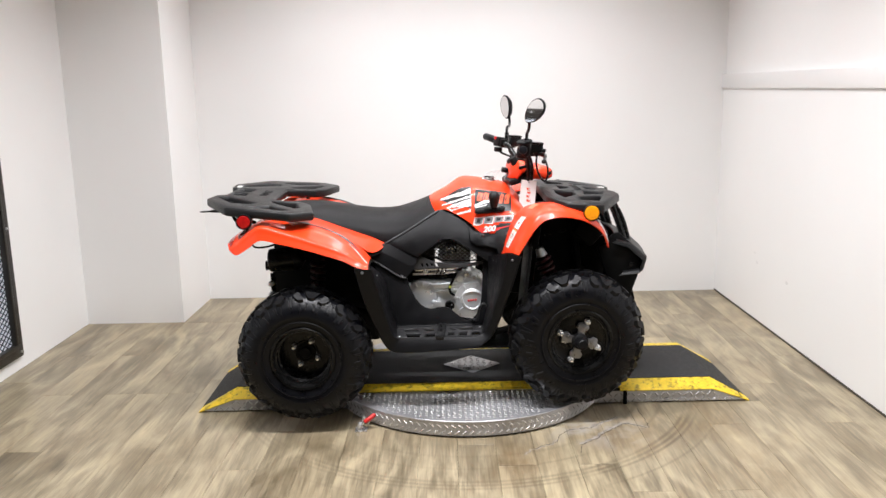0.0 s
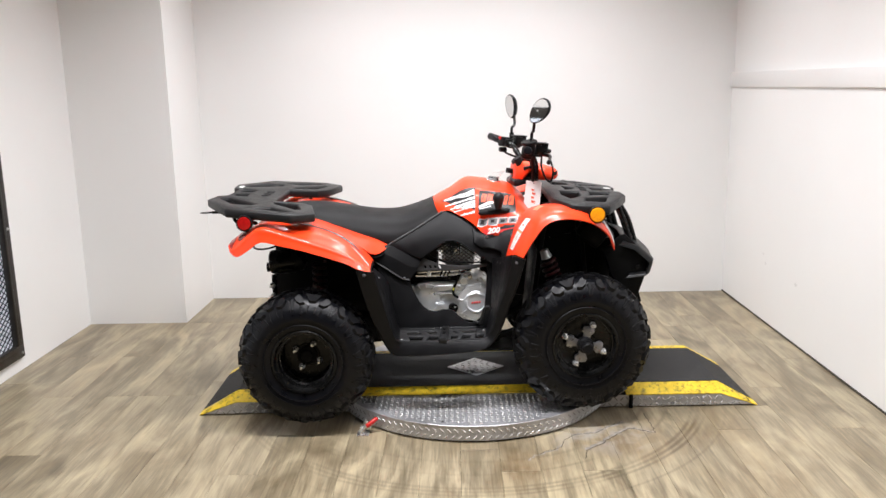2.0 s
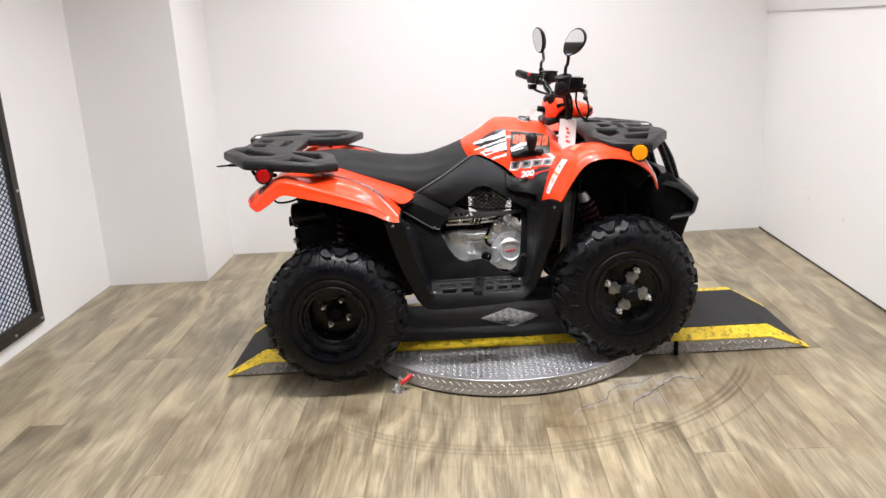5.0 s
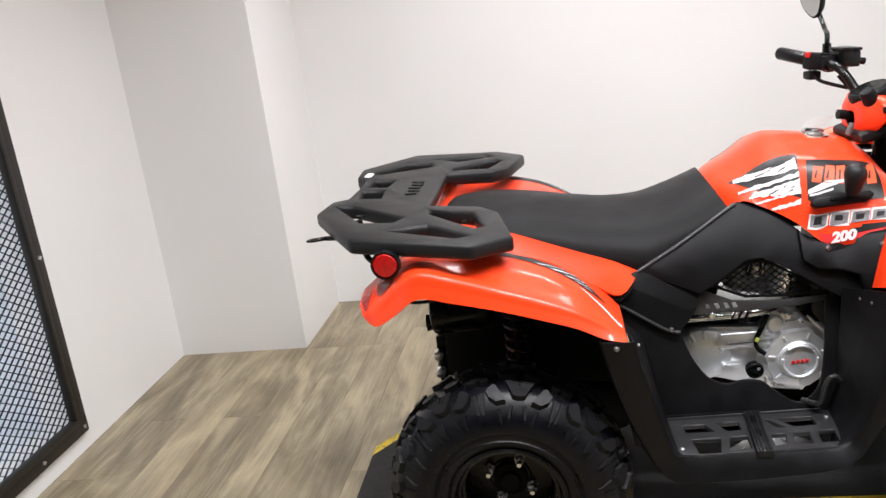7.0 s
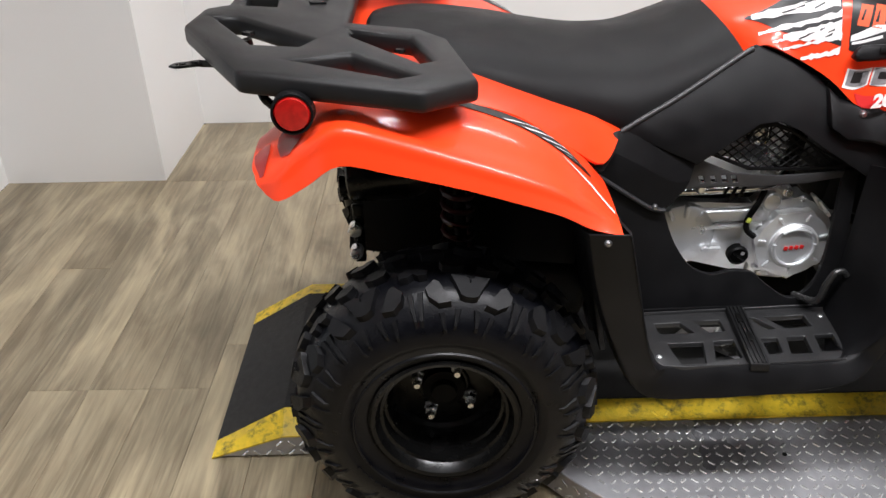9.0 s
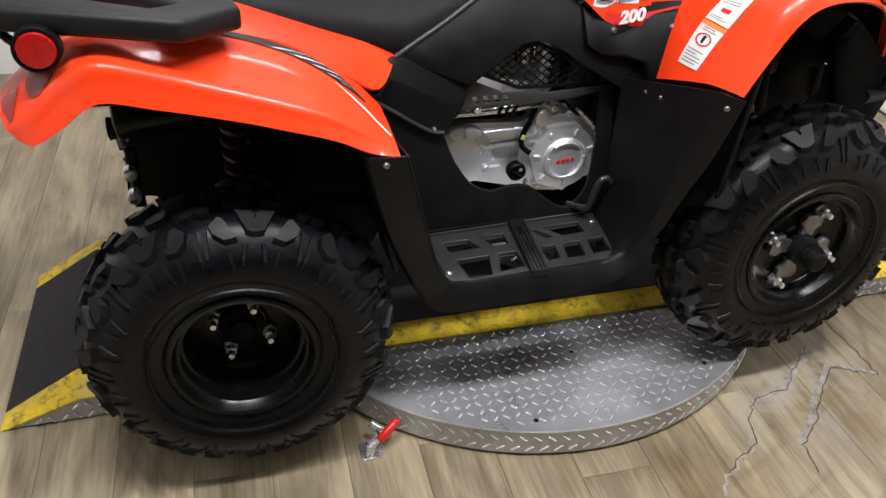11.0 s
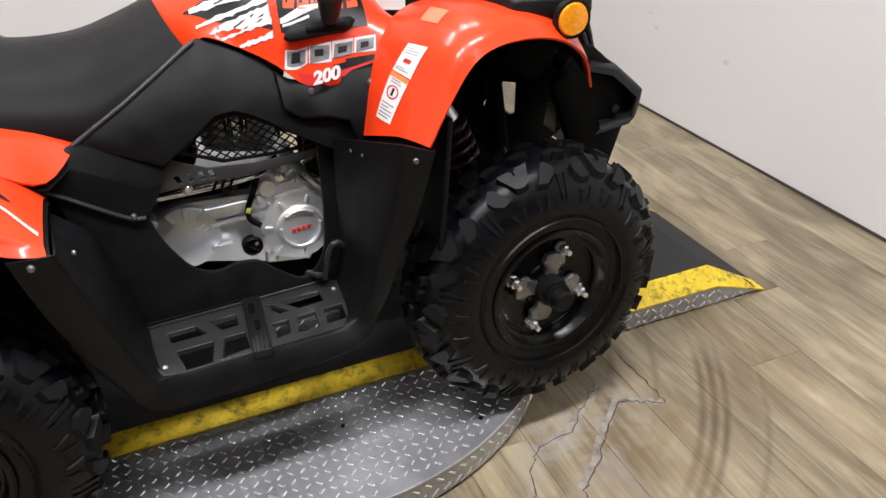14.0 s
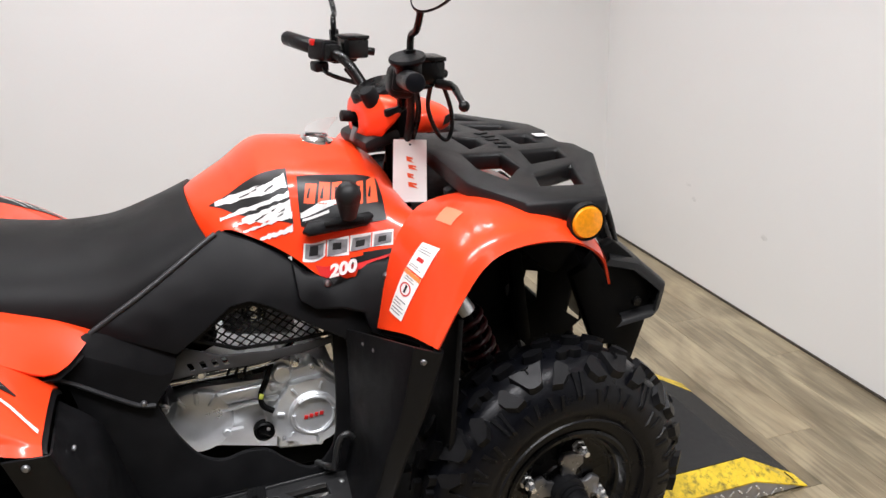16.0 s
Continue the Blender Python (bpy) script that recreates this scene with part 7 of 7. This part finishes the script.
B("choke_lever", tube([along(1.0, 1) + Vector((-0.01, 0, -0.03)), along(1.05, 1) + Vector((0.0, -0.02, -0.05)), along(1.3, 1) + Vector((0.03, -0.05, -0.062))], 0.005), BLACKM)
B("horn_block", box(0.034, 0.040, 0.022, Matrix.Translation(along(0.95, 1) + Vector((-0.005, 0, -0.038))), 0.005), BLACKP)
B("throttle_housing", box(0.050, 0.060, 0.058, Matrix.Translation(along(1.06, -1) + Vector((-0.004, 0.0, -0.006))) @ pose(0, 0, 0, 0, 8, -14), 0.016, 3), BLACKP, "black thumb throttle housing")
bm = lathe([(0, 0.002), (0.032, 0.002), (0.034, -0.003), (0.032, -0.008), (0.026, -0.012), (0.021, -0.045), (0.016, -0.060), (0, -0.062)], Matrix.Translation(Vector((-0.064, -0.250, 0.136))) @ pose(0, 0, 0, 8, -8, 0), 24)
B("throttle_cap", bm, BLACKP, "black flared throttle cover")
B("throttle_cable", tube([(-0.045, -0.215, 0.075), (-0.024, -0.170, 0.020), (-0.012, -0.125, -0.040), (0.0, -0.075, -0.080)], 0.008), BLACKP)
B("throttle_cable", tube([(-0.035, -0.215, 0.075), (-0.005, -0.165, 0.020), (0.004, -0.115, -0.045), (0.006, -0.070, -0.090)], 0.006), BLACKM)
B("brake_cable", tube([(0.005, -0.200, 0.070), (0.012, -0.172, 0.020), (0.030, -0.172, -0.030), (0.052, -0.170, -0.048), (0.064, -0.170, -0.025), (0.062, -0.172, 0.012), (0.045, -0.18, 0.055), (0.03, -0.19, 0.075)], 0.0045), BLACKM)
B("loom", tube([(-0.03, 0.15, 0.06), (0.0, 0.10, 0.0), (0.02, 0.05, -0.08), (0.0, 0.03, -0.16)], 0.008), BLACKM)
B("bar_clamp", box(0.050, 0.090, 0.040, pose(0.0, 0, 0.012), 0.008), BLACKM, "black bar clamp")

# orange instrument pod in two halves, with the dial and key
def pod(sections):
    rows = []
    for x, w, z0, z1 in sections:
        zc, hz = (z0 + z1) / 2, (z1 - z0) / 2
        rows.append([(x, w * math.copysign(abs(math.cos(a)) ** 0.7, math.cos(a)), zc + hz * math.copysign(abs(math.sin(a)) ** 0.8, math.sin(a))) for a in (2 * math.pi * k / 20 for k in range(21))])
    return Patch(rows, 4, 1)


p1 = pod([(-0.076, 0.020, -0.044, -0.006), (-0.071, 0.056, -0.062, 0.018), (-0.052, 0.082, -0.066, 0.034), (-0.040, 0.098, -0.050, 0.036), (-0.012, 0.096, -0.020, 0.030), (-0.006, 0.06, -0.012, 0.02)]).mesh()
B("instrument_pod", p1, ORANGE, "glossy orange instrument pod", angle=35)
p2 = pod([(0.026, 0.06, -0.044, 0.000), (0.030, 0.100, -0.056, 0.008), (0.060, 0.104, -0.060, 0.010), (0.095, 0.092, -0.060, 0.000), (0.120, 0.060, -0.052, -0.012), (0.130, 0.014, -0.040, -0.026)]).mesh()
B("lamp_pod", p2, ORANGE, "glossy orange lamp pod", angle=35)
B("pod_underside", box(0.085, 0.150, 0.030, pose(-0.045, 0, -0.058, 0, -14, 0), 0.012), RACKP, "dark grey lower cover")
B("pod_slot", box(0.040, 0.012, 0.016, pose(-0.028, -0.094, 0.006, 0, -8, 4), 0.004), BLACKP)
B("pod_mark", sheet([(-0.012, -0.014), (0.010, -0.004), (0.012, 0.014), (-0.006, 0.006)], [], 0.002, pose(0.092, -0.101, -0.024, 90, 0, -12)), DKPRINT, "dark pod decal")
B("pod_core", box(0.045, 0.15, 0.08, pose(0.010, 0, -0.022), 0.015), BLACKP)
B("dial", lathe([(0, 0.010), (0.044, 0.010), (0.050, 0.004), (0.050, -0.03), (0, -0.03)], pose(-0.030, 0.0, 0.036, 0, -20, 0), 32), BLACKP, "black round instrument")
B("dial_glass", lathe([(0, 0.0015), (0.040, 0.001), (0.041, 0)], pose(-0.030, 0.0, 0.036, 0, -20, 0) @ pose(0, 0, 0.010), 32), BLACKM, "dark instrument glass")
key = B("ignition", lathe([(0.018, -0.02), (0.018, 0.012), (0.014, 0.018), (0, 0.018)], pose(-0.060, -0.052, 0.032, 10, -30, 0), 20), BLACKP, "black ignition switch")
B("key_tag", box(0.006, 0.020, 0.030, pose(-0.092, -0.03, -0.045, 0, 20, 0), 0.002), HUBSTEEL, "steel key", key)
B("choke_knob", lathe([(0.012, -0.02), (0.012, 0.014), (0, 0.016)], pose(-0.084, 0.02, -0.018, 0, -80, 0), 16), BLACKP)
B("film_scrap", Patch([[(-0.10, 0.03, -0.02), (-0.12, 0.05, -0.05), (-0.11, 0.06, -0.08)], [(-0.14, 0.04, -0.02), (-0.155, 0.055, -0.05), (-0.14, 0.07, -0.085)], [(-0.165, 0.06, -0.035), (-0.175, 0.06, -0.06), (-0.16, 0.08, -0.09)]], 4, 4).mesh(), FILM, "scrap of clear wrapping film")

# --- hang tag ---
tag = thing("hang_tag", "white card hang tag with an orange printed mark", "tag", at=bike.matrix_world @ pose(0.397, -0.120, 0.997, 0, 0, 0))
m = pose(0, 0, 0, 90, 0, 0) @ pose(0, 0, 0, 0, 0, -6) @ pose(0, 0, 0, -12, -6, 0)
card = part("card", sheet([(-0.034, 0), (0.034, 0), (0.036, -0.126), (-0.035, -0.126)], [[(0.0 + 0.0025 * math.cos(a), -0.010 + 0.0025 * math.sin(a)) for a in (2 * math.pi * k / 8 for k in range(8))]], 0.0008, m), PAPER, tag, "white card", smooth=False)
for k, (x, z, w, h) in enumerate(((-0.004, -0.040, 0.008, 0.014), (0.002, -0.056, 0.010, 0.012), (-0.002, -0.073, 0.008, 0.013), (0.003, -0.092, 0.011, 0.014))):
    part("mark_block", sheet([(x - w, z + h * 0.5), (x + w * 0.7, z + h * 0.25), (x + w * 0.7, z - h * 0.05), (x - w * 0.2, z + h * 0.12), (x + w, z - h * 0.5), (x - w * 0.8, z - h * 0.2)], [], 0.0004, m @ pose(0.004, 0, 0.0008)), ORPRINT, tag, "orange printed mark", smooth=False)
part("string", tube([(0, 0, -0.008), (0.002, -0.004, 0.03), (-0.004, -0.02, 0.08), (-0.02, -0.035, 0.13)], 0.0012, 5, 6), PAPER, tag)
